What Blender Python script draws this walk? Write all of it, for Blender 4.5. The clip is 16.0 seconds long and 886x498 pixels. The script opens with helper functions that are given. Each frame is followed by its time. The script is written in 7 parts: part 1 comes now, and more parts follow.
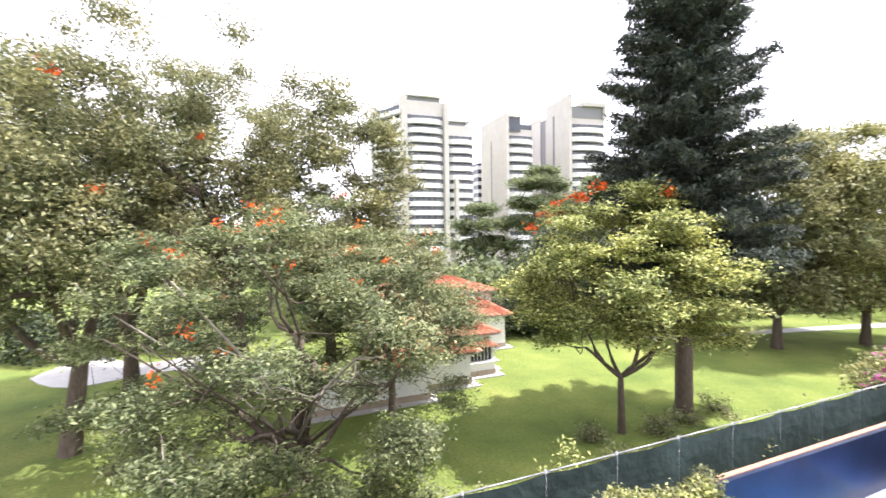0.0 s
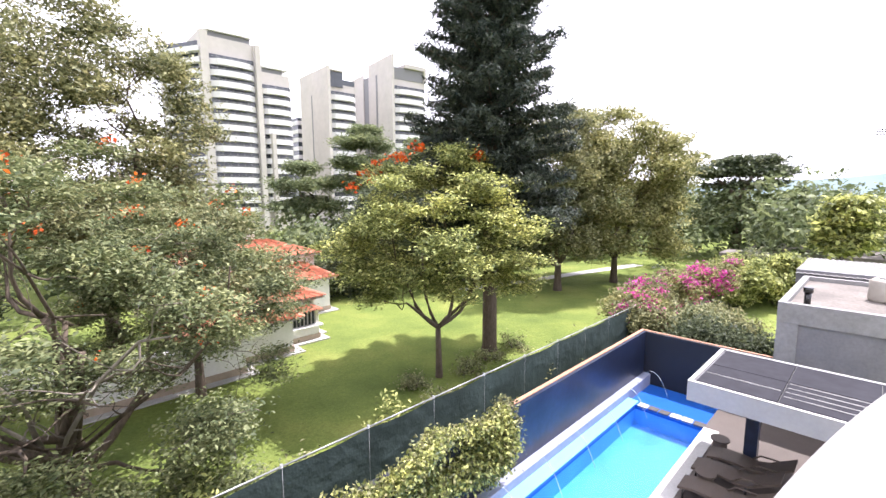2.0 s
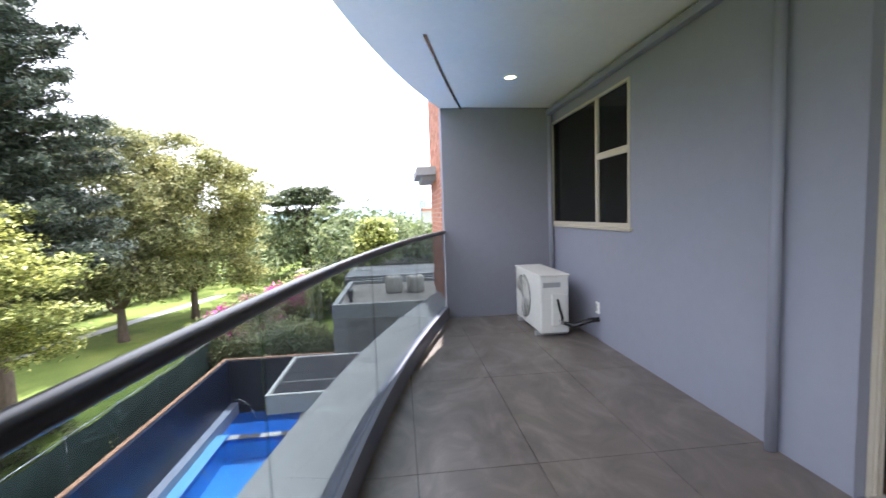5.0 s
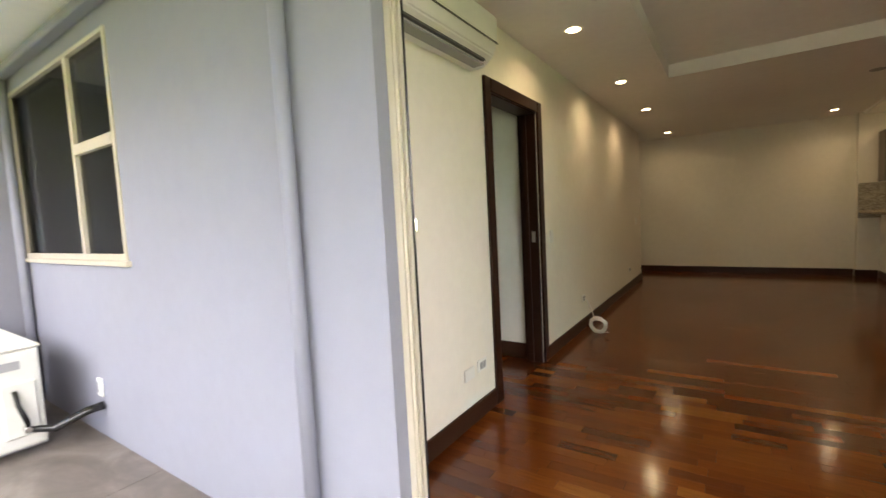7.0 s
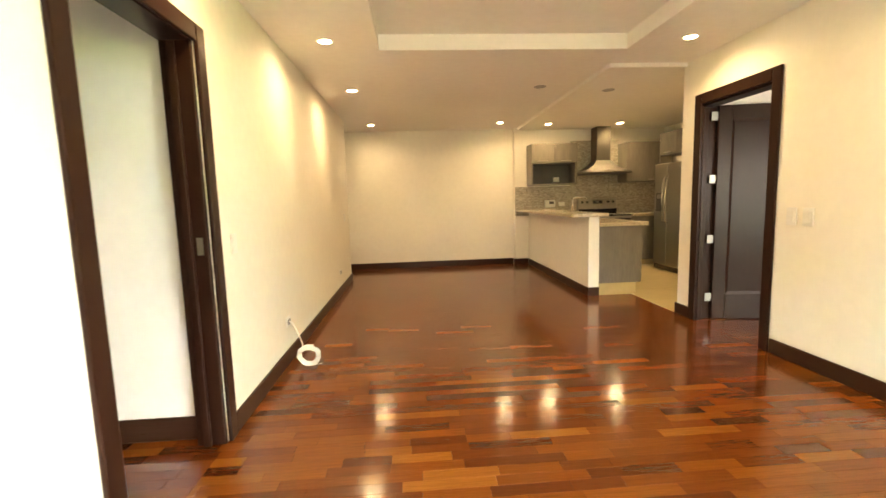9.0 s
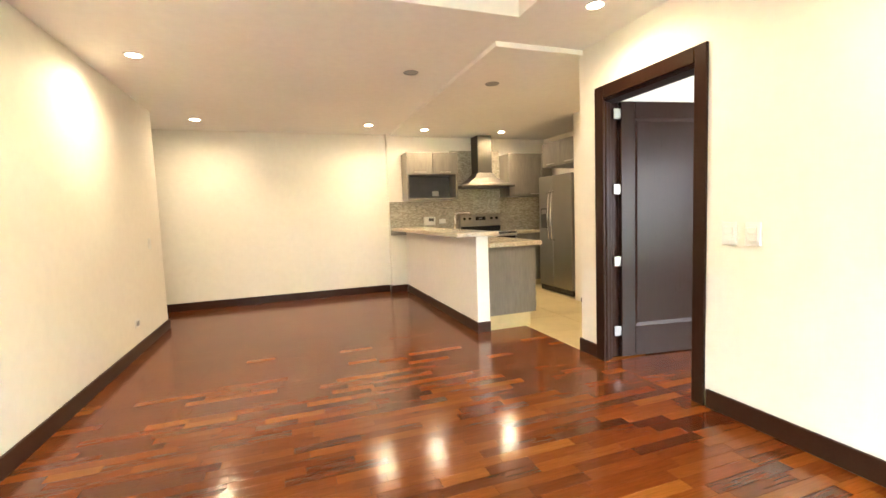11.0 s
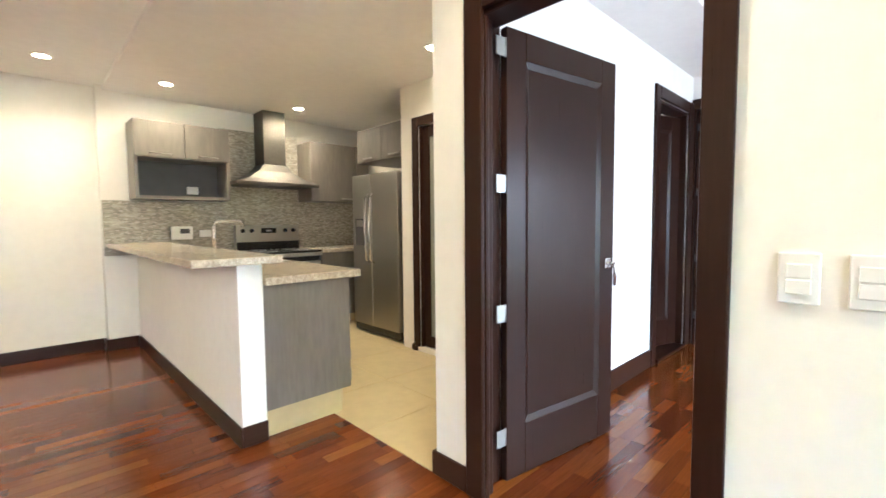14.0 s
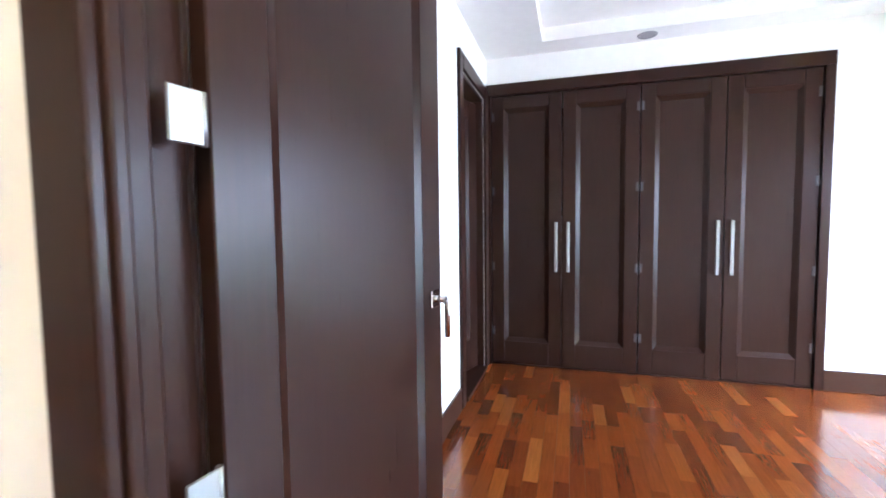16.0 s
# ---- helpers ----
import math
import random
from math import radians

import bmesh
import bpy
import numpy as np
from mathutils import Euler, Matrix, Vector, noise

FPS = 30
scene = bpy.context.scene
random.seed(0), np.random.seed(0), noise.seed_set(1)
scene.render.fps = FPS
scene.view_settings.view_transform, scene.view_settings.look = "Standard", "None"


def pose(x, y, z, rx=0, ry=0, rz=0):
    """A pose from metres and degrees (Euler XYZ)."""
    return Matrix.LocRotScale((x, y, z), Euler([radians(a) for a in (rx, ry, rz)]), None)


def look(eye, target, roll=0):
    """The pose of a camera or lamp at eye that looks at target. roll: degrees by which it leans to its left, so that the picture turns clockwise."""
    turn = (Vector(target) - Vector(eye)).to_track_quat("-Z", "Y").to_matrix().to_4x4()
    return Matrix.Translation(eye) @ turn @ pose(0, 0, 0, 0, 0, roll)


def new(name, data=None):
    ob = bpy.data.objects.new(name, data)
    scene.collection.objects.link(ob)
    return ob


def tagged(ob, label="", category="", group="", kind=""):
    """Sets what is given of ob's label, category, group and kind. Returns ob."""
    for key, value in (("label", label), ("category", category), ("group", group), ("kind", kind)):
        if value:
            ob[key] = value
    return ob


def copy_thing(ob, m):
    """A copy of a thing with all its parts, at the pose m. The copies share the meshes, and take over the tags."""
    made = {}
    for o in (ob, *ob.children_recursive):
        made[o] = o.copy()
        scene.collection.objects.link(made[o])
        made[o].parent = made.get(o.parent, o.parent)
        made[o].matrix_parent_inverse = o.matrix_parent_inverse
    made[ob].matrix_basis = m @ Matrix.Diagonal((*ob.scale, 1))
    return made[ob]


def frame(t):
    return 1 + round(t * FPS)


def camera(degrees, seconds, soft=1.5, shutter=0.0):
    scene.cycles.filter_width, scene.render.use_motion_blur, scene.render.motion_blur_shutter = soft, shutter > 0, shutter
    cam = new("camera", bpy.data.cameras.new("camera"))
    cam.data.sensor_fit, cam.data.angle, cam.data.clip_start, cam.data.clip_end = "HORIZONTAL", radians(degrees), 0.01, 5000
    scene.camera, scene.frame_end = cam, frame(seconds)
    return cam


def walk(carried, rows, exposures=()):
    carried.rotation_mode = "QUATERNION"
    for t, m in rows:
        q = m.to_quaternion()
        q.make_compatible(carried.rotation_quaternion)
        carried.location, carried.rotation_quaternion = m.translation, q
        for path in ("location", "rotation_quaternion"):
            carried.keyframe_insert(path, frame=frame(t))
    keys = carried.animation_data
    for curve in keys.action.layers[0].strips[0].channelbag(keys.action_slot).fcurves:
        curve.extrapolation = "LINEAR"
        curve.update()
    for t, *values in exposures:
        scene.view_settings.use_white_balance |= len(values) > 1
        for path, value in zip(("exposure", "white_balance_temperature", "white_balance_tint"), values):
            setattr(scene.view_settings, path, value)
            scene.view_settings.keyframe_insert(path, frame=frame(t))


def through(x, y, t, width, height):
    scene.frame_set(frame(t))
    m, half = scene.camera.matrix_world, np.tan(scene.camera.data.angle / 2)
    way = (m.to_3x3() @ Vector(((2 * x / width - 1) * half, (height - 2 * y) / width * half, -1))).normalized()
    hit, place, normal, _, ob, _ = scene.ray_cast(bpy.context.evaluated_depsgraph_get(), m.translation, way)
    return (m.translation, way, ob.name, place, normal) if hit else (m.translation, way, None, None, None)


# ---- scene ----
cam = camera(91.4, 16.0, shutter=0.22)
PATH = [
    (0, (2.84, -1.609, 1.506), (2.101, -3.467, 1.435), -0.9),
    (0.5, (2.713, -1.63, 1.476), (1.657, -3.326, 1.377), -0.7),
    (1, (2.622, -1.676, 1.454), (1.335, -3.201, 1.319), -0.1),
    (1.5, (2.592, -1.718, 1.431), (1.216, -3.154, 1.221), 0.1),
    (2, (2.531, -1.765, 1.437), (1.143, -3.183, 1.18), -0.3),
    (2.5, (2.437, -1.768, 1.411), (0.996, -3.117, 1.091), -0.4),
    (3, (2.376, -1.768, 1.392), (0.852, -3.019, 1.056), -0.7),
    (3.5, (2.36, -1.723, 1.37), (0.753, -2.878, 1.086), -0.5),
    (4, (2.353, -1.633, 1.295), (0.53, -2.43, 1.092), -1.2),
    (4.5, (2.356, -1.47, 1.258), (0.383, -1.748, 1.084), -0.6),
    (5, (2.266, -1.176, 1.304), (0.282, -0.981, 1.142), -2.1),
    (5.2, (2.197, -1.091, 1.301), (0.233, -0.739, 1.169), -2.0),
    (7.3, (1.443, -0.052, 1.273), (0.475, 1.691, 1.117), -2.3),
    (7.5, (1.396, 0.086, 1.27), (0.5, 1.867, 1.112), -1.7),
    (8, (1.323, 0.366, 1.284), (0.724, 2.264, 1.091), -0.6),
    (8.5, (1.222, 0.668, 1.259), (1.064, 2.655, 1.089), -0.6),
    (9, (1.25, 0.893, 1.276), (1.382, 2.875, 1.05), -1.7),
    (11.3, (1.729, 2.274, 1.252), (2.418, 4.146, 1.103), -1.5),
    (11.5, (1.777, 2.381, 1.262), (2.469, 4.253, 1.124), -0.4),
    (12, (1.908, 2.662, 1.242), (2.741, 4.477, 1.126), 0.7),
    (12.5, (2.023, 2.956, 1.271), (3.061, 4.66, 1.139), -1.4),
    (13, (2.214, 3.23, 1.242), (3.321, 4.89, 1.101), -1.9),
    (13.5, (2.407, 3.479, 1.256), (3.57, 5.099, 1.101), -0.6),
    (14, (2.625, 3.738, 1.229), (4.016, 5.169, 1.106), -0.5),
    (14.5, (2.836, 3.947, 1.233), (4.418, 5.16, 1.073), -1.6),
    (15, (3.138, 4.118, 1.235), (4.815, 5.202, 1.115), -1.7),
    (15.5, (3.388, 4.257, 1.236), (5.142, 5.209, 1.11), -0.8),
    (16, (3.647, 4.403, 1.238), (5.561, 4.97, 1.116), -0.7),
]
EXPOSURES = [(0, 1.22, 6200, 21), (1.0, 1.14, 6200, 22), (2.0, 1.04, 6200, 23), (3.5, 0.92, 6300, 23), (4.0, 0.66, 6350, 21), (4.5, 0.97, 6050, 20), (5.0, 1.72, 6000, 16), (5.2, 1.90, 6000, 16), (7.3, 3.42, 7150, 16), (7.7, 3.53, 7400, 17), (8.2, 4.05, 8100, 20), (8.5, 4.5, 8650, 24), (9.0, 5.22, 7900, 18), (11.3, 5.84, 5950, 18), (13, 5.74, 5400, 17), (14.5, 5.74, 4950, 15), (15.5, 5.75, 4900, 16), (16, 6.0, 4900, 19)]
walk(cam, [(t, look(eye, target, roll)) for t, eye, target, roll in PATH], EXPOSURES)

# ---- light and air ----
SUN_EL, SUN_AZ = radians(67), (-0.98, 0.14)
world = bpy.data.worlds.new("sky")
scene.world = world
world.use_nodes = True
wn, wl = world.node_tree.nodes, world.node_tree.links
wn.clear()
sky = wn.new("ShaderNodeTexSky")
sky.sky_type, sky.sun_disc = "NISHITA", False
sky.sun_elevation, sky.sun_rotation = SUN_EL, math.atan2(SUN_AZ[0], SUN_AZ[1])
sky.air_density, sky.dust_density, sky.altitude = 1.0, 2.5, 1500
cloud = wn.new("ShaderNodeTexNoise")
cloud.inputs["Scale"].default_value, cloud.inputs["Detail"].default_value = 2.2, 8
cmap = wn.new("ShaderNodeMapping")
cmap.inputs["Scale"].default_value = (1, 1, 2.6)
cco = wn.new("ShaderNodeTexCoord")
cramp = wn.new("ShaderNodeValToRGB")
cramp.color_ramp.elements[0].position, cramp.color_ramp.elements[1].position = 0.30, 0.50
cramp.color_ramp.elements[0].color = (0.45, 0.45, 0.45, 1)
cmix = wn.new("ShaderNodeMix")
cmix.data_type = "RGBA"
cmix.inputs[7].default_value = (14.5, 14.8, 15.3, 1)
wbg = wn.new("ShaderNodeBackground")
wbg.inputs["Strength"].default_value = 0.10
wout = wn.new("ShaderNodeOutputWorld")
wl.new(cco.outputs["Generated"], cmap.inputs["Vector"])
wl.new(cmap.outputs["Vector"], cloud.inputs["Vector"])
wl.new(cloud.outputs["Fac"], cramp.inputs["Fac"])
wl.new(cramp.outputs["Color"], cmix.inputs[0])
wl.new(sky.outputs["Color"], cmix.inputs[6])
wl.new(cmix.outputs[2], wbg.inputs["Color"])
wl.new(wbg.outputs["Background"], wout.inputs["Surface"])

sun = new("sun", bpy.data.lights.new("sun", "SUN"))
sun.data.energy, sun.data.angle, sun.data.color = 5.0, radians(0.6), (1.0, 0.965, 0.90)
sh = math.cos(SUN_EL) / math.hypot(*SUN_AZ)
sun.matrix_world = look((SUN_AZ[0] * sh * 60, SUN_AZ[1] * sh * 60, math.sin(SUN_EL) * 60), (0, 0, 0))


def downlight_beam(x, y, z, watts, warm=(1.0, 0.77, 0.43)):
    lamp = new("lamp_light", bpy.data.lights.new("lamp_light", "AREA"))
    lamp.data.shape, lamp.data.size, lamp.data.energy, lamp.data.color = "DISK", 0.09, watts, warm
    lamp.data.spread = radians(150)
    lamp.matrix_world = pose(x, y, z - 0.012)


LIVING_LAMPS = [(0.60, 8.41, 2.56), (0.60, 6.12, 2.56), (0.60, 4.56, 2.56), (0.60, 2.95, 2.56), (2.80, 8.41, 2.56),
                (3.60, 4.50, 2.56), (3.60, 2.70, 2.56), (3.64, 8.41, 2.52), (4.92, 8.41, 2.52), (4.87, 6.13, 2.52)]
for lx, ly, lz in LIVING_LAMPS:
    downlight_beam(lx, ly, lz, 0.38 if lx > 4.5 else 0.24 if ly > 8 else 0.32)
downlight_beam(-1.82, -0.08, 2.56, 0.6)
# added lamp to brighten the bathroom; no fixture is seen there
downlight_beam(6.95, 5.95, 2.56, 0.22)


def window_light(name, x0, x1, z0, z1, y, watts, fall=0.0, color=(1.0, 0.985, 0.965)):
    """Sky light entering through an opening in the south wall."""
    lamp = new(name, bpy.data.lights.new(name, "AREA"))
    lamp.data.shape, lamp.data.size, lamp.data.size_y, lamp.data.energy, lamp.data.color = "RECTANGLE", x1 - x0, z1 - z0, watts, color
    lamp.matrix_world = look(((x0 + x1) / 2, y, (z0 + z1) / 2), ((x0 + x1) / 2, y + 1, (z0 + z1) / 2 - fall))


window_light("bedroom_window_light", 4.98, 7.12, 0.12, 2.22, 0.905, 4.8, 1.1)
window_light("door_opening_light", 0.72, 3.55, 0.05, 2.28, 0.90, 0.62)

# ---- material helpers ----
class Mat:
    """A procedural material: base colour, two scales of variation, bump."""

    def __init__(self, name, color, rough=0.6, metal=0.0, spec=0.5):
        self.m = bpy.data.materials.new(name)
        self.m.use_nodes = True
        self.n, self.l = self.m.node_tree.nodes, self.m.node_tree.links
        self.b = self.n["Principled BSDF"]
        self.color = (*color, 1)
        self.b.inputs["Base Color"].default_value = self.color
        self.b.inputs["Roughness"].default_value = rough
        self.b.inputs["Metallic"].default_value = metal
        self.b.inputs["Specular IOR Level"].default_value = spec
        self.last = None
        self.height = None
        self.co = None

    def coords(self, scale=(1, 1, 1), rot=(0, 0, 0)):
        co = self.n.new("ShaderNodeTexCoord")
        mp = self.n.new("ShaderNodeMapping")
        mp.inputs["Scale"].default_value, mp.inputs["Rotation"].default_value = scale, rot
        self.l.new(co.outputs["Object"], mp.inputs["Vector"])
        self.co = mp.outputs["Vector"]
        return self

    def noise(self, scale, detail=4, rough=0.55, distort=0.0):
        if self.co is None:
            self.coords()
        t = self.n.new("ShaderNodeTexNoise")
        t.inputs["Scale"].default_value, t.inputs["Detail"].default_value = scale, detail
        t.inputs["Roughness"].default_value, t.inputs["Distortion"].default_value = rough, distort
        self.l.new(self.co, t.inputs["Vector"])
        return t.outputs["Fac"]

    def voronoi(self, scale, output="Color"):
        if self.co is None:
            self.coords()
        t = self.n.new("ShaderNodeTexVoronoi")
        t.inputs["Scale"].default_value = scale
        self.l.new(self.co, t.inputs["Vector"])
        return t.outputs[output]

    def ramp(self, fac, stops):
        r = self.n.new("ShaderNodeValToRGB")
        while len(r.color_ramp.elements) < len(stops):
            r.color_ramp.elements.new(0.5)
        for e, (p, c) in zip(r.color_ramp.elements, stops):
            e.position, e.color = p, (*c, 1) if len(c) == 3 else c
        self.l.new(fac, r.inputs["Fac"])
        return r.outputs["Color"]

    def mix(self, fac, a, b, mode="MIX"):
        x = self.n.new("ShaderNodeMix")
        x.data_type, x.blend_type = "RGBA", mode
        for sock, v in ((x.inputs[0], fac), (x.inputs[6], a), (x.inputs[7], b)):
            if isinstance(v, (int, float)):
                sock.default_value = v
            elif isinstance(v, tuple):
                sock.default_value = (*v, 1) if len(v) == 3 else v
            else:
                self.l.new(v, sock)
        return x.outputs[2]

    def base(self, sock):
        self.l.new(sock, self.b.inputs["Base Color"])
        self.last = sock
        return self

    def vary(self, scale, amount, detail=5):
        """Lighter and darker patches round the base colour."""
        c = self.color[:3]
        lo, hi = tuple(v * (1 - amount) for v in c), tuple(min(1, v * (1 + amount)) for v in c)
        f = self.noise(scale, detail)
        s = self.ramp(f, [(0.3, lo), (0.7, hi)])
        if self.last is not None:
            f2 = self.ramp(f, [(0.3, (1 - amount,) * 3), (0.7, (1 + amount,) * 3)])
            s = self.mix(1.0, self.last, f2, "MULTIPLY")
        return self.base(s)

    def bump(self, fac, strength=0.3, distance=0.01):
        b = self.n.new("ShaderNodeBump")
        b.inputs["Strength"].default_value, b.inputs["Distance"].default_value = strength, distance
        self.l.new(fac, b.inputs["Height"])
        self.l.new(b.outputs["Normal"], self.b.inputs["Normal"])
        return self

    def rough(self, fac, lo, hi):
        r = self.n.new("ShaderNodeMapRange")
        r.inputs["To Min"].default_value, r.inputs["To Max"].default_value = lo, hi
        self.l.new(fac, r.inputs["Value"])
        self.l.new(r.outputs["Result"], self.b.inputs["Roughness"])
        return self

    def random(self, island=False):
        if island:
            return self.n.new("ShaderNodeNewGeometry").outputs["Random Per Island"]
        return self.n.new("ShaderNodeObjectInfo").outputs["Random"]


def plaster(name, color, grain=90):
    a = Mat(name, color, 0.75, spec=0.3).vary(0.9, 0.025).vary(14, 0.02)
    a.bump(a.noise(grain, 3), 0.12, 0.004)
    return a.m


def parquet(name, island):
    a = Mat(name, (0.2, 0.06, 0.02), 0.16, spec=0.42)
    a.coords((1.2, 24, 1))
    grain = a.noise(5, 6, 0.65, 0.6)
    tone = a.ramp(a.random(island), [(0.0, (0.070, 0.0155, 0.0036)), (0.25, (0.108, 0.0248, 0.0046)), (0.6, (0.134, 0.0325, 0.0055)), (0.88, (0.162, 0.0455, 0.0076)),
                                     (1.0, (0.215, 0.073, 0.0130))])
    a.base(a.mix(0.8, tone, a.ramp(grain, [(0.25, (0.62, 0.58, 0.55)), (0.75, (1.25, 1.25, 1.25))]), "MULTIPLY"))
    a.coords((1, 1, 1))
    a.rough(a.noise(3.5, 5), 0.08, 0.24)
    a.bump(grain, 0.04, 0.001)
    return a.m


def dark_wood(name, color=(0.025, 0.0105, 0.0062), vertical=True, rough=(0.25, 0.33)):
    a = Mat(name, color, 0.30, spec=0.17)
    a.coords((26, 26, 1.1) if vertical else (1.1, 26, 26))
    g = a.noise(4, 7, 0.62, 0.4)
    c = color
    a.base(a.ramp(g, [(0.2, tuple(v * 0.82 for v in c)), (0.55, c), (0.85, tuple(v * 1.22 for v in c))]))
    a.rough(g, *rough)
    a.bump(g, 0.02, 0.001)
    return a.m


def glass(name, tint=(0.85, 0.95, 0.92), through_share=0.86, rough=0.0):
    a = Mat(name, tint, rough)
    n, l = a.n, a.l
    clear = n.new("ShaderNodeBsdfTransparent")
    clear.inputs["Color"].default_value = (*tint, 1)
    shine = n.new("ShaderNodeBsdfGlossy")
    shine.inputs["Roughness"].default_value = rough
    mixs = n.new("ShaderNodeMixShader")
    fres = n.new("ShaderNodeLayerWeight")
    fres.inputs["Blend"].default_value = 0.5
    power = n.new("ShaderNodeMath")
    power.operation, power.inputs[1].default_value = "POWER", 5.0
    part_ = n.new("ShaderNodeMapRange")
    part_.inputs["To Min"].default_value, part_.inputs["To Max"].default_value = 0.03, 0.75
    l.new(fres.outputs["Facing"], power.inputs[0])
    l.new(power.outputs["Value"], part_.inputs["Value"])
    l.new(part_.outputs["Result"], mixs.inputs["Fac"])
    l.new(clear.outputs["BSDF"], mixs.inputs[1])
    l.new(shine.outputs["BSDF"], mixs.inputs[2])
    l.new(mixs.outputs["Shader"], n["Material Output"].inputs["Surface"])
    return a.m


def glow(name, color, strength):
    a = Mat(name, color, 0.4)
    a.b.inputs["Emission Color"].default_value = (*color, 1)
    a.b.inputs["Emission Strength"].default_value = strength
    return a.m


M_CREAM = plaster("cream wall paint", (0.83, 0.79, 0.705))
M_WHITE = plaster("white ceiling paint", (0.86, 0.835, 0.79))
M_GREY_WALL = plaster("grey exterior paint", (0.252, 0.257, 0.307), 60)
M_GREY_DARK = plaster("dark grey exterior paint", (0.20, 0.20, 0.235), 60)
M_SOFFIT = plaster("balcony soffit paint", (0.80, 0.765, 0.71), 60)
M_LEDGE = Mat("pale concrete ledge", (0.245, 0.243, 0.242), 0.75, spec=0.3).vary(0.9, 0.05).vary(11, 0.05)
M_LEDGE.base(M_LEDGE.mix(M_LEDGE.ramp(M_LEDGE.noise(3.5, 8, 0.75), [(0.66, (0, 0, 0)), (0.74, (0.6, 0.6, 0.6))]), M_LEDGE.last, (0.19, 0.182, 0.175)))
M_LEDGE.bump(M_LEDGE.noise(50, 3), 0.15, 0.004)
M_LEDGE = M_LEDGE.m
M_PARQUET_P = parquet("parquet plank", False)
M_PARQUET_S = parquet("parquet planks", True)
M_JOINT = Mat("dark joint", (0.02, 0.008, 0.004), 0.6).m
M_WOOD = dark_wood("dark stained wood")
M_WOOD_H = dark_wood("dark stained wood lengthwise", vertical=False)
M_BASE = dark_wood("dark baseboard wood", (0.038, 0.017, 0.010), vertical=False)
M_STEEL = Mat("brushed steel", (0.40, 0.38, 0.335), 0.42, 1.0)
M_STEEL.coords((2, 2, 60))
M_STEEL = M_STEEL.rough(M_STEEL.noise(8, 3), 0.30, 0.44).m
M_CHROME = Mat("chrome", (0.75, 0.74, 0.72), 0.10, 1.0).m
M_HINGE = Mat("satin hinge metal", (0.30, 0.295, 0.28), 0.42, 0.9).m
M_BLACK = Mat("black enamel", (0.012, 0.012, 0.013), 0.22).m
M_RAIL = Mat("black handrail", (0.010, 0.010, 0.012), 0.30, spec=0.35).vary(3, 0.2).m
M_PLASTIC = Mat("white plastic", (0.78, 0.77, 0.73), 0.35).vary(5, 0.03).m
M_PLASTIC_GREY = Mat("grey plastic", (0.30, 0.30, 0.30), 0.45).m
M_GLASS = glass("clear glass")
M_RAIL_GLASS = glass("tinted railing glass", (0.49, 0.53, 0.54))
M_DARK_GLASS = glass("dark tinted window glass", (0.40, 0.42, 0.40))
M_FROST = Mat("frosted glass", (0.20, 0.205, 0.15), 0.40).vary(3, 0.06).m
M_ALU = Mat("cream aluminium", (0.50, 0.45, 0.36), 0.38, spec=0.5).vary(4, 0.04).m
M_LAMP = glow("lamp glow", (1.0, 0.80, 0.44), 4)
M_GRANITE = Mat("speckled granite", (0.5, 0.45, 0.36), 0.18, spec=0.5)
M_GRANITE.base(M_GRANITE.mix(M_GRANITE.ramp(M_GRANITE.noise(34, 8, 0.8, 0.8), [(0.36, (0, 0, 0)), (0.60, (1, 1, 1))]), (0.30, 0.24, 0.17), (0.60, 0.52, 0.39))).vary(130, 0.20).vary(7, 0.10)
M_GRANITE = M_GRANITE.m
M_SPLASH = Mat("granite mosaic splash", (0.34, 0.31, 0.25), 0.4)
M_SPLASH.coords((1, 1, 3.2))
M_SPLASH.base(M_SPLASH.ramp(M_SPLASH.voronoi(26), [(0.0, (0.20, 0.18, 0.145)), (0.5, (0.36, 0.325, 0.255)), (1.0, (0.54, 0.50, 0.42))])).vary(70, 0.22)
M_SPLASH.bump(M_SPLASH.noise(60, 4), 0.4, 0.004)
M_SPLASH = M_SPLASH.m
M_CABINET = Mat("grey wood-grain laminate", (0.170, 0.152, 0.124), 0.42)
M_CABINET.coords((14, 14, 2.2))
M_CABINET.vary(3, 0.12, 8).vary(0.9, 0.10)
M_CABINET = M_CABINET.m
M_CAB_DARK = Mat("dark grey laminate", (0.07, 0.068, 0.066), 0.45).vary(9, 0.1).m
M_TILE = Mat("beige porcelain tile", (0.52, 0.42, 0.22), 0.28).vary(2.2, 0.07).vary(11, 0.05).m
M_BTILE = Mat("grey stone tile", (0.172, 0.160, 0.143), 0.30, spec=0.5)
M_BTILE.coords((1, 1.5, 1))
M_BTILE.base(M_BTILE.ramp(M_BTILE.noise(1.7, 8, 0.62, 1.4), [(0.28, (0.092, 0.076, 0.065)), (0.5, (0.150, 0.126, 0.110)), (0.74, (0.245, 0.212, 0.188))]))
M_BTILE.rough(M_BTILE.noise(4, 4), 0.24, 0.46)
M_BTILE = M_BTILE.m


# ---- mesh helpers ----
def box(bm, x0, y0, z0, x1, y1, z1):
    xs, ys, zs = sorted((x0, x1)), sorted((y0, y1)), sorted((z0, z1))
    v = [bm.verts.new((x, y, z)) for z in zs for y in ys for x in xs]
    for f in ((0, 2, 3, 1), (4, 5, 7, 6), (0, 1, 5, 4), (2, 6, 7, 3), (0, 4, 6, 2), (1, 3, 7, 5)):
        bm.faces.new([v[i] for i in f])
    return bm


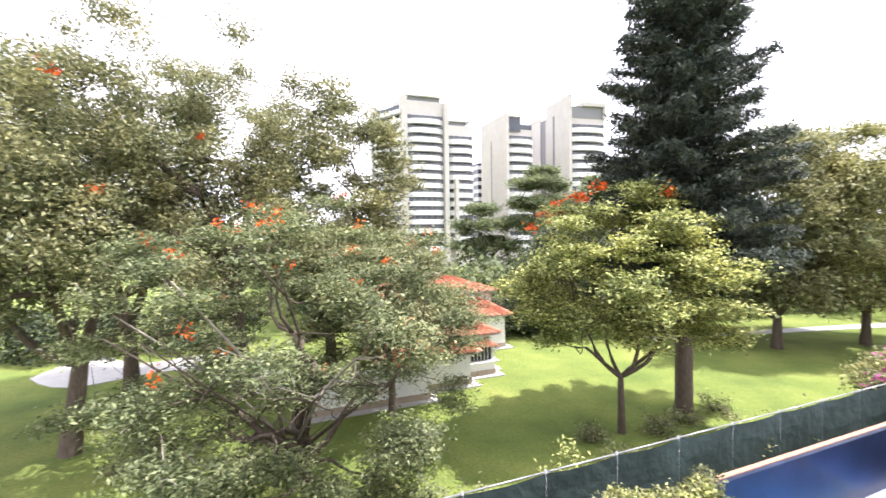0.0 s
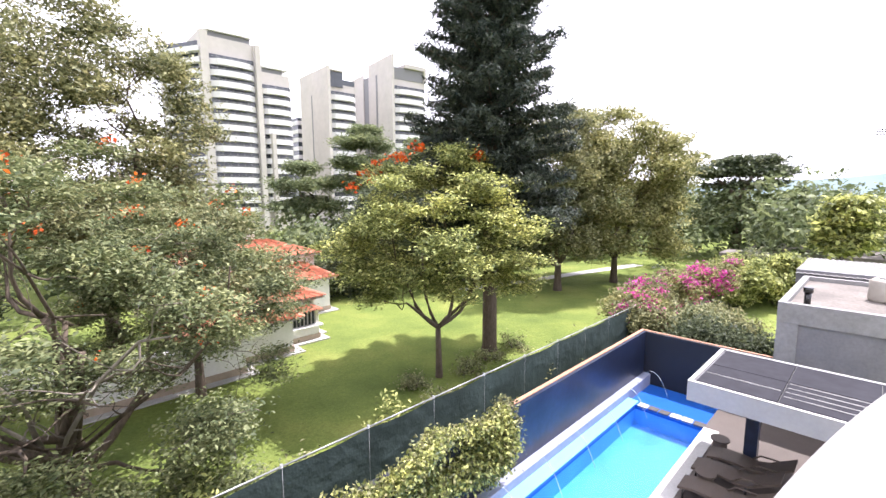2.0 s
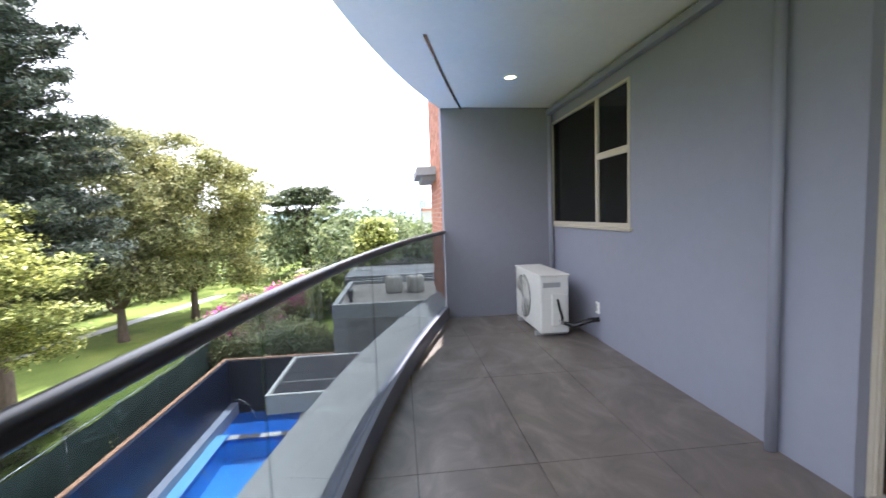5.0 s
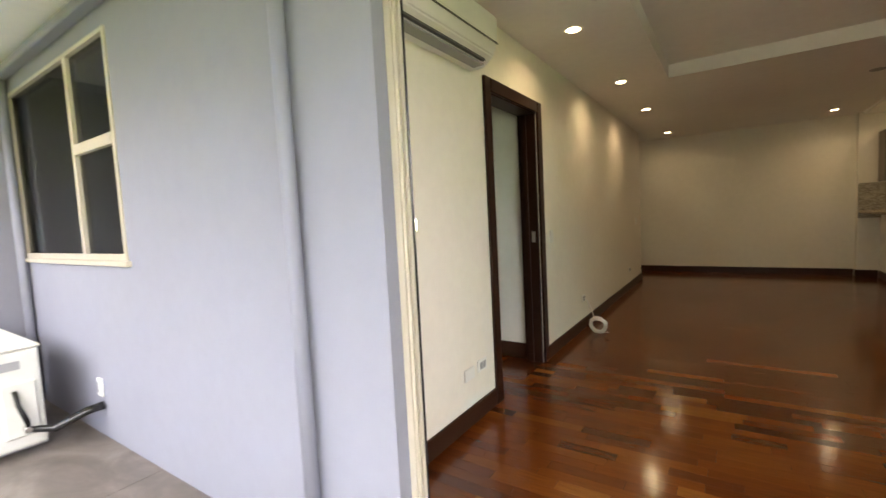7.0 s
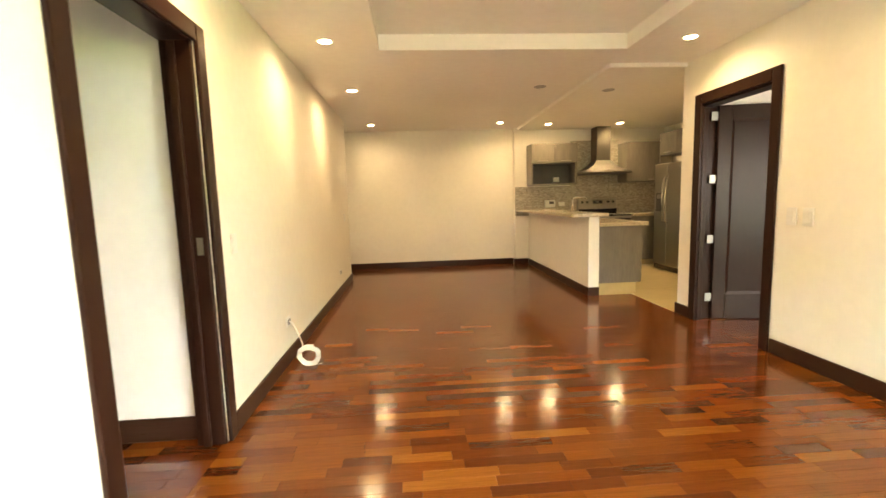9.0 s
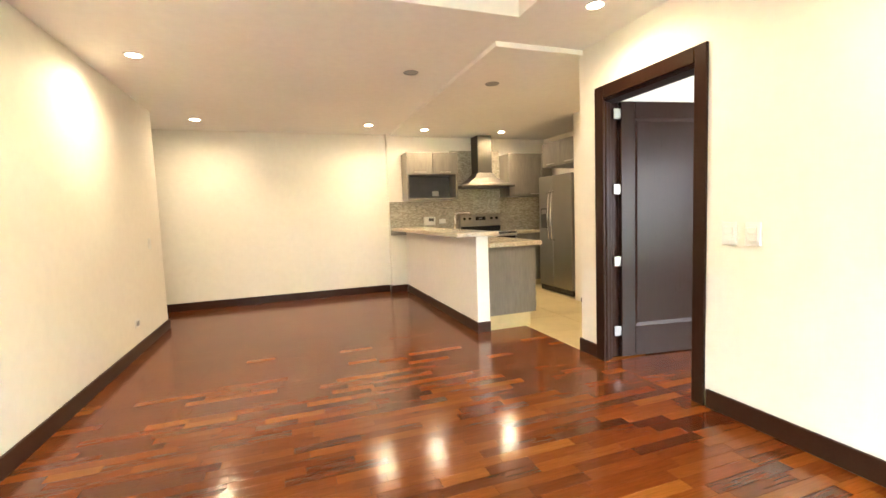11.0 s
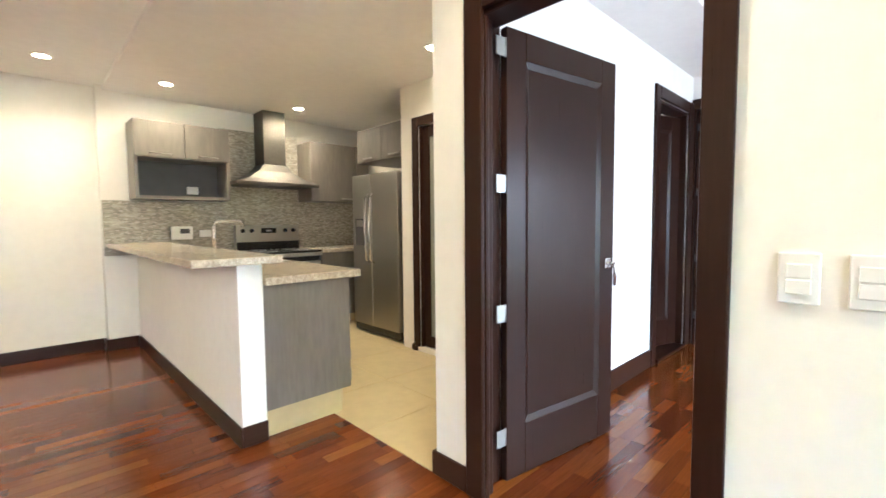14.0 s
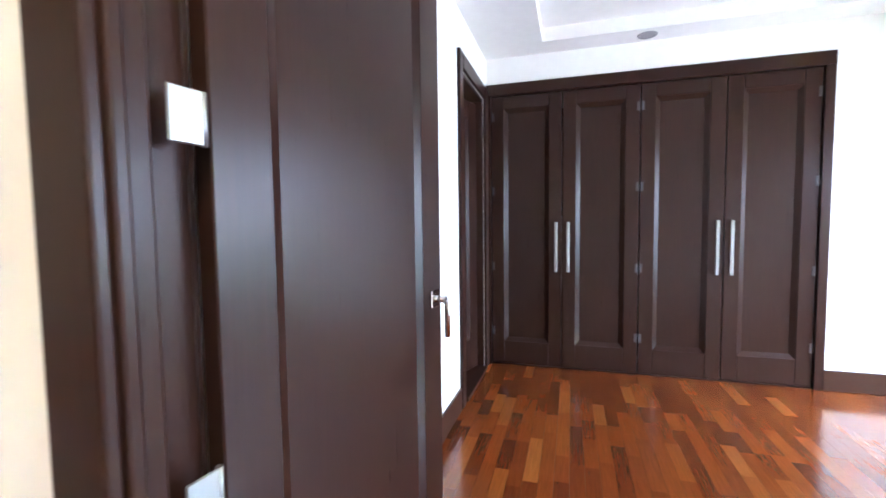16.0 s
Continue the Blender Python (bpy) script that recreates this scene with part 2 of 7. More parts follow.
def boxes(*rows, bevel=0.0, seg=1):
    bm = bmesh.new()
    for r in rows:
        box(bm, *r)
    if bevel:
        bmesh.ops.bevel(bm, geom=list(bm.edges), offset=bevel, segments=seg, profile=0.5, affect="EDGES", clamp_overlap=True)
    return bm


def tube(bm, pts, r, seg=10, cap=True):
    """A round tube through points; r is one radius or one a point."""
    pts = [Vector(p) for p in pts]
    rs = r if isinstance(r, (list, tuple)) else [r] * len(pts)
    rings = []
    for i, p in enumerate(pts):
        d = (pts[min(i + 1, len(pts) - 1)] - pts[max(i - 1, 0)]).normalized()
        up = Vector((0, 0, 1)) if abs(d.z) < 0.9 else Vector((1, 0, 0))
        a = d.cross(up).normalized()
        b = d.cross(a)
        rings.append([bm.verts.new(p + (a * math.cos(k * math.tau / seg) + b * math.sin(k * math.tau / seg)) * rs[i]) for k in range(seg)])
    for q, w in zip(rings, rings[1:]):
        for k in range(seg):
            bm.faces.new((q[k], q[(k + 1) % seg], w[(k + 1) % seg], w[k])).smooth = True
    if cap:
        bm.faces.new(rings[0])
        bm.faces.new(rings[-1][::-1])
    return bm


def strip(bm, inner, outer, z0, z1):
    """A solid band between two plan curves of equal length."""
    rows = [[bm.verts.new((*p, z)) for p in line] for line in (inner, outer) for z in (z0, z1)]
    a0, a1, b0, b1 = rows
    for i in range(len(a0) - 1):
        for q, w in ((a0, a1), (a1, b1), (b1, b0), (b0, a0)):
            bm.faces.new((q[i], q[i + 1], w[i + 1], w[i]))
    for i in (0, -1):
        bm.faces.new((a0[i], a1[i], b1[i], b0[i]))
    bmesh.ops.recalc_face_normals(bm, faces=list(bm.faces))
    return bm


def finish(name, bm, material):
    if name.startswith("ceiling"):
        bmesh.ops.remove_doubles(bm, verts=list(bm.verts), dist=0.0005)
    bmesh.ops.recalc_face_normals(bm, faces=list(bm.faces))
    me = bpy.data.meshes.new(name)
    bm.to_mesh(me)
    bm.free()
    me.materials.append(material)
    return me


def part(name, bm, material, parent=None, label=""):
    ob = new(name, finish(name, bm, material))
    if parent is not None:
        ob.parent = parent
    return tagged(ob, label)


def structure(name, bm, material, label, category):
    return tagged(new(name, finish(name, bm, material)), label, category, kind="structure")


def thing(name, label, category, at=(0, 0, 0), group="", kind="", turn=0.0):
    ob = new(name)
    ob.matrix_basis = pose(*at, 0, 0, turn)
    return tagged(ob, label, category, group, kind)


# ---- the flat: walls ----
H = 2.56
def wall_x(x0, x1, y0, y1, z0, z1, holes=()):
    """Boxes of a wall along y, with holes (ya, yb, za, zb)."""
    rows, y = [], y0
    for ya, yb, za, zb in holes:
        rows.append((x0, y, z0, x1, ya, z1))
        if za > z0:
            rows.append((x0, ya, z0, x1, yb, za))
        if zb < z1:
            rows.append((x0, ya, zb, x1, yb, z1))
        y = yb
    rows.append((x0, y, z0, x1, y1, z1))
    return boxes(*rows)


def wall_y(y0, y1, x0, x1, z0, z1, holes=()):
    rows, x = [], x0
    for xa, xb, za, zb in holes:
        rows.append((x, y0, z0, xa, y1, z1))
        if za > z0:
            rows.append((xa, y0, z0, xb, y1, za))
        if zb < z1:
            rows.append((xa, y0, zb, xb, y1, z1))
        x = xb
    rows.append((x, y0, z0, x1, y1, z1))
    return boxes(*rows)


SOUTH = [(-3.028, -1.19, 1.13, 2.37), (0.65, 3.62, 0.0, 2.36), (4.9, 7.2, 0.05, 2.3)]
structure("wall_south", wall_y(0.75, 0.85, -3.24, 8.2, -0.3, 2.9, SOUTH), M_GREY_WALL, "grey painted outside wall behind the balcony", "wall")
structure("wall_south_lining", wall_y(0.852, 0.885, -3.24, 8.2, 0, 2.9, SOUTH), M_CREAM, "cream painted inner face of the balcony wall", "wall")
structure("wall_west", wall_x(0.06, 0.20, 0.887, 8.05, 0, 2.7, [(2.37, 3.20, 0, 2.11)]), M_CREAM, "cream wall of the living room with a doorway", "wall")
structure("wall_west_return", boxes((-1.55, 7.91, 0, 0.058, 8.048, 2.7), (-1.75, 7.91, 0, -1.552, 9.3, 2.7)), M_CREAM, "cream wall round the recess", "wall")
structure("wall_north", boxes((-1.55, 9.12, 0, 3.178, 9.32, 2.7)), M_CREAM, "plain cream end wall of the living room", "wall")
structure("wall_kitchen", boxes((3.18, 9.0, 0, 6.2, 9.32, 2.7)), M_CREAM, "cream wall behind the kitchen", "wall")
structure("wall_east", wall_x(4.03, 4.165, 0.887, 5.24, 0, 2.75, [(4.085, 5.0, 0, 2.11)]), M_CREAM, "cream wall with the bedroom doorway", "wall")
structure("wall_bedroom_north", wall_y(5.10, 5.238, 4.167, 8.2, 0, 2.75, [(6.45, 7.20, 0.0, 2.24)]), M_WHITE, "white bedroom wall with a bathroom doorway", "wall")
structure("wall_pantry", wall_x(5.30, 5.42, 5.24, 7.06, 0, 2.7, [(5.90, 6.80, 0.05, 2.12)]), M_CREAM, "cream kitchen wall with a dark framed glass door", "wall")
structure("wall_fridge_recess", boxes((5.422, 6.94, 0, 6.2, 7.06, 2.7), (6.08, 7.062, 0, 6.2, 8.998, 2.7)), M_CREAM, "cream wall round the refrigerator recess", "wall")
structure("wall_bedroom_east", boxes((7.34, 0.887, 0, 7.5, 2.66, 2.75), (7.34, 2.66, 2.385, 8.0, 5.098, 2.75)), M_WHITE, "white bedroom wall beside and over the wardrobe", "wall")
structure("wall_closet_back", boxes((8.0, 0.887, 0, 8.2, 5.098, 2.75)), M_WHITE, "white wall behind the wardrobe", "wall")
structure("wall_study_north", boxes((-3.24, 3.26, 0, 0.058, 3.38, 2.7)), M_WHITE, "white wall of the side room", "wall")
structure("wall_study_west", boxes((-3.44, 0.887, 0, -3.242, 3.38, 2.7)), M_WHITE, "white end wall of the side room", "wall")
structure("wall_bath", boxes((6.2, 6.6, 0, 8.2, 6.7, 2.75), (8.2, 5.24, 0, 8.3, 6.7, 2.75), (5.9, 5.24, 0, 6.0, 6.7, 2.75)), M_WHITE, "white bathroom walls", "wall")

# ceilings
TX0, TX1, TY0, TY1 = 1.01, 3.20, 1.75, 4.78
structure("ceiling_living", boxes((0.06, 0.88, H, TX0, 9.2, H + 0.1), (TX1, 0.88, H, 4.1, 5.19, H + 0.1), (TX0, 0.88, H, TX1, TY0, H + 0.1), (TX0, TY1, H, TX1, 9.2, H + 0.1), (TX1, 5.19, H, 3.23, 9.2, H + 0.1),
                                  (-1.6, 7.95, H, 0.058, 9.2, H + 0.1)), M_WHITE, "white living room ceiling with a recessed tray", "ceiling")
structure("ceiling_tray", boxes((TX0 - 0.1, TY0 - 0.1, H + 0.13, TX1 + 0.1, TY1 + 0.1, H + 0.2)), M_WHITE, "raised white middle of the ceiling tray", "ceiling")
tray = bmesh.new()
for r in ((TX0 - .03, TY0 - .03, TX0, TY1 + .03), (TX1, TY0 - .03, TX1 + .03, TY1 + .03), (TX0, TY0 - .03, TX1, TY0), (TX0, TY1, TX1, TY1 + .03)):
    box(tray, r[0], r[1], H + 0.1, r[2], r[3], H + 0.13)
structure("trim_tray", tray, M_WHITE, "white edge of the ceiling tray", "trim")
structure("ceiling_kitchen", boxes((3.23, 5.19, H - 0.04, 6.2, 9.2, H + 0.1)), M_WHITE, "lower white kitchen ceiling", "ceiling")
structure("ceiling_bedroom", boxes((4.1, 0.88, 2.60, 5.0, 5.2, 2.7), (7.1, 0.88, 2.60, 8.1, 5.2, 2.7), (5.0, 4.62, 2.60, 7.1, 5.2, 2.7), (5.0, 0.88, 2.60, 7.1, 1.6, 2.7), (4.9, 1.5, 2.70, 7.2, 4.72, 2.78)),
          M_WHITE, "white bedroom ceiling with a recessed tray", "ceiling")
structure("ceiling_study", boxes((-3.3, 0.88, H, 0.1, 3.3, H + 0.1)), M_WHITE, "white side room ceiling", "ceiling")
structure("ceiling_bath", boxes((5.9, 5.2, H, 8.3, 6.7, H + 0.1)), M_WHITE, "white bathroom ceiling", "ceiling")

# floors
floor = structure("floor", boxes((-3.4, 0.86, -0.2, 4.02, 9.2, -0.012), (4.02, 0.86, -0.2, 8.1, 5.2, -0.012)), M_JOINT, "dark bed under the parquet planks", "floor")
tiles_bed = structure("floor_kitchen", boxes((4.022, 5.2, -0.2, 6.1, 9.1, -0.01), (5.9, 5.24, -0.2, 8.2, 6.7, -0.014)), M_TILE, "beige tiled kitchen floor", "floor")


# baseboards
def baseboard(name, *rows):
    return structure(name, boxes(*rows, bevel=0.003), M_BASE, "dark wooden baseboard", "baseboard")


BH = 0.115
baseboard("baseboard_west", (0.202, 0.89, 0, 0.218, 2.28, BH), (0.202, 3.29, 0, 0.218, 8.066, BH), (-1.5, 8.052, 0, 0.2, 8.066, BH))
baseboard("baseboard_north", (-1.5, 9.104, 0, 3.16, 9.118, BH), (3.162, 8.984, 0, 3.425, 8.998, BH), (3.162, 9.0, 0, 3.177, 9.104, BH))
baseboard("baseboard_east", (4.012, 0.89, 0, 4.028, 4.02, BH), (4.012, 5.03, 0, 4.028, 5.256, BH), (4.03, 5.242, 0, 4.2, 5.256, BH))
baseboard("baseboard_bedroom", (4.2, 5.084, 0, 6.35, 5.098, 0.15), (7.324, 0.89, 0, 7.338, 2.66, 0.15))
baseboard("baseboard_study", (-3.2, 3.244, 0, 0.05, 3.258, 0.13))
baseboard("baseboard_kitchen", (5.284, 5.26, 0, 5.298, 5.78, 0.06), (5.284, 6.84, 0, 5.298, 6.92, 0.06))

# ---- balcony structure ----
def bow(x, off, a, b, c):
    """A point of the plan curve y = a + bx + cxx, pushed outwards by off."""
    s = b + 2 * c * x
    n = math.hypot(1, s)
    return (x + off * s / n, a + b * x + c * x * x - off / n)


def arc(x, off=0.0):
    """The inner curb's line in plan."""
    return bow(x, off, -1.385, -0.172, 0.028)


def ledge_edge(x, off=0.0):
    """The ledge's outer edge, wider than the railing's bow towards the end."""
    return bow(x, off, -2.026, -0.144, 0.026)


def eave(x, off=0.0):
    """The edge of the balcony above."""
    return bow(x, off, -1.530, -0.1917, 0.0417)


XS = [-3.03 + i * (9.9 / 48) for i in range(49)]
structure("balcony_floor", strip(bmesh.new(), [(x, 0.749) for x in XS], [arc(x) for x in XS], -0.24, -0.012), M_JOINT, "dark bed under the balcony tiles", "floor")
XL = [-5.2 + i * (12.1 / 60) for i in range(61)]
structure("ledge", strip(bmesh.new(), [arc(x, 0.09) for x in XL], [ledge_edge(x) for x in XL], -0.30, -0.06), M_LEDGE, "pale concrete ledge outside the glass railing", "ledge")
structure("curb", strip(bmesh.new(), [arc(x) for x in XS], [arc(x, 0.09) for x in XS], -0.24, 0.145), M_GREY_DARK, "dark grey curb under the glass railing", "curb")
XE = [-3.9 + i * (10.8 / 54) for i in range(55)]
structure("ceiling_balcony", strip(bmesh.new(), [(x, 0.749) for x in XS], [eave(x, -0.19) for x in XS], H, H + 0.30), M_SOFFIT, "cream balcony ceiling with a dark slot", "ceiling")
structure("ceiling_balcony_edge", strip(bmesh.new(), [eave(x, -0.19) for x in XE], [eave(x, 0.07) for x in XE], H + 0.012, H + 0.34), M_SOFFIT, "pale outer edge of the balcony above", "ceiling")
structure("trim_slot", strip(bmesh.new(), [(-0.86 - 0.217 * k, -0.955 + 0.0567 * k - 0.012 * k * (10 - k) / 25) for k in range(11)], [(-0.86 - 0.217 * k, -0.930 + 0.0567 * k - 0.012 * k * (10 - k) / 25) for k in range(11)], H - 0.006, H + 0.004), M_BLACK, "dark slot in the balcony ceiling", "trim")
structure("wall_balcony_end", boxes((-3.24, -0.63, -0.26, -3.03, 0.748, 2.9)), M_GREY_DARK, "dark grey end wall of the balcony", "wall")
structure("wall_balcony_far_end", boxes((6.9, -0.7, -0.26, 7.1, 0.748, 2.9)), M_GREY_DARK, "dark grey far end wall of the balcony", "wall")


# ---- outdoors: materials ----
GROUND = -6.2
DECK = -6.0
M_GRASS = Mat("mown grass", (0.13, 0.18, 0.04), 0.9, spec=0.1)
M_GRASS.base(M_GRASS.ramp(M_GRASS.noise(0.35, 6), [(0.3, (0.100, 0.140, 0.036)), (0.5, (0.152, 0.195, 0.048)), (0.72, (0.220, 0.245, 0.066))])).vary(9, 0.16).vary(60, 0.22)
M_GRASS.bump(M_GRASS.noise(45, 4), 0.7, 0.05)
M_GRASS = M_GRASS.m
M_BARK = Mat("grey brown bark", (0.105, 0.082, 0.062), 0.9, spec=0.2)
M_BARK.coords((6, 6, 1.5))
M_BARK.vary(2.5, 0.3, 7)
M_BARK.bump(M_BARK.noise(5, 6), 0.6, 0.03)
M_BARK = M_BARK.m
M_TWIG = Mat("pale dry twig", (0.24, 0.21, 0.175), 0.9, spec=0.2).vary(3, 0.25).m


def leaf_mat(name, lo, mid, hi, through=0.30):
    a = Mat(name, mid, 0.55, spec=0.25)
    tone = a.ramp(a.random(True), [(0.0, tuple(v * 0.78 for v in lo)), (0.5, mid), (1.0, tuple(v * 1.18 for v in hi))])
    tone = a.mix(1.0, tone, a.ramp(a.noise(0.45, 3), [(0.3, (0.72, 0.78, 0.8)), (0.7, (1.2, 1.15, 1.0))]), "MULTIPLY")
    a.base(tone)
    tr = a.n.new("ShaderNodeBsdfTranslucent")
    a.l.new(tone, tr.inputs["Color"])
    mx = a.n.new("ShaderNodeMixShader")
    mx.inputs["Fac"].default_value = through
    a.l.new(a.b.outputs["BSDF"], mx.inputs[1])
    a.l.new(tr.outputs["BSDF"], mx.inputs[2])
    a.l.new(mx.outputs["Shader"], a.n["Material Output"].inputs["Surface"])
    return a.m


M_LEAF_GREEN = leaf_mat("green leaves", (0.095, 0.125, 0.053), (0.185, 0.205, 0.100), (0.318, 0.310, 0.177))
M_LEAF_PALE = leaf_mat("pale grey-green leaves", (0.070, 0.095, 0.042), (0.142, 0.170, 0.078), (0.262, 0.278, 0.142))
M_LEAF_OLIVE = leaf_mat("olive leaves", (0.104, 0.118, 0.056), (0.205, 0.212, 0.104), (0.345, 0.330, 0.172))
M_LEAF_LIME = leaf_mat("yellow green leaves", (0.085, 0.115, 0.036), (0.290, 0.318, 0.104), (0.600, 0.600, 0.230))
M_LEAF_GOLD = leaf_mat("golden green leaves", (0.136, 0.148, 0.053), (0.263, 0.263, 0.106), (0.409, 0.383, 0.177))
M_LEAF_DARK = leaf_mat("dark green leaves", (0.034, 0.050, 0.028), (0.066, 0.086, 0.047), (0.127, 0.145, 0.077), 0.35)
M_NEEDLE = leaf_mat("dark pine needles", (0.023, 0.034, 0.028), (0.047, 0.062, 0.050), (0.095, 0.112, 0.083), 0.25)
M_LEAF_FAR = leaf_mat("distant foliage", (0.082, 0.110, 0.052), (0.145, 0.178, 0.086), (0.215, 0.245, 0.125), 0.35)
M_PETAL_O = leaf_mat("orange petals", (0.55, 0.075, 0.015), (0.70, 0.11, 0.02), (0.80, 0.20, 0.03), 0.25)
M_PETAL_M = leaf_mat("magenta petals", (0.42, 0.03, 0.20), (0.62, 0.06, 0.34), (0.75, 0.16, 0.48), 0.3)

# ---- foliage ----
RNG = np.random.default_rng(7)


def leaf_mesh(name, centres, size, material, flat=0.5, narrow=0.45, droop=0.0):
    """One small folded leaf round each centre; flat pulls the leaves level, droop lets their tips hang."""
    n = len(centres)
    nrm = RNG.normal(size=(n, 3))
    nrm[:, 2] = np.abs(nrm[:, 2]) + flat * 2
    nrm /= np.linalg.norm(nrm, axis=1)[:, None]
    d = RNG.normal(size=(n, 3))
    d[:, 2] -= droop
    d -= nrm * np.sum(d * nrm, axis=1)[:, None]
    d /= np.linalg.norm(d, axis=1)[:, None]
    s = np.cross(nrm, d)
    ln = (size * RNG.uniform(0.6, 1.35, n))[:, None]
    w = ln * narrow
    v = np.empty((n, 4, 3))
    v[:, 0] = centres - d * ln * 0.5
    v[:, 1] = centres + s * w * 0.5 + nrm * ln * 0.10
    v[:, 2] = centres + d * ln * 0.5 - nrm * ln * 0.08
    v[:, 3] = centres - s * w * 0.5 + nrm * ln * 0.10
    me = bpy.data.meshes.new(name)
    me.vertices.add(n * 4)
    me.vertices.foreach_set("co", v.reshape(-1).astype(np.float32))
    me.loops.add(n * 4)
    me.loops.foreach_set("vertex_index", np.arange(n * 4, dtype=np.int32))
    me.polygons.add(n)
    me.polygons.foreach_set("loop_start", np.arange(0, n * 4, 4, dtype=np.int32))
    me.update(calc_edges=True)
    me.materials.append(material)
    return me


def clumps(blobs, tufts, leaves, spread, shell=0.55, squash=0.45):
    """Leaf places: tufts in the outer shell of each ellipsoid (x, y, z, rx, ry, rz), leaves round each tuft."""
    vol = np.array([b[3] * b[4] * b[5] for b in blobs]) ** 0.667
    out, heads = [], []
    for b, share in zip(blobs, vol / vol.sum()):
        k = max(3, int(tufts * share))
        p = RNG.normal(size=(k, 3))
        p /= np.linalg.norm(p, axis=1)[:, None]
        p *= (RNG.uniform(shell, 1.0, k) * (1 + 0.12 * RNG.normal(size=k)))[:, None]
        c = np.array(b[:3]) + p * np.array(b[3:6])
        heads.append(c)
        q = np.repeat(c, leaves, axis=0)
        out.append(q + RNG.normal(size=(len(q), 3)) * np.array((spread, spread, spread * squash)))
    return np.concatenate(out), np.concatenate(heads)


def limb(bm, a, b, r0, r1, bend=0.12, seg=6):
    a, b = Vector(a), Vector(b)
    ln = (b - a).length
    pts, rs = [], []
    off = Vector(RNG.normal(size=3)) * ln * bend
    off2 = Vector(RNG.normal(size=3)) * ln * bend * 0.4
    for i in range(6):
        f = i / 5
        pts.append(a.lerp(b, f) + off * math.sin(f * math.pi) + off2 * math.sin(f * math.tau))
        rs.append(r0 + (r1 - r0) * f)
    tube(bm, pts, rs, seg)
    return pts


def tree(name, label, base, blobs, fork, r, tufts, leaves, size, leaf, spread=0.4, flat=0.5, shell=0.5, forks=4, lean=(0, 0), flowers=0, petal=None, twigs=30, category="tree", trunk_mat=None, narrow=0.45,
         squash=0.45, pale=0.0):
    """A tapered trunk, limbs to every mass of leaves, twigs, and a crown of leaf tufts. blobs are offsets from the base."""
    root = thing(name, label, category, base)
    top = Vector((lean[0], lean[1], fork))
    bm = bmesh.new()
    tube(bm, [(0, 0, -0.3), (0, 0, 0.0), (lean[0] * 0.3, lean[1] * 0.3, fork * 0.35), top], [r * 1.7, r * 1.25, r, r * 0.8], 10)
    part("trunk", bm, trunk_mat or M_BARK, root)
    bm = bmesh.new()
    nodes = [(top, r * 0.8, 0.0)]
    order = sorted((Vector(b[:3]) for b in blobs), key=lambda c: (c - top).length)

    def grow(end, thick, bend, sides, reach=1.0):
        """A limb from the best place on what has grown so far to end; its own points become places to grow from."""
        far = (end - top).length
        best = min((n for n in nodes if (n[0] - top).length < far * 0.92 or n[2] == 0.0), key=lambda n: (n[0] - end).length * reach + n[2] * 0.28 - 0.10 * (end.z - n[0].z))
        ln = (end - best[0]).length
        r0 = min(best[1] * 0.78, thick * (0.35 + 0.22 * ln))
        pts = limb(bm, best[0], end, r0, max(r0 * 0.35, 0.006), bend, sides)
        for k in (1, 2, 3, 4, 5):
            nodes.append((pts[k], r0 + (max(r0 * 0.35, 0.006) - r0) * k / 5, best[2] + ln * k / 5))

    for i in range(forks):
        b = Vector(blobs[(i * len(blobs)) // forks][:3])
        end = top.lerp(b, 0.5) + Vector((0, 0, 0.35 * (b - top).length * 0.3))
        pts = limb(bm, top - Vector((0, 0, 0.1)), end, r * 0.66, r * 0.36, 0.09, 7)
        for k in (2, 3, 4, 5):
            nodes.append((pts[k], r * (0.66 - 0.06 * k), (pts[k] - top).length * 0.6))
    for c in order:
        grow(c, r * 0.5, 0.13, 6)
    pos, heads = clumps(blobs, tufts, leaves, spread, shell, squash)
    pick = RNG.choice(len(heads), min(twigs, len(heads)), replace=False)
    cent = [Vector(b[:3]) for b in blobs]
    for k in pick:
        grow(Vector(heads[k]), r * 0.16, 0.16, 5, 1.6)
    part("branching", bm, trunk_mat or M_BARK, root)
    if pale:
        bm = bmesh.new()
        for k in RNG.choice(len(heads), int(pale), replace=False):
            h = Vector(heads[k])
            c = min(cent, key=lambda m: (m - h).length)
            out = h + (h - c).normalized() * 0.5
            limb(bm, c.lerp(h, 0.4), out, r * 0.09, r * 0.02, 0.10, 5)
        tagged(part("bare_twig", bm, M_TWIG, root, "bare pale twigs"), kind="stuff")
    crown = new("crown", leaf_mesh("crown", pos, size, leaf, flat, narrow, 0.5))
    crown.parent = root
    if flowers:
        hs = heads[heads[:, 2] > np.quantile(heads[:, 2], 0.35)]
        hs = hs[RNG.choice(len(hs), min(flowers, len(hs)), replace=False)]
        q = np.repeat(hs, 18, axis=0) + RNG.normal(size=(len(hs) * 18, 3)) * 0.10 + np.array((0, 0, 0.2))
        bl = new("blossom", leaf_mesh("blossom", q, size * 0.9, petal, 0.3, 0.7))
        bl.parent = root
        tagged(bl, "bright blossoms")
    return root


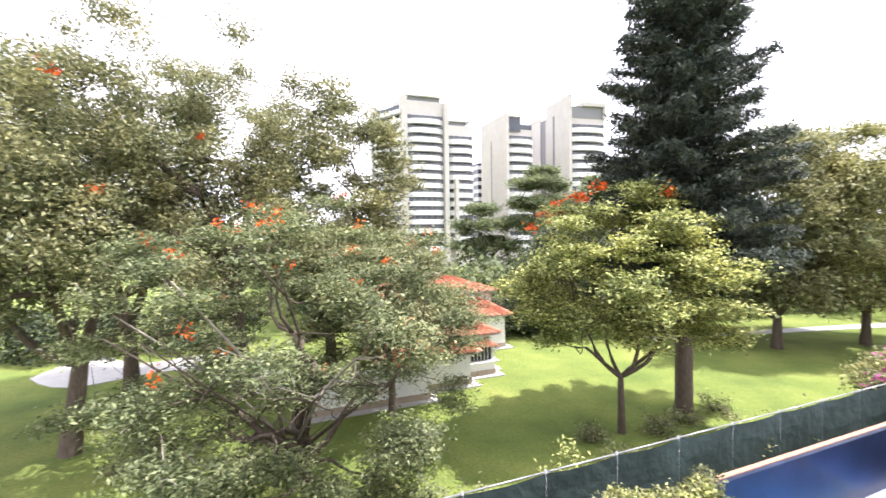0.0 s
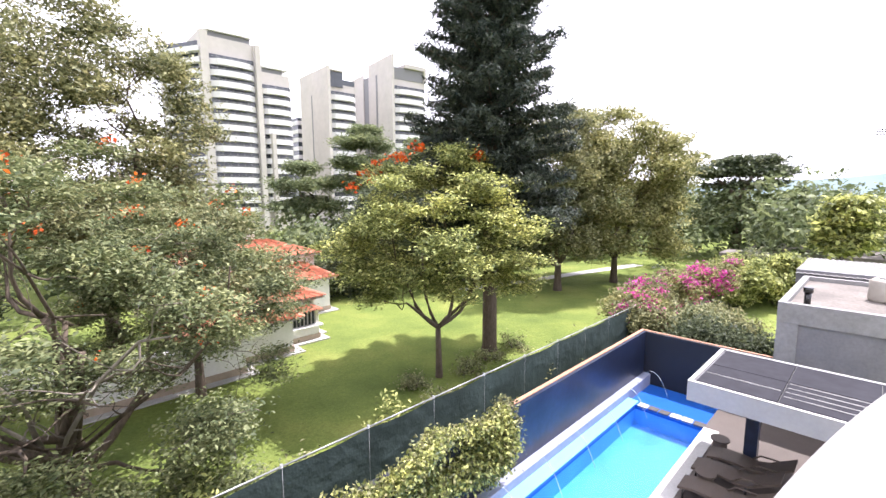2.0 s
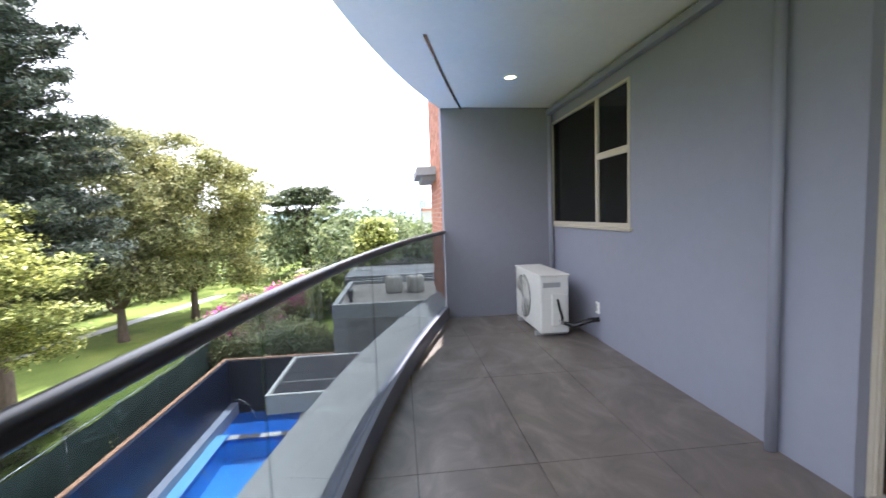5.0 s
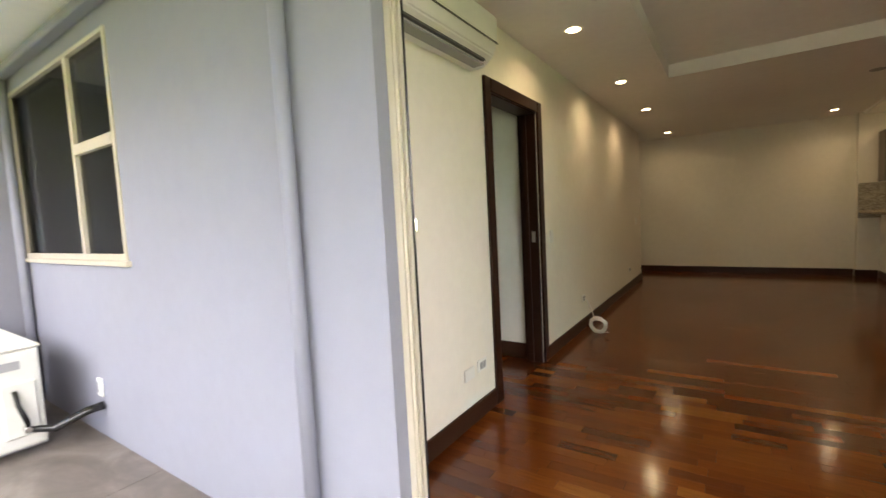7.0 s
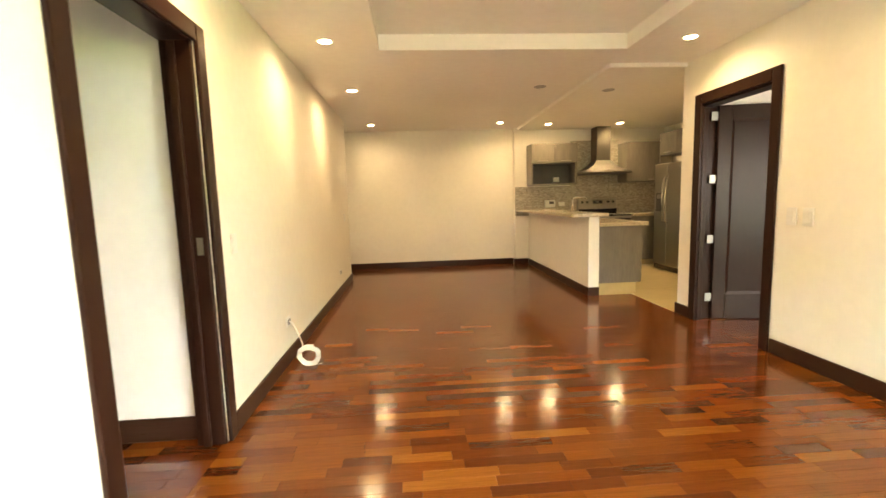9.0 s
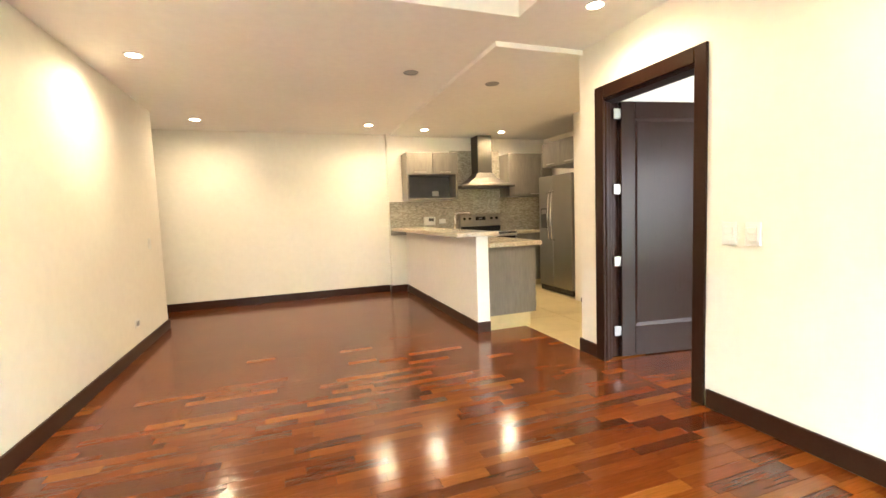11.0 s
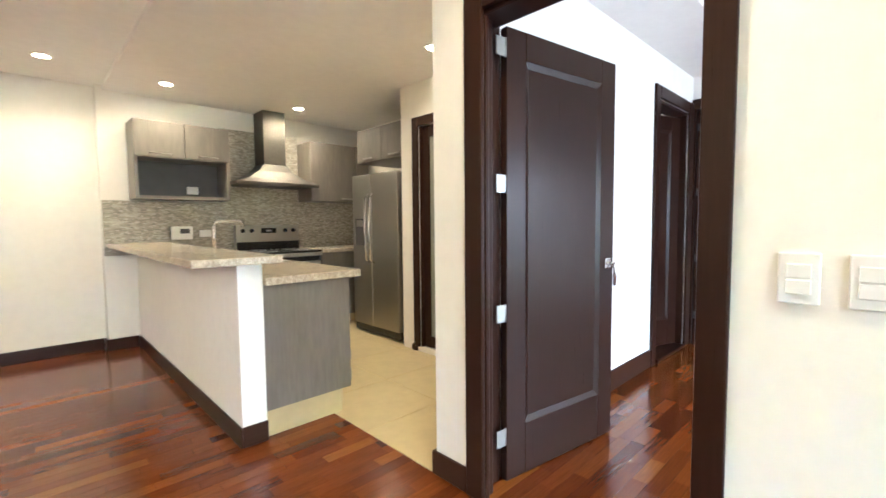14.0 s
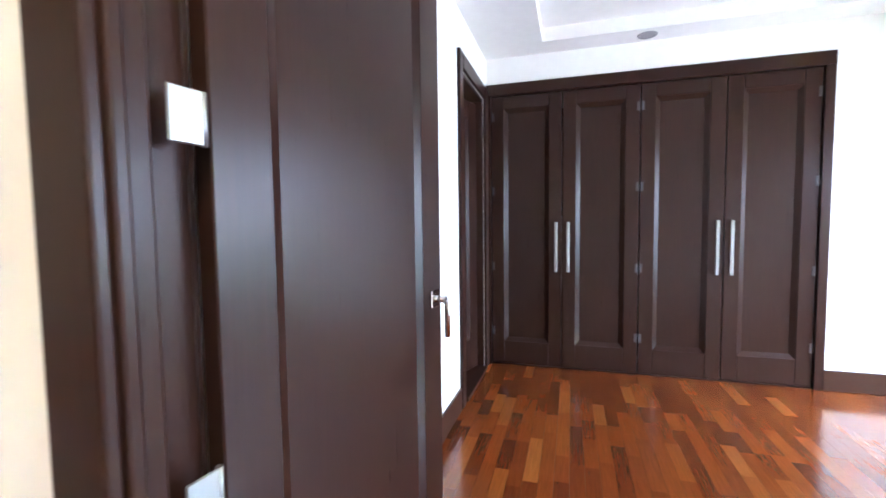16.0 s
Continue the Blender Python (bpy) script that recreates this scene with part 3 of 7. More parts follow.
def bush(name, label, base, blobs, tufts, leaves, size, leaf, spread=0.25, petal=None, petals=0, category="shrub", kind=""):
    root = thing(name, label, category, base, kind=kind)
    pos, heads = clumps(blobs, tufts, leaves, spread, 0.55, 0.8)
    bm = bmesh.new()
    for b in blobs:
        limb(bm, (b[0] * 0.3, b[1] * 0.3, -0.05), b[:3], 0.05, 0.02, 0.1, 5)
    part("stems", bm, M_BARK, root)
    fo = new("foliage", leaf_mesh("foliage", pos, size, leaf, 0.3))
    fo.parent = root
    if petal:
        hs = heads[RNG.choice(len(heads), min(petals, len(heads)), replace=False)]
        q = np.repeat(hs, 60, axis=0) + RNG.normal(size=(len(hs) * 60, 3)) * np.array((0.22, 0.22, 0.12)) + np.array((0, 0, 0.12))
        bl = new("blossom", leaf_mesh("blossom", q, size * 0.9, petal, 0.2, 0.7))
        bl.parent = root
        tagged(bl, "bright blossoms")
    return root


def ring_blobs(n, r, z, br, bz, jit=0.25, seed=1):
    g = random.Random(seed)
    return [(math.cos(i * math.tau / n + g.uniform(-.3, .3)) * r * g.uniform(1 - jit, 1 + jit), math.sin(i * math.tau / n + g.uniform(-.3, .3)) * r * g.uniform(1 - jit, 1 + jit),
             z + g.uniform(-1, 1) * bz * 0.5, br * g.uniform(.75, 1.25), br * g.uniform(.75, 1.25), bz * g.uniform(.75, 1.25)) for i in range(n)]


def dome(n, rx, rz, z, br, bz, seed, low=-0.45, inner=0.3, cx=0.0, cy=0.0):
    """Small leaf masses spread over an uneven dome and partly inside it."""
    g = random.Random(seed)
    out = []
    for i in range(n):
        u = low + (1 - low) * (i + 0.5) / n
        a = i * 2.39996 + g.uniform(-0.4, 0.4)
        k = math.sqrt(max(0.0, 1 - u * u)) if u > 0 else 1 - 0.25 * u * u
        f = 1 - inner * g.random() ** 2
        s = g.uniform(0.7, 1.3)
        out.append((cx + math.cos(a) * rx * k * f * g.uniform(0.88, 1.1), cy + math.sin(a) * rx * k * f * g.uniform(0.88, 1.1), z + u * rz * f, br * s, br * s, bz * g.uniform(0.7, 1.3)))
    return out


# ---- ground, pool yard ----
gm = bmesh.new()
ring = [[gm.verts.new((math.cos(a * math.tau / 32) * rr - 10, math.sin(a * math.tau / 32) * rr - 20, GROUND - (0 if rr < 60 else min(9, (rr - 60) * 0.06)))) for a in range(32)] for rr in (12, 40, 60, 120, 300, 900, 3000)]
gm.faces.new(ring[0])
for q, w in zip(ring, ring[1:]):
    for k in range(32):
        gm.faces.new((q[k], q[(k + 1) % 32], w[(k + 1) % 32], w[k]))
# an opening for the pool yard
for co, no in (((-15.0, 0, 0), (1, 0, 0)), ((5.0, 0, 0), (1, 0, 0)), ((0, -8.1, 0), (0, 1, 0)), ((0, -0.5, 0), (0, 1, 0))):
    bmesh.ops.bisect_plane(gm, geom=list(gm.verts) + list(gm.edges) + list(gm.faces), plane_co=co, plane_no=no)
hole = [f for f in gm.faces if -15 < f.calc_center_median().x < 5 and -8.1 < f.calc_center_median().y < -0.5]
bmesh.ops.delete(gm, geom=hole, context="FACES")
structure("ground", gm, M_GRASS, "mown green lawn running out to the distance", "lawn")

M_PAVE = Mat("pale paving", (0.42, 0.41, 0.39), 0.8).vary(1.2, 0.08).vary(20, 0.08).m
# Brown stone; the canopy's deep shade is put into this dark colour.
M_DECK_SHADED = Mat("brown deck stone darkened by shade", (0.085, 0.068, 0.058), 0.7).vary(1.5, 0.08).vary(24, 0.1).m
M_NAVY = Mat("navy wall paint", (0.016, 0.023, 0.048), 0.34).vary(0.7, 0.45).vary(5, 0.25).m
# Darkened copy of the navy paint: the end wall's shade is in its colour.
M_NAVY_SHADED = Mat("navy wall paint darkened by shade", (0.006, 0.008, 0.015), 0.55).vary(0.8, 0.25).m
M_CAP = Mat("terracotta coping", (0.36, 0.19, 0.12), 0.8).vary(6, 0.15).m
M_POOL = Mat("blue pool mosaic", (0.24, 0.50, 0.82), 0.35).vary(0.8, 0.14).vary(40, 0.18).m
M_POOL_BAND = Mat("deep blue waterline mosaic", (0.012, 0.10, 0.42), 0.3).vary(40, 0.18).m
M_COPING = Mat("light blue coping mosaic", (0.16, 0.40, 0.66), 0.35).vary(40, 0.14).m
M_BENCH = Mat("lilac grey bench stone", (0.26, 0.28, 0.36), 0.5).vary(6, 0.1).m
wa = Mat("pool water", (0.5, 0.8, 0.95), 0.02)
wclear = wa.n.new("ShaderNodeBsdfTransparent")
wclear.inputs["Color"].default_value = (0.66, 0.84, 0.96, 1)
wshine = wa.n.new("ShaderNodeBsdfGlossy")
wshine.inputs["Roughness"].default_value = 0.03
wlw = wa.n.new("ShaderNodeLayerWeight")
wlw.inputs["Blend"].default_value = 0.5
wpw = wa.n.new("ShaderNodeMath")
wpw.operation, wpw.inputs[1].default_value = "POWER", 5.0
wf = wa.n.new("ShaderNodeMapRange")
wf.inputs["To Min"].default_value, wf.inputs["To Max"].default_value = 0.02, 0.8
wm = wa.n.new("ShaderNodeMixShader")
wb = wa.n.new("ShaderNodeBump")
wb.inputs["Strength"].default_value, wb.inputs["Distance"].default_value = 0.5, 0.03
wa.l.new(wa.noise(3.2, 4, 0.6, 0.6), wb.inputs["Height"])
wa.l.new(wb.outputs["Normal"], wshine.inputs["Normal"])
wa.l.new(wlw.outputs["Facing"], wpw.inputs[0])
wa.l.new(wpw.outputs["Value"], wf.inputs["Value"])
wa.l.new(wf.outputs["Result"], wm.inputs["Fac"])
wa.l.new(wclear.outputs["BSDF"], wm.inputs[1])
wa.l.new(wshine.outputs["BSDF"], wm.inputs[2])
wa.l.new(wm.outputs["Shader"], wa.n["Material Output"].inputs["Surface"])
M_WATER = wa.m

PX0, PX1, PY0, PY1 = -12.4, 3.0, -7.35, -5.2
structure("pavement_pool", boxes((-14.8, PY1, GROUND - 1.4, -7.4, -0.4, DECK), (-7.4, -3.9, GROUND - 1.4, 8, -0.4, DECK)), M_DECK_SHADED, "brown stone deck beside the pool, canopy shade in its colour", "pavement")
structure("pool_basin", boxes((-12.7, -8.0, -7.6, 4, -3.9, -6.72), (-12.7, PY0 - 0.2, -7.3, 4, PY0, DECK - 0.16), (-12.7, PY0, -7.3, PX0, PY1, DECK - 0.16), (-12.7, PY1, -7.3, -7.38, PY1 + 0.004, DECK - 0.16)),
          M_POOL, "blue mosaic basin of the swimming pool", "pool")
structure("trim_waterline", boxes((-12.7, PY0 - 0.2, DECK - 0.16, 4, PY0, DECK - 0.004), (-12.7, PY0 + 0.002, DECK - 0.16, PX0, PY1, DECK - 0.02), (PX0, PY1 - 0.012, DECK - 0.5, -7.4, PY1 - 0.004, DECK)), M_POOL_BAND, "deep blue mosaic band at the waterline", "trim")
structure("coping", boxes((-12.7, -7.72, DECK - 0.01, 4, PY0 + 0.01, DECK + 0.02)), M_COPING, "light blue mosaic pool coping", "coping")
# Sunlit deck strip outside the canopy's shadow, put in as paler stone.
structure("trim_deck_edge", boxes((PX0, PY1, DECK, -7.4, PY1 + 0.42, DECK + 0.02), (-7.9, PY1 + 0.42, DECK, -7.4, -3.9, DECK + 0.02)), M_PAVE, "sunlit strip of the pool deck, built in pale stone", "trim")
structure("water", boxes((PX0 - 0.02, PY0 - 0.02, DECK - 0.09, 3.9, PY1 - 0.008, DECK - 0.085), (-7.39, PY1 - 0.006, DECK - 0.09, 3.9, -3.9, DECK - 0.085)), M_WATER, "clear rippled blue pool water", "water")
structure("pool_shelf", boxes((-14.8, -8.0, -7.0, -12.7, PY1, DECK - 0.16)), M_POOL_BAND, "shallow deep blue ledge at the pool's end", "pool")
structure("wall_pool_bench", boxes((-14.8, -8.0, DECK - 0.2, -4.2, -7.72, DECK + 0.28), bevel=0.015), M_BENCH, "lilac grey stone bench with the water jets", "bench")
structure("wall_pool", boxes((-15.0, -8.22, GROUND - 0.2, -5.5, -8.0, -4.06)), M_NAVY, "navy blue painted wall beside the pool", "wall")
structure("wall_pool_end", boxes((-15.0, -7.998, GROUND - 0.2, -14.8, -3.4, -4.06)), M_NAVY_SHADED, "navy wall at the pool's end, shade in its colour", "wall")
structure("trim_pool_wall", boxes((-15.01, -8.23, -4.058, -5.48, -8.10, -4.035), (-15.01, -8.099, -4.058, -14.9, -3.4, -4.035)), M_CAP, "terracotta coping on the pool wall", "trim")
structure("wall_ivy", boxes((-5.48, -8.3, GROUND - 0.2, 6.0, -8.0, -4.1)), M_NAVY_SHADED, "garden wall under the creepers", "wall")
structure("building_base", boxes((-3.24, 0.752, -7, 8.2, 9.4, -0.302), (-3.24, -0.35, -7, 8.2, 0.75, -0.302)), M_GREY_WALL, "grey storeys of the building under the balcony", "building")

# stepping stones across the pool's end
M_STONE_D = Mat("dark slate", (0.055, 0.05, 0.048), 0.6).vary(8, 0.3).m
step_row = thing("stepping_stones", "row of dark and white stepping stones across the pool end", "stones", (-12.55, -7.3, DECK - 0.19))
for i in range(6):
    bm = boxes((-0.15, i * 0.352 + 0.01, 0.10, 0.15, i * 0.352 + 0.335, 0.19), bevel=0.012)
    part("stone", bm, (M_PAVE if i in (0, 3, 4) else M_STONE_D), step_row)

# water jets
M_JET = Mat("clear falling water", (0.85, 0.92, 0.96), 0.08, spec=0.8)
M_JET.b.inputs["Transmission Weight"].default_value = 0.5
M_JET = M_JET.m
jet = thing("water_jet", "thin arching jet of water from the bench", "water jet", (-13.6, -7.8, DECK + 0.28), "water jets along the pool")
bm = bmesh.new()
tube(bm, [(-0.25 * f, 0.06 + 1.0 * f, 0.0 + 2.5 * f * (1 - f) - 0.37 * f * f) for f in [i / 14 for i in range(15)]], [0.004 + 0.005 * i / 14 for i in range(15)], 6)
part("stream", bm, M_JET, jet)
part("nozzle", tube(bmesh.new(), [(0, 0.03, -0.01), (0, 0.06, 0.03)], 0.02, 8), M_CHROME, jet)
for x in (-11.6, -9.7, -7.9, -6.2, -4.6):
    copy_thing(jet, pose(x, -7.8, DECK + 0.28))

# ---- fence with dark screen ----
M_SCREEN = Mat("dark green screen cloth", (0.050, 0.072, 0.068), 0.8, spec=0.2).vary(0.8, 0.25).vary(60, 0.3)
M_SCREEN.bump(M_SCREEN.noise(2.5, 3), 0.6, 0.08)
M_SCREEN = M_SCREEN.m
M_POST = Mat("galvanised post", (0.33, 0.34, 0.34), 0.45, 0.6).vary(6, 0.15).m
fence = thing("fence", "tall chain-link garden fence covered with dark green screen cloth", "fence", (0, -9.6, GROUND))
FT = 2.34
for i in range(19):
    x = 3.4 - i * 2.04
    part("post", tube(bmesh.new(), [(x, 0, -0.2), (x, 0, FT + 0.05)], 0.03, 8), M_POST, fence)
    if i < 18:
        bm = bmesh.new()
        rows = []
        for u in range(9):
            fx = x - 2.04 * u / 8
            rows.append([bm.verts.new((fx, (0.028 + 0.03 * math.sin(u * math.pi / 8) * (1 + 0.4 * math.sin(v * 2 + i))) * (1 if side else 0.6), 0.06 + (FT - 0.08 - 0.05 * math.sin(u * math.pi / 8)) * v / 5)) for side in (0, 1) for v in range(6)])
        for q, w in zip(rows, rows[1:]):
            for v in range(5):
                bm.faces.new((q[v], q[v + 1], w[v + 1], w[v]))
                bm.faces.new((q[6 + v], w[6 + v], w[7 + v], q[7 + v]))
        part("screen", bm, M_SCREEN, fence)
        part("rail", tube(bmesh.new(), [(x, 0, FT), (x - 2.04, 0, FT)], 0.021, 7), M_POST, fence)

# ---- pool canopy, neighbour's block ----
M_WHITE_OUT = Mat("white outdoor paint", (0.37, 0.365, 0.355), 0.7).vary(1.3, 0.06).vary(10, 0.05).m
M_GREY_OUT = Mat("weathered grey render", (0.165, 0.165, 0.17), 0.85).vary(0.9, 0.14).vary(12, 0.1).m
M_ROOF = Mat("dirty concrete roof", (0.135, 0.12, 0.105), 0.9).vary(0.8, 0.3).vary(9, 0.22).m
M_SOLAR = Mat("black solar matting", (0.030, 0.030, 0.036), 0.9, spec=0.15).vary(3, 0.2).m
canopy = thing("pool_canopy", "white flat canopy with black solar mats beside the pool", "canopy", (-10.8, -2.9, DECK))
CX0, CX1, CY0, CY1, CZ0, CZ1 = -1.6, 1.6, -2.0, 3.2, 2.18, 2.70
for rr in ((CX0, CY0, CZ0, CX1, CY0 + 0.10, CZ1), (CX0, CY0 + 0.1005, CZ0, CX0 + 0.10, CY1, CZ1), (CX1 - 0.10, CY0 + 0.1005, CZ0, CX1, CY1, CZ1)):
    part("fascia", boxes(rr), M_WHITE_OUT, canopy)
part("roof", boxes((CX0 + 0.1005, CY0 + 0.1005, CZ0 + 0.1, CX1 - 0.1005, CY1, CZ1 - 0.05)), M_GREY_OUT, canopy)
for j in range(2):
    for i in range(3):
        x0 = CX0 + 0.13 + j * 1.48
        part("solar_mat", boxes((x0, CY0 + 0.16 + i * 1.66, CZ1 - 0.049, x0 + 1.45, CY0 + 1.80 + i * 1.66, CZ1 + 0.004), bevel=0.008), M_SOLAR, canopy, "black ribbed solar mat")
        for k in ([0, 1, 2, 3] if i == 1 and j == 1 else [2] if i == 0 and j == 1 else []):
            part("pipe", tube(bmesh.new(), [(x0 + 0.1 + k * 0.31, CY0 + 0.2 + i * 1.66, CZ1 + 0.012), (x0 + 0.1 + k * 0.31, CY0 + 1.76 + i * 1.66, CZ1 + 0.012)], 0.010, 6), M_PAVE, canopy)
part("column", boxes((-0.75, -1.05, -0.2, -0.45, -0.75, CZ0 + 0.1)), M_NAVY, canopy, "dark blue column")
part("column", boxes((-0.75, 2.2, -0.2, -0.45, 2.5, CZ0 + 0.1)), M_NAVY, canopy, "dark blue column")

M_PARA = Mat("stained pale render", (0.235, 0.232, 0.228), 0.8).vary(0.7, 0.16).vary(9, 0.12).m
block = thing("neighbour_building", "low white and grey flat-roofed house with roof tanks", "house", (-14.5, -3.85, GROUND))
part("wall", boxes((-6.0, 0, 0, 0, 7.5, 3.52)), M_GREY_OUT, block, "weathered grey wall")
for r in ((-6.05, -0.05, 3.521, 0.05, 0.149, 4.16), (-0.15, 0.15, 3.521, 0.05, 7.5, 4.16), (-6.05, 0.15, 3.521, -5.852, 7.5, 4.16)):
    part("parapet", boxes(r), M_PARA, block)
part("roof", boxes((-5.85, 0.15, 3.5, -0.15, 7.5, 4.0)), M_ROOF, block, "dirty concrete roof")
part("pilaster", boxes((-0.1, -0.04, 0, 0.04, 0.5, 3.515)), M_PARA, block)
bm = bmesh.new()
tube(bm, [(-0.6, 0.6, 4.0), (-0.6, 0.6, 4.45)], 0.09, 10)
tube(bm, [(-0.6, 0.6, 4.451), (-0.6, 0.6, 4.62)], 0.13, 10)
part("flue", bm, M_BLACK, block)
tank = thing("water_tank", "beige ribbed plastic roof water tank", "tank", (-17.6, -1.55, GROUND + 4.0), "roof tanks")
bm = bmesh.new()
tube(bm, [(0, 0, 0), (0, 0, 0.08), (0, 0, 0.36), (0, 0, 0.40), (0, 0, 0.68), (0, 0, 0.76)], [0.36, 0.40, 0.40, 0.38, 0.40, 0.30], 18)
part("body", bm, Mat("beige tank plastic", (0.33, 0.30, 0.26), 0.6).vary(3, 0.12).m, tank)
part("lid", tube(bmesh.new(), [(0, 0, 0.76), (0, 0, 0.82)], [0.18, 0.15], 14), M_PLASTIC_GREY, tank)
copy_thing(tank, pose(-17.5, -0.55, GROUND + 4.0))
shed = thing("corrugated_roof", "white corrugated roof of the building behind", "roof", (-24.5, -4.2, GROUND))
part("wall", boxes((0, 0, 0, 3.6, 9, 4.35)), M_GREY_OUT, shed)
bm = bmesh.new()
rows = [[bm.verts.new((x, i * 0.1, 4.40 + (0.03 if i % 2 else 0) + (x - 0) * -0.05)) for i in range(92)] for x in (-0.2, 3.8)]
for i in range(91):
    bm.faces.new((rows[0][i], rows[0][i + 1], rows[1][i + 1], rows[1][i]))
bmesh.ops.solidify(bm, geom=list(bm.faces), thickness=0.02)
part("sheet", bm, M_WHITE_OUT, shed)

# sun loungers and tables
M_WICKER = Mat("dark woven wicker", (0.075, 0.055, 0.042), 0.6).vary(60, 0.35).m
lounger = thing("sun_lounger", "dark wicker sun lounger with a curved back on the pool deck", "lounger", (-8.7, -4.75, DECK), "loungers by the pool")
bm = bmesh.new()
prof = [(0.0, 0.22), (0.3, 0.30), (0.7, 0.31), (1.05, 0.27), (1.3, 0.33), (1.6, 0.52), (1.85, 0.68)]
rws = [[bm.verts.new((x, y, z + dz)) for x in (-0.31, 0.31) for dz in (0, 0.06)] for y, z in prof]
for q, w in zip(rws, rws[1:]):
    for a, b in ((0, 1), (1, 3), (3, 2), (2, 0)):
        bm.faces.new((q[a], q[b], w[b], w[a]))
bm.faces.new((rws[0][0], rws[0][1], rws[0][3], rws[0][2]))
bm.faces.new((rws[-1][0], rws[-1][1], rws[-1][3], rws[-1][2]))
part("seat", bm, M_WICKER, lounger)
for sx in (-0.28, 0.28):
    for y, z in ((0.12, 0.26), (1.2, 0.30)):
        part("leg", tube(bmesh.new(), [(sx, y, 0), (sx, y, z)], 0.025, 6), M_BLACK, lounger)
    part("arm", tube(bmesh.new(), [(sx, 0.9, 0.3), (sx, 1.1, 0.5), (sx, 1.5, 0.52)], 0.022, 6), M_WICKER, lounger)
copy_thing(lounger, pose(-9.75, -4.75, DECK))
copy_thing(lounger, pose(-10.6, -4.6, DECK))
stool = thing("side_table", "small round dark wicker side table", "table", (-9.22, -4.35, DECK), "tables by the loungers")
part("top", tube(bmesh.new(), [(0, 0, 0.40), (0, 0, 0.44)], 0.24, 16), M_WICKER, stool)
part("base", tube(bmesh.new(), [(0, 0, 0), (0, 0, 0.40)], [0.2, 0.17], 14), M_WICKER, stool)
copy_thing(stool, pose(-11.2, -4.5, DECK))

# ---- brick pier beyond the balcony ----
M_BRICK = Mat("red brick", (0.36, 0.135, 0.075), 0.85)
M_BRICK.base(M_BRICK.ramp(M_BRICK.random(True), [(0, (0.30, 0.105, 0.058)), (0.5, (0.40, 0.155, 0.088)), (1, (0.48, 0.21, 0.125))])).vary(30, 0.15)
M_BRICK = M_BRICK.m
M_MORTAR = Mat("pale mortar", (0.42, 0.38, 0.33), 0.9).vary(20, 0.1).m
pier = structure("wall_brick_pier", boxes((-6.6, -0.50, -0.2, -4.6, 0.6, 5.0)), M_MORTAR, "red brick pier of the next bay", "wall")
bm = bmesh.new()
for c in range(64):
    z = -0.15 + c * 0.078
    for k in range(5):
        y0 = -0.50 + k * 0.225 - (0.11 if c % 2 else 0)
        box(bm, -4.602, max(-0.50, y0), z, -4.592, min(0.6, y0 + 0.213), z + 0.067)
    for k in range(10):
        x0 = -6.6 + k * 0.225 - (0.11 if c % 2 else 0)
        box(bm, max(-6.6, x0), -0.51, z, min(-4.6, x0 + 0.213), -0.499, z + 0.067)
bricks = part("bricks", bm, M_BRICK, pier)
tagged(bricks, kind="stuff")
structure("trim_pier_cornice", boxes((-6.7, -0.85, 1.98, -5.2, -0.512, 2.12), (-6.7, -0.75, 1.9, -5.3, -0.512, 1.98)), M_LEDGE, "pale stone cornice on the brick pier", "trim")

# ---- towers ----
M_CONC = Mat("pale tower concrete", (0.44, 0.41, 0.39), 0.85).vary(0.08, 0.08).vary(0.6, 0.06).m
M_BAND = Mat("white tower balcony", (0.60, 0.59, 0.605), 0.8).vary(0.15, 0.05).m
M_TGLASS = Mat("tower window glass", (0.035, 0.042, 0.052), 0.12, spec=0.6).vary(0.25, 0.4).m
M_TFRAME = Mat("tower window frame", (0.16, 0.16, 0.17), 0.6).m


def storeys(root, x0, x1, y0, depth, z0, z1, pitch, round_end=True, seg=6):
    """Balcony bands with recessed glazing along the local x side y0 of a tower."""
    n = int((z1 - z0) / pitch)
    for i in range(n):
        z = z0 + i * pitch
        bm = bmesh.new()
        pts = [(x0, y0)] + [(x0 + (x1 - x0) * k / seg, y0 - depth * (1 - abs(2 * k / seg - 1) ** 4)) for k in range(seg + 1)] + [(x1, y0)]
        lo = [bm.verts.new((px, py, z)) for px, py in pts]
        hi = [bm.verts.new((px, py, z + pitch * 0.54)) for px, py in pts]
        bm.faces.new(lo)
        bm.faces.new(hi[::-1])
        for k in range(len(pts)):
            j = (k + 1) % len(pts)
            bm.faces.new((lo[k], lo[j], hi[j], hi[k]))
        part("balcony", bm, M_BAND, root)
        win = part("window", boxes((x0 + 0.2, y0 - 0.12, z + pitch * 0.54, x1 - 0.2, y0 + 0.3, z + pitch * 0.995)), M_TGLASS, root)
        fr = bmesh.new()
        m = max(3, int((x1 - x0) / 1.9))
        for k in range(m + 1):
            fx = x0 + 0.25 + (x1 - x0 - 0.5) * k / m
            box(fr, fx - 0.08, y0 - 0.2, z + pitch * 0.54, fx + 0.08, y0 - 0.122, z + pitch * 0.99)
        tagged(part("frame", fr, M_TFRAME, win), kind="stuff")
        part("railing", boxes((x0 + 0.3, y0 - depth * 0.9, z + pitch * 0.64, x1 - 0.3, y0 - depth * 0.9 + 0.08, z + pitch * 0.67)), M_TFRAME, root)


# first tower: local x grows to the viewer's left
def facing(p, q):
    """Local x from q to p; local -y looks at the viewer."""
    return pose(q[0], q[1], -12, 0, 0, math.degrees(math.atan2(p[1] - q[1], p[0] - q[0])))


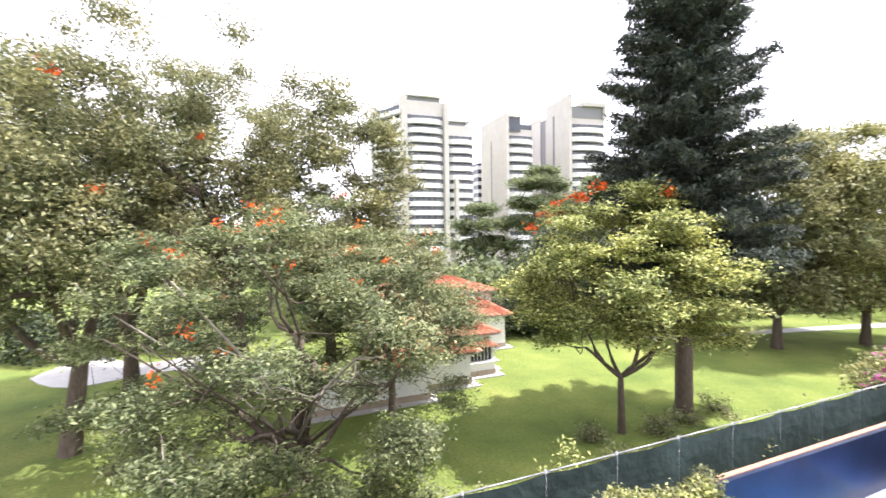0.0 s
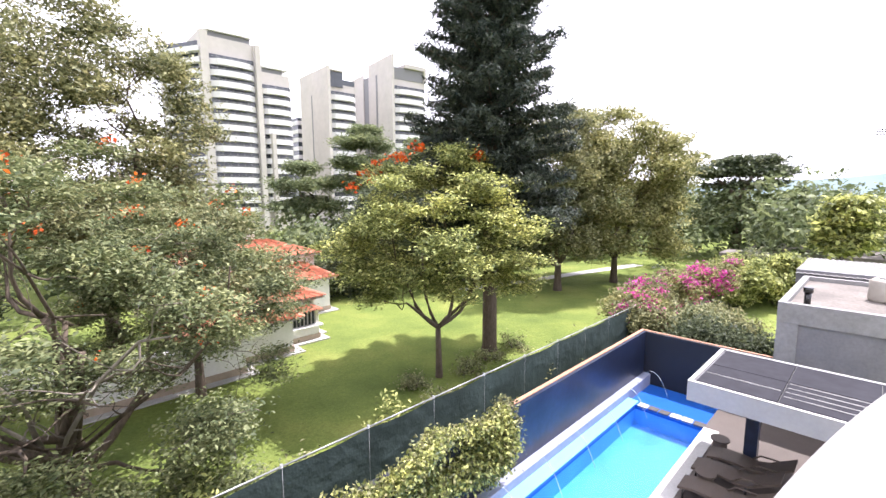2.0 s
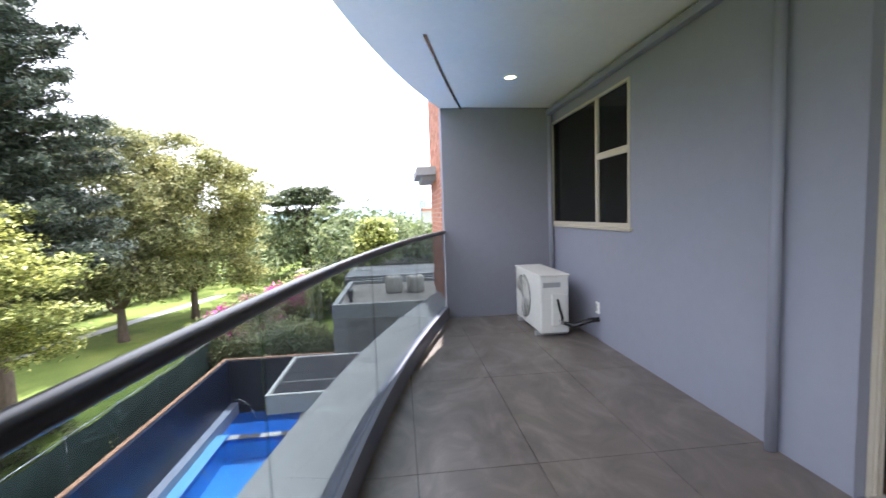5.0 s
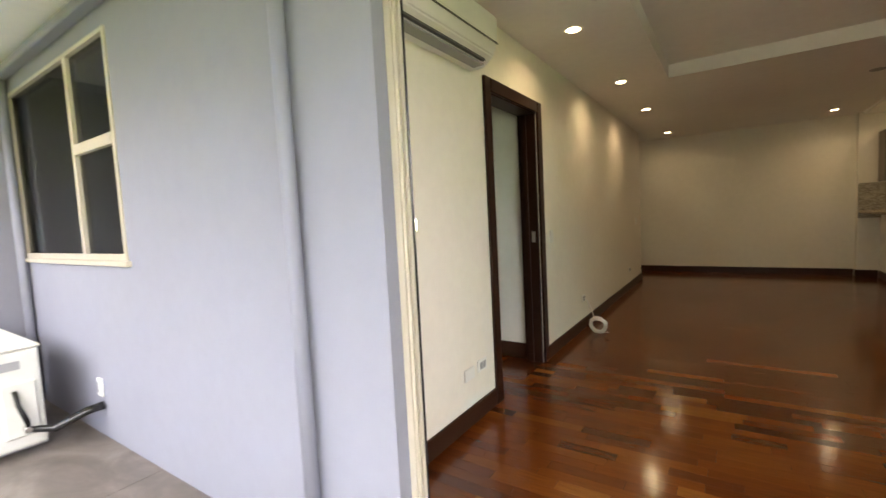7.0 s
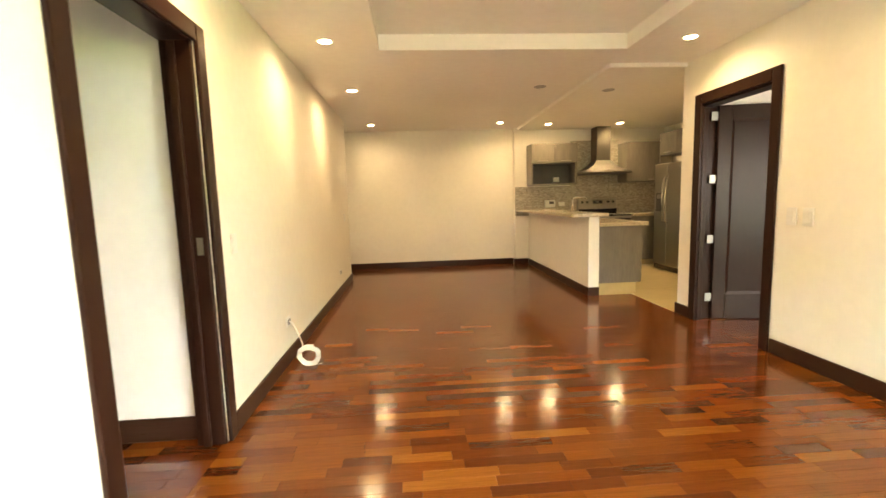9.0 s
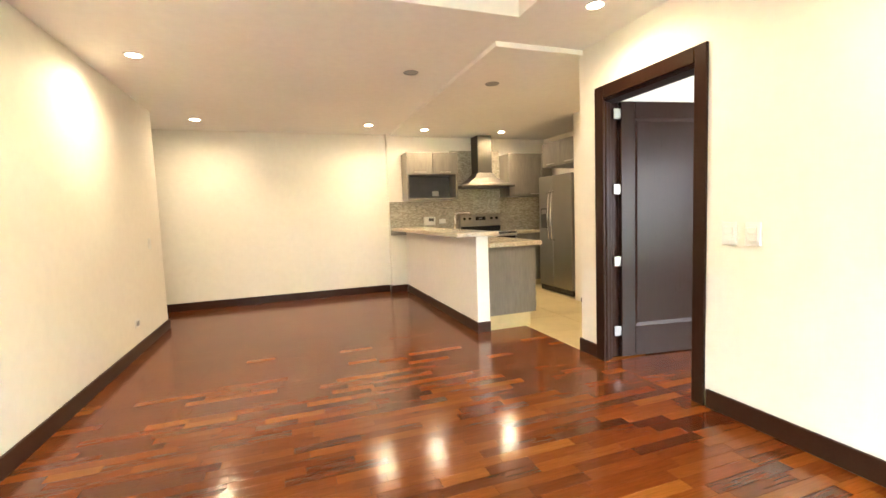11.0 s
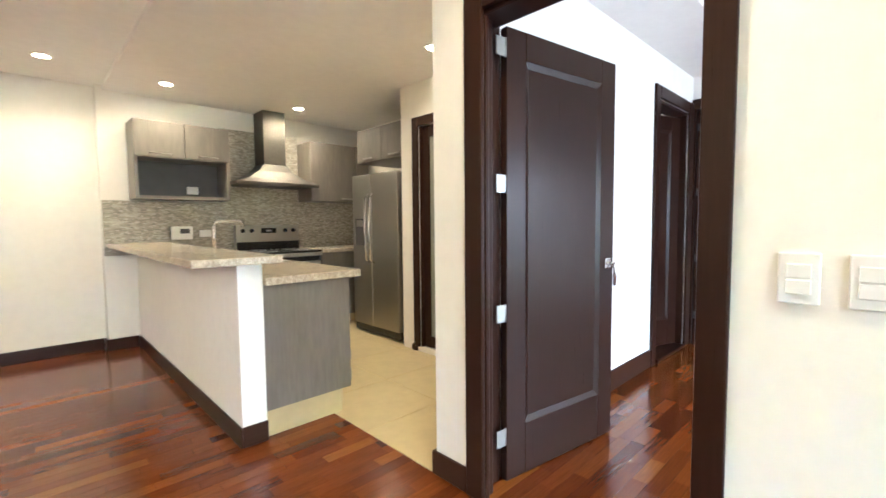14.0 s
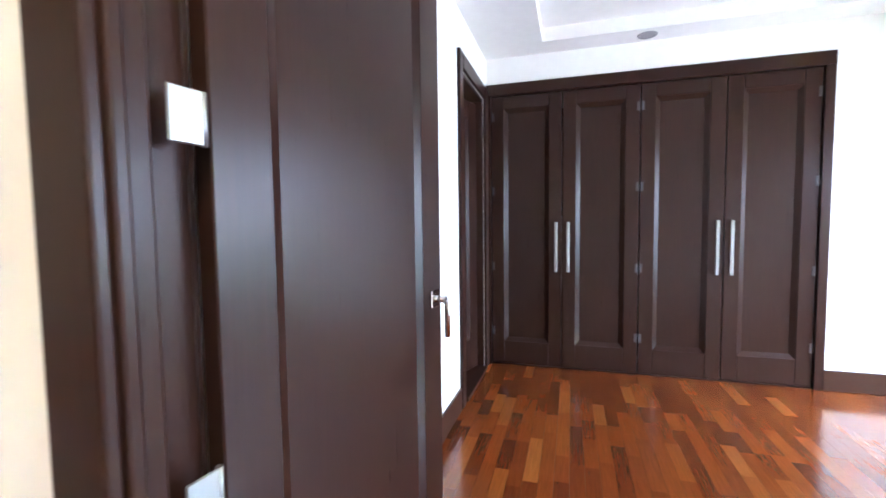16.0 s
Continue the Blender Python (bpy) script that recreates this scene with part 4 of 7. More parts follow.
P1, Q1 = Vector((-36.4, -131.0)), Vector((-60.3, -130.2))
t1 = thing("apartment_tower", "tall apartment tower with white balcony bands and concrete edges", "tower")
t1.matrix_basis = facing(P1, Q1) @ pose(0, 0, 0, 0, 0, 180) @ pose(-23.9, 0, 0)
# local x now runs from the viewer's left (0) to right (23.9), local -y towards the viewer
part("core", boxes((0.3, 1.2, 0, 13.2, 12, 55.4), (13.2, 1.5, 0, 23.4, 12, 48.6)), M_CONC, t1)
part("fin", boxes((-0.9, 0.0, 0, 1.0, 14, 56.4)), M_CONC, t1, "concrete edge wall")
part("fin", boxes((13.0, -0.6, 0, 14.4, 3, 55.0)), M_CONC, t1, "concrete edge wall")
part("fin", boxes((16.2, -1.6, 0, 17.3, 0.6, 31.0)), M_CONC, t1, "concrete edge wall")
storeys(t1, 1.0, 13.0, 1.1, 2.0, 8.0, 53.0, 2.86)
storeys(t1, 14.4, 23.6, 1.4, 2.0, 8.0, 45.5, 2.86)
part("penthouse", boxes((1.5, 2.2, 54.5, 12.5, 10, 57.0), (15.2, 2.2, 46, 21.5, 10, 50.0)), M_TFRAME, t1, "dark roof storey")
part("roof_edge", boxes((0.8, 1.2, 57.0, 13.0, 11, 57.5)), M_BAND, t1)
part("roof_edge", boxes((14.0, 1.5, 50.0, 23.0, 11, 50.4)), M_BAND, t1)
WING = Matrix.Rotation(radians(120), 4, "Z")


def wing(bm):
    bmesh.ops.transform(bm, matrix=WING, verts=bm.verts)
    return bm


part("side_wall", wing(boxes((0.5, -2.5, 0, 14, -0.5, 54))), M_TGLASS, t1, "dark glazed side wall")
for i in range(16):
    z = 8.0 + i * 2.86
    part("side_balcony", wing(boxes((1.0, -0.5, z, 13.8, 1.2, z + 1.25))), M_BAND, t1)
part("fin", wing(boxes((13.8, -2.5, 0, 14.8, 1.0, 55))), M_CONC, t1, "concrete edge wall")



def tower_frame(root, p, q):
    """Puts a tower's local x along p to q as seen from the balcony, local -y towards the viewer."""
    root.matrix_basis = pose(p[0], p[1], -12, 0, 0, math.degrees(math.atan2(q[1] - p[1], q[0] - p[0])))
    return math.hypot(q[0] - p[0], q[1] - p[1])


t2 = thing("apartment_tower", "narrow concrete apartment tower with a blank side wall and white balconies", "tower")
w2 = tower_frame(t2, (-71.8, -129.0), (-81.8, -128.6))
part("side_wall", boxes((-0.9, -0.9, 0, 0, 19.5, 53.3)), M_CONC, t2, "blank concrete side wall")
part("core", boxes((0, 1.2, 0, w2, 16, 48.6)), M_CONC, t2)
part("slit", boxes((-0.96, 10.4, 8, -0.9, 11.1, 46)), M_TFRAME, t2)
storeys(t2, 0.05, w2, 1.1, 2.0, 8.0, 47.4, 2.95)
part("penthouse", boxes((0.1, 0.6, 47.6, w2 * 0.52, 8, 52.4)), M_TGLASS, t2, "glazed roof storey")
part("penthouse", boxes((w2 * 0.52, 1.4, 47.6, w2, 8, 50.4)), M_TGLASS, t2, "glazed roof storey")
part("roof_edge", boxes((0.0, 0.0, 52.4, w2 * 0.52, 8, 52.8)), M_CONC, t2)
t4 = thing("apartment_tower", "tall concrete apartment tower with slotted side wall and white balconies", "tower")
w4 = tower_frame(t4, (-90.0, -119.5), (-103.2, -117.6))
part("side_wall", boxes((-0.9, -0.9, 0, 0, 16.0, 58.5)), M_CONC, t4, "concrete side wall")
part("side_wall", boxes((-0.5, 21.0, 0, 0, 48.0, 56.4)), M_CONC, t4, "concrete side wall")
part("core", boxes((0, 1.2, 0, w4, 47, 53.0)), M_CONC, t4)
part("slot", boxes((-0.2, 16.0, 8, -0.02, 21.0, 55)), M_TFRAME, t4, "dark vertical slot")
part("slot", boxes((-0.98, 9.2, 8, -0.9, 10.4, 54)), M_TFRAME, t4, "dark vertical slot")
part("slot", boxes((-0.58, 30.0, 8, -0.5, 34.5, 53)), M_TFRAME, t4, "dark vertical slot")
storeys(t4, 0.05, w4, 1.1, 2.0, 8.0, 51.5, 2.95)
part("penthouse", boxes((0.2, 1.0, 51.4, w4 - 0.6, 9, 55.2)), M_TFRAME, t4, "dark roof storey")
part("roof_edge", boxes((w4 * 0.35, 0.0, 55.2, w4, 9, 56.4)), M_CONC, t4)
part("roof_post", boxes((w4 - 0.8, 0.0, 51.2, w4, 1.4, 55.2)), M_CONC, t4)

t3 = thing("office_tower", "distant grey-blue glazed office block", "tower", (-76, -158, -12))
part("body", boxes((-3, -6, 0, 4, 6, 40.5)), M_TGLASS, t3)
for i in range(13):
    part("spandrel", boxes((-3.3, -6.3, 2 + i * 3, 4.3, 6.3, 3.4 + i * 3)), M_BAND, t3)

# ---- house with tiled roofs ----
M_TERRA = Mat("terracotta roof tile", (0.42, 0.15, 0.085), 0.8)
M_TERRA.base(M_TERRA.ramp(M_TERRA.random(True), [(0, (0.30, 0.095, 0.05)), (0.5, (0.46, 0.17, 0.095)), (1, (0.60, 0.27, 0.17))])).vary(8, 0.15)
M_TERRA = M_TERRA.m
M_HWHITE = Mat("white house paint", (0.74, 0.73, 0.70), 0.75).vary(0.8, 0.05).vary(8, 0.05).m
M_HPLINTH = Mat("tan stone plinth", (0.36, 0.29, 0.22), 0.8).vary(4, 0.12).m
house = thing("garden_house", "white stepped house with terracotta tiled hip roofs", "house", (-8.3, -24, GROUND))


def hip_roof(x0, x1, y0, y1, z0, z1, over=0.45):
    """Rows of half-round tiles on four slopes."""
    bm = bmesh.new()
    x0, x1, y0, y1 = x0 - over, x1 + over, y0 - over, y1 + over
    cx, cy = (x0 + x1) / 2, (y0 + y1) / 2
    rx, ry = max(0.0, (x1 - x0) / 2 - (y1 - y0) / 2), max(0.0, (y1 - y0) / 2 - (x1 - x0) / 2)
    a, b = Vector((cx - rx, cy - ry, z1)), Vector((cx + rx, cy + ry, z1))
    c = [Vector((x0, y0, z0)), Vector((x1, y0, z0)), Vector((x1, y1, z0)), Vector((x0, y1, z0))]
    if rx >= ry:
        slopes = [(c[0], c[1], b, a), (c[1], c[2], b, b), (c[2], c[3], a, b), (c[3], c[0], a, a)]
    else:
        slopes = [(c[0], c[1], a, a), (c[1], c[2], b, a), (c[2], c[3], b, b), (c[3], c[0], a, b)]
    for e0, e1, t1_, t0_ in slopes:
        n = max(4, int((e1 - e0).length / 0.22))
        up = (e1 - e0).cross(t0_ - e0).normalized()
        up = up if up.z > 0 else -up
        for i in range(n):
            for j in range(6):
                def at(u, v):
                    return (e0.lerp(e1, u)).lerp(t0_.lerp(t1_, u), v)
                u0, u1, v0, v1 = i / n, (i + 1) / n, j / 6, (j + 1) / 6 + 0.02
                p = [at(u0, v0), at((u0 + u1) / 2, v0) + up * 0.09, at(u1, v0), at(u1, v1), at((u0 + u1) / 2, v1) + up * 0.06, at(u0, v1)]
                vs = [bm.verts.new(q + up * 0.03 * (1 - v0)) for q in p]
                bm.faces.new((vs[0], vs[1], vs[4], vs[5]))
                bm.faces.new((vs[1], vs[2], vs[3], vs[4]))
    return bm


def house_block(x0, x1, y0, y1, h, roof, windows=True):
    part("wall", boxes((x0, y0, 0, x1, y1, h)), M_HWHITE, house)
    part("plinth", boxes((x0 - 0.04, y0, 0, x1 + 0.04, y1 + 0.04, 0.34)), M_HPLINTH, house)
    part("slab", boxes((x0 - 0.45, y0 - 0.1, 0, x1 + 0.3, y1 + 0.4, 0.06)), M_PAVE, house)
    if roof:
        rf = part("roof", hip_roof(x0, x1, y0, y1, h, h + roof), M_TERRA, house, "terracotta tiled hip roof")
        part("eave", boxes((x0 - 0.4, y0 - 0.4, h - 0.08, x1 + 0.4, y1 + 0.4, h - 0.005)), M_WHITE_OUT, rf)
    if windows:
        w = part("window", boxes((x0 + 0.5, y1 - 0.02, 0.55, x0 + 1.7, y1 + 0.03, h - 0.3)), M_TGLASS, house)
        part("sill", boxes((x0 + 0.4, y1 + 0.031, 0.45, x0 + 1.8, y1 + 0.12, 0.55)), M_WHITE_OUT, w)


house_block(-3.6, 4.0, -10.0, -5.4, 3.55, 0.95, False)
house_block(-3.3, 3.0, -5.4, -2.9, 2.25, 1.0, False)
house_block(-0.3, 5.0, -2.9, 0.8, 2.1, 0.75, False)
house_block(1.9, 6.5, 0.8, 2.7, 1.75, 0.6, False)
house_block(4.5, 10.0, 2.7, 3.7, 1.5, 0.0, False)
part("chimney", boxes((-0.6, -8.5, 4.2, 0.0, -7.9, 5.3)), M_HWHITE, house)
# the bay window with its small tiled awning
part("bay_base", boxes((0.0, 0.8, 0.0, 1.75, 1.75, 0.72)), M_HWHITE, house)
part("bay_plinth", boxes((-0.05, 0.8, 0.0, 1.8, 1.8, 0.32)), M_HPLINTH, house)
part("bay_slab", boxes((-0.4, 0.8, 0.0, 2.2, 2.15, 0.07)), M_PAVE, house)
part("bay_sill", boxes((-0.18, 0.8, 0.72, 1.9, 1.92, 0.82), bevel=0.02), M_HWHITE, house)
bay = part("window", boxes((0.12, 0.8, 0.82, 1.62, 1.60, 1.55)), M_TGLASS, house)
for k in range(8):
    part("bar", boxes((0.14 + k * 0.205, 1.61, 0.82, 0.19 + k * 0.205, 1.66, 1.55)), M_PAVE, bay)
part("pillar", boxes((-0.02, 1.45, 0.82, 0.13, 1.68, 1.55)), M_HWHITE, bay)
part("pillar", boxes((1.61, 1.45, 0.82, 1.74, 1.68, 1.55)), M_HWHITE, bay)
part("awning", hip_roof(0.0, 1.75, 0.9, 1.75, 1.56, 1.82, 0.15), M_TERRA, house, "small tiled awning over the bay window")

# drive, path
structure("road_drive", strip(bmesh.new(), [(14 - i * 0.9, -38 + 2.2 * math.sin(i * 0.5) + i * 0.75) for i in range(16)], [(15.5 - i * 0.9, -33 + 2.0 * math.sin(i * 0.5 + 0.4) + i * 0.55) for i in range(16)], GROUND - 0.05, GROUND + 0.03), M_PAVE, "pale paved drive", "road")
structure("pavement_path", strip(bmesh.new(), [(-22 - i * 2.4, -25.2 + i * 0.55) for i in range(10)], [(-22 - i * 2.4, -24.2 + i * 0.58) for i in range(10)], GROUND - 0.05, GROUND + 0.03), M_PAVE, "pale garden path", "path")

# ---- trees ----
tree("flowering_tree", "umbrella-shaped garden tree with yellow-green leaves and orange blossoms", (-9.42, -14.24, GROUND),
     dome(54, 3.6, 3.3, 5.9, 0.95, 0.46, 3, -0.72, 0.35), 2.3, 0.13, 1000, 62, 0.150, M_LEAF_LIME, 0.25, 0.9, 0.35, 6, (0.15, 0.1), 0, None, 120, pale=20, squash=0.32)
g = random.Random(77)
LOW_BOUGHS = [(g.uniform(-2.6, 3.0), g.uniform(2.6, 4.6), g.uniform(0.8, 3.0), 0.75, 0.7, 0.32) for i in range(15)]
spreading = tree("flowering_tree", "wide spreading flowering tree with bare twigs and scattered orange blossoms", (2.0, -15.6, GROUND),
     dome(84, 5.6, 4.6, 4.2, 0.85, 0.40, 11, -0.62, 0.6) + LOW_BOUGHS, 0.7, 0.20, 1700, 66, 0.118, M_LEAF_PALE, 0.26, 0.9, 0.2, 8, (0.2, 0.1), 46, M_PETAL_O, 260, pale=170, squash=0.30)
tree("tall_tree", "tall airy tree with thin dark branches and olive leaves", (4.2, -24.5, GROUND),
     dome(64, 6.4, 7.2, 10.6, 1.35, 0.9, 21, -0.7, 0.6, 2.2, -0.6), 5.0, 0.42, 1350, 50, 0.155, M_LEAF_OLIVE, 0.34, 0.4, 0.1, 7, (0.4, 0.2), 0, None, 300)
tree("tall_tree", "leafy olive-green tree behind the flowering tree", (-0.2, -26.5, GROUND),
     dome(48, 4.6, 6.4, 9.2, 1.3, 0.9, 25, -0.65, 0.5), 4.0, 0.30, 1150, 46, 0.21, M_LEAF_OLIVE, 0.36, 0.4, 0.15, 5, (0.2, 0.2), 0, None, 90)
tree("tall_tree", "tall leafy tree at the edge of the lawn", (9.75, -20.8, GROUND),
     dome(46, 4.6, 5.6, 8.6, 1.3, 0.9, 31, -0.65, 0.5), 3.4, 0.30, 720, 44, 0.18, M_LEAF_OLIVE, 0.36, 0.4, 0.15, 5, (-0.5, 0.2), 8, M_PETAL_O, 110)
tree("tall_tree", "tall green tree beside the drive", (13.6, -20.2, GROUND),
     dome(44, 4.6, 5.4, 8.2, 1.4, 1.0, 35, -0.65, 0.5), 3.2, 0.28, 1000, 46, 0.20, M_LEAF_GREEN, 0.36, 0.4, 0.15, 5, (0.2, 0.1), 0, None, 80)
tree("tall_tree", "shady leafy tree with a grey trunk", (9.6, -27.7, GROUND),
     dome(44, 5.4, 6.0, 9.2, 1.6, 1.1, 41, -0.6, 0.5), 3.6, 0.33, 1000, 42, 0.25, M_LEAF_GREEN, 0.42, 0.4, 0.15, 5)
tree("garden_tree", "leafy garden tree beside the white house", (-1.8, -19.4, GROUND),
     ring_blobs(6, 2.2, 4.6, 1.3, 0.9, 0.3, 51) + ring_blobs(4, 1.4, 6.2, 1.3, 0.9, 0.3, 52), 2.2, 0.16, 420, 55, 0.19, M_LEAF_GREEN, 0.3, 0.5, 0.3, 4, (0, 0), 5, M_PETAL_O, 40)
tree("shade_tree", "tall olive-green tree at the far side of the lawn", (-27.2, -19.3, GROUND),
     dome(44, 3.6, 5.4, 8.2, 1.4, 1.0, 61, -0.95, 0.45), 2.2, 0.28, 900, 46, 0.28, M_LEAF_OLIVE, 0.42, 0.4, 0.2, 5)
tree("shade_tree", "tall golden-green tree at the far side of the lawn", (-33.2, -17.5, GROUND),
     dome(60, 5.4, 6.2, 7.9, 1.5, 1.1, 71, -0.92, 0.5), 2.2, 0.28, 1400, 48, 0.28, M_LEAF_GOLD, 0.44, 0.4, 0.2, 5)
tree("shade_tree", "dark leafy tree behind the lawn", (-27, -25.5, GROUND), dome(36, 4.2, 5.2, 6.0, 1.8, 1.4, 81, -0.8, 0.4), 2.0, 0.3, 700, 42, 0.30, M_LEAF_DARK, 0.45, 0.4, 0.3, 4)
tree("shade_tree", "dark leafy tree behind the lawn", (-20.5, -30.5, GROUND), dome(30, 4.0, 4.2, 4.6, 1.8, 1.4, 82, -0.8, 0.4), 1.6, 0.3, 560, 42, 0.32, M_LEAF_DARK, 0.45, 0.4, 0.3, 4)
tree("garden_tree", "small open tree with large pale leaves beyond the wall", (-38.5, -3.6, GROUND), dome(14, 1.3, 2.3, 5.0, 0.7, 0.6, 95, -0.7, 0.4), 2.6, 0.14, 200, 34, 0.42, M_LEAF_LIME, 0.34, 0.4, 0.2, 4)
# Norfolk pine: whorls of level branches with needle tufts
pine = thing("norfolk_pine", "very tall dark conifer with level whorled branches", "tree", (-13.39, -14.8, GROUND))
part("trunk", tube(bmesh.new(), [(0, 0, -0.3), (0, 0, 0.2), (0.05, 0, 9), (0, 0.05, 18), (0, 0, 26.5)], [0.5, 0.36, 0.30, 0.20, 0.04], 12), M_BARK, pine)
bm, tips = bmesh.new(), []
zz, turn = 6.2, 0.0
while zz < 26:
    f = (zz - 6.2) / 20
    reach = 3.9 * (1 - f) ** 0.8 + 0.3
    for k in range(8):
        a = turn + k * math.tau / 8 + RNG.uniform(-0.2, 0.2)
        rr = reach * RNG.uniform(0.72, 1.12)
        p0, p2 = Vector((0, 0, zz)), Vector((math.cos(a) * rr, math.sin(a) * rr, zz + RNG.uniform(-0.35, 0.35) + 0.25))
        p1 = p0.lerp(p2, 0.5) + Vector((0, 0, -0.22))
        tube(bm, [p0, p1, p2], [0.06, 0.04, 0.015], 5)
        for u in np.linspace(0.22, 1.0, max(4, int(rr * 4))):
            c = (p0.lerp(p1, u * 2) if u < 0.5 else p1.lerp(p2, u * 2 - 1))
            side = Vector((-math.sin(a), math.cos(a), 0)) * rr * 0.20 * (1.25 - u)
            for s in (-1, -0.5, 0, 0.5, 1):
                tips.append(c + side * s + Vector((0, 0, 0.05)))
    zz += 0.62
    turn += 0.41
part("branching", bm, M_BARK, pine)
tp = np.array([tuple(t) for t in tips])
tp = np.repeat(tp, 14, axis=0) + RNG.normal(size=(len(tp) * 14, 3)) * np.array((0.16, 0.16, 0.12))
cr = new("crown", leaf_mesh("crown", tp, 0.29, M_NEEDLE, 0.25, 0.20, -0.3))
cr.parent = pine

# flat-topped conifer in the distance
tree("umbrella_pine", "flat-topped dark conifer on a bare trunk", (-58.3, -13.9, GROUND), ring_blobs(8, 4.0, 9.9, 1.6, 0.45, 0.3, 91) + ring_blobs(5, 2.2, 11.0, 1.5, 0.40, 0.3, 92) + ring_blobs(4, 3.9, 8.5, 1.1, 0.3, 0.3, 93),
     6.5, 0.5, 360, 40, 0.42, M_LEAF_DARK, 0.5, 0.8, 0.2, 5)
tree("cedar", "grey-green conifer in front of the towers", (-32.6, -52.8, GROUND - 0.5), ring_blobs(7, 3.8, 9.5, 2.2, 1.1, 0.3, 101) + ring_blobs(7, 3.4, 12.4, 2.1, 1.0, 0.3, 104) + ring_blobs(6, 2.5, 14.8, 1.9, 0.9, 0.3, 102) + ring_blobs(4, 1.2, 16.9, 1.5, 0.8, 0.3, 103),
     6, 0.4, 640, 38, 0.40, M_LEAF_FAR, 0.5, 0.7, 0.3, 5)
tree("cedar", "lower grey-green conifer in front of the towers", (-24.5, -55.2, GROUND - 0.5), ring_blobs(7, 3.2, 6.6, 1.9, 1.0, 0.3, 111) + ring_blobs(6, 2.7, 9.2, 1.8, 0.9, 0.3, 112) + ring_blobs(4, 1.3, 11.4, 1.5, 0.8, 0.3, 113),
     4.2, 0.35, 480, 38, 0.38, M_LEAF_FAR, 0.48, 0.7, 0.3, 5)
tree("cedar", "grey-green conifer behind the tall pine", (-33, -38, GROUND), ring_blobs(7, 3.6, 9, 2.2, 1.4, 0.3, 121) + ring_blobs(6, 2.8, 12.2, 2.0, 1.2, 0.3, 122) + ring_blobs(3, 1.2, 14.4, 1.6, 0.9, 0.3, 123), 5, 0.4, 480, 40, 0.42, M_LEAF_FAR, 0.5, 0.7, 0.3, 4)

for i, (bx, by, bz) in enumerate([(1.9, -2.2, 8.5), (1.5, -2.0, 8.8), (0.9, -1.6, 9.1), (2.6, -2.0, 7.9), (0.5, -0.6, 9.4), (1.0, -0.9, 9.0), (-1.2, 1.0, 9.1), (2.2, -1.4, 8.2)]):
    q = np.array((-9.42 + bx, -14.24 + by, GROUND + bz)) + RNG.normal(size=(46, 3)) * np.array((0.16, 0.16, 0.10))
    bl = new("blossom", leaf_mesh("blossom", q - np.array((-9.42, -14.24, GROUND)), 0.15, M_PETAL_O, 0.3, 0.7))
    bl.parent = bpy.data.objects["flowering_tree"]
    tagged(bl, "bright orange blossom head")

# creeper on the garden wall
def creeper(x0, x1, n, leaf, name, label, y=-7.9, z0=-5.9, z1=-3.75, depth=0.35):
    xs = RNG.uniform(x0, x1, n)
    zs = z0 + (z1 - z0) * np.sqrt(RNG.uniform(0.1, 1, n))
    ys = y + RNG.normal(size=n) * depth * 0.4 + 0.18 * np.sin(xs * 2.1) + 0.15 * np.sin(zs * 4 + xs)
    ob = new(name, leaf_mesh(name, np.stack([xs, ys, zs + 0.18 * np.sin(xs * 1.7)], 1), 0.10, leaf, 0.2, 0.6, 1.4))
    return tagged(ob, label, "creeper", kind="stuff")


creeper(-5.6, 5.5, 42000, M_LEAF_LIME, "wall_creeper", "thick yellow-green creeper hanging over the garden wall")
creeper(-5.9, 5.5, 13000, M_LEAF_OLIVE, "wall_creeper", "olive creeper strands on the garden wall", -7.95, -5.4, -3.72, 0.40)

# shrubs along the fence, beyond the pool
for i, (x, y, s, lf, pt) in enumerate([(-19.2, -10.0, 0.95, M_LEAF_GOLD, 15), (-21.3, -10.2, 1.0, M_LEAF_OLIVE, 16), (-23.6, -9.9, 1.05, M_LEAF_GOLD, 20), (-26.0, -8.6, 1.15, M_LEAF_GOLD, 46), (-17.6, -9.2, 0.8, M_LEAF_OLIVE, 9)]):
    bush("bougainvillea", "magenta flowering bougainvillea leaning over the garden fence", (x, y, GROUND), ring_blobs(5, 0.8 * s, 2.0 * s, 0.8 * s, 0.7 * s, 0.3, 200 + i) + [(0, 0, 2.6 * s, 0.7 * s, 0.7 * s, 0.5 * s)], 210, 34, 0.17, lf, 0.22, M_PETAL_M, pt)
for i, (x, y, s, lf) in enumerate([(-17.0, -6.6, 0.95, M_LEAF_DARK), (-18.8, -7.4, 0.9, M_LEAF_GREEN), (-16.6, -5.2, 0.9, M_LEAF_DARK), (-21.0, -6.6, 0.8, M_LEAF_OLIVE), (-31.5, -8.2, 1.3, M_LEAF_LIME), (-34.0, -6.4, 1.3, M_LEAF_LIME), (-36.5, -8.6, 1.2, M_LEAF_GREEN)]):
    bush("shrub", "dense leafy shrub behind the pool wall" if x > -22 else "bright green leafy shrub beyond the fence", (x, y, GROUND), ring_blobs(6, 0.9 * s, 1.3 * s, 0.85 * s, 0.8 * s, 0.3, 300 + i) + [(0, 0, 2.0 * s, 0.8 * s, 0.8 * s, 0.6 * s)], 260, 34, 0.17 if x > -22 else 0.28, lf, 0.24)
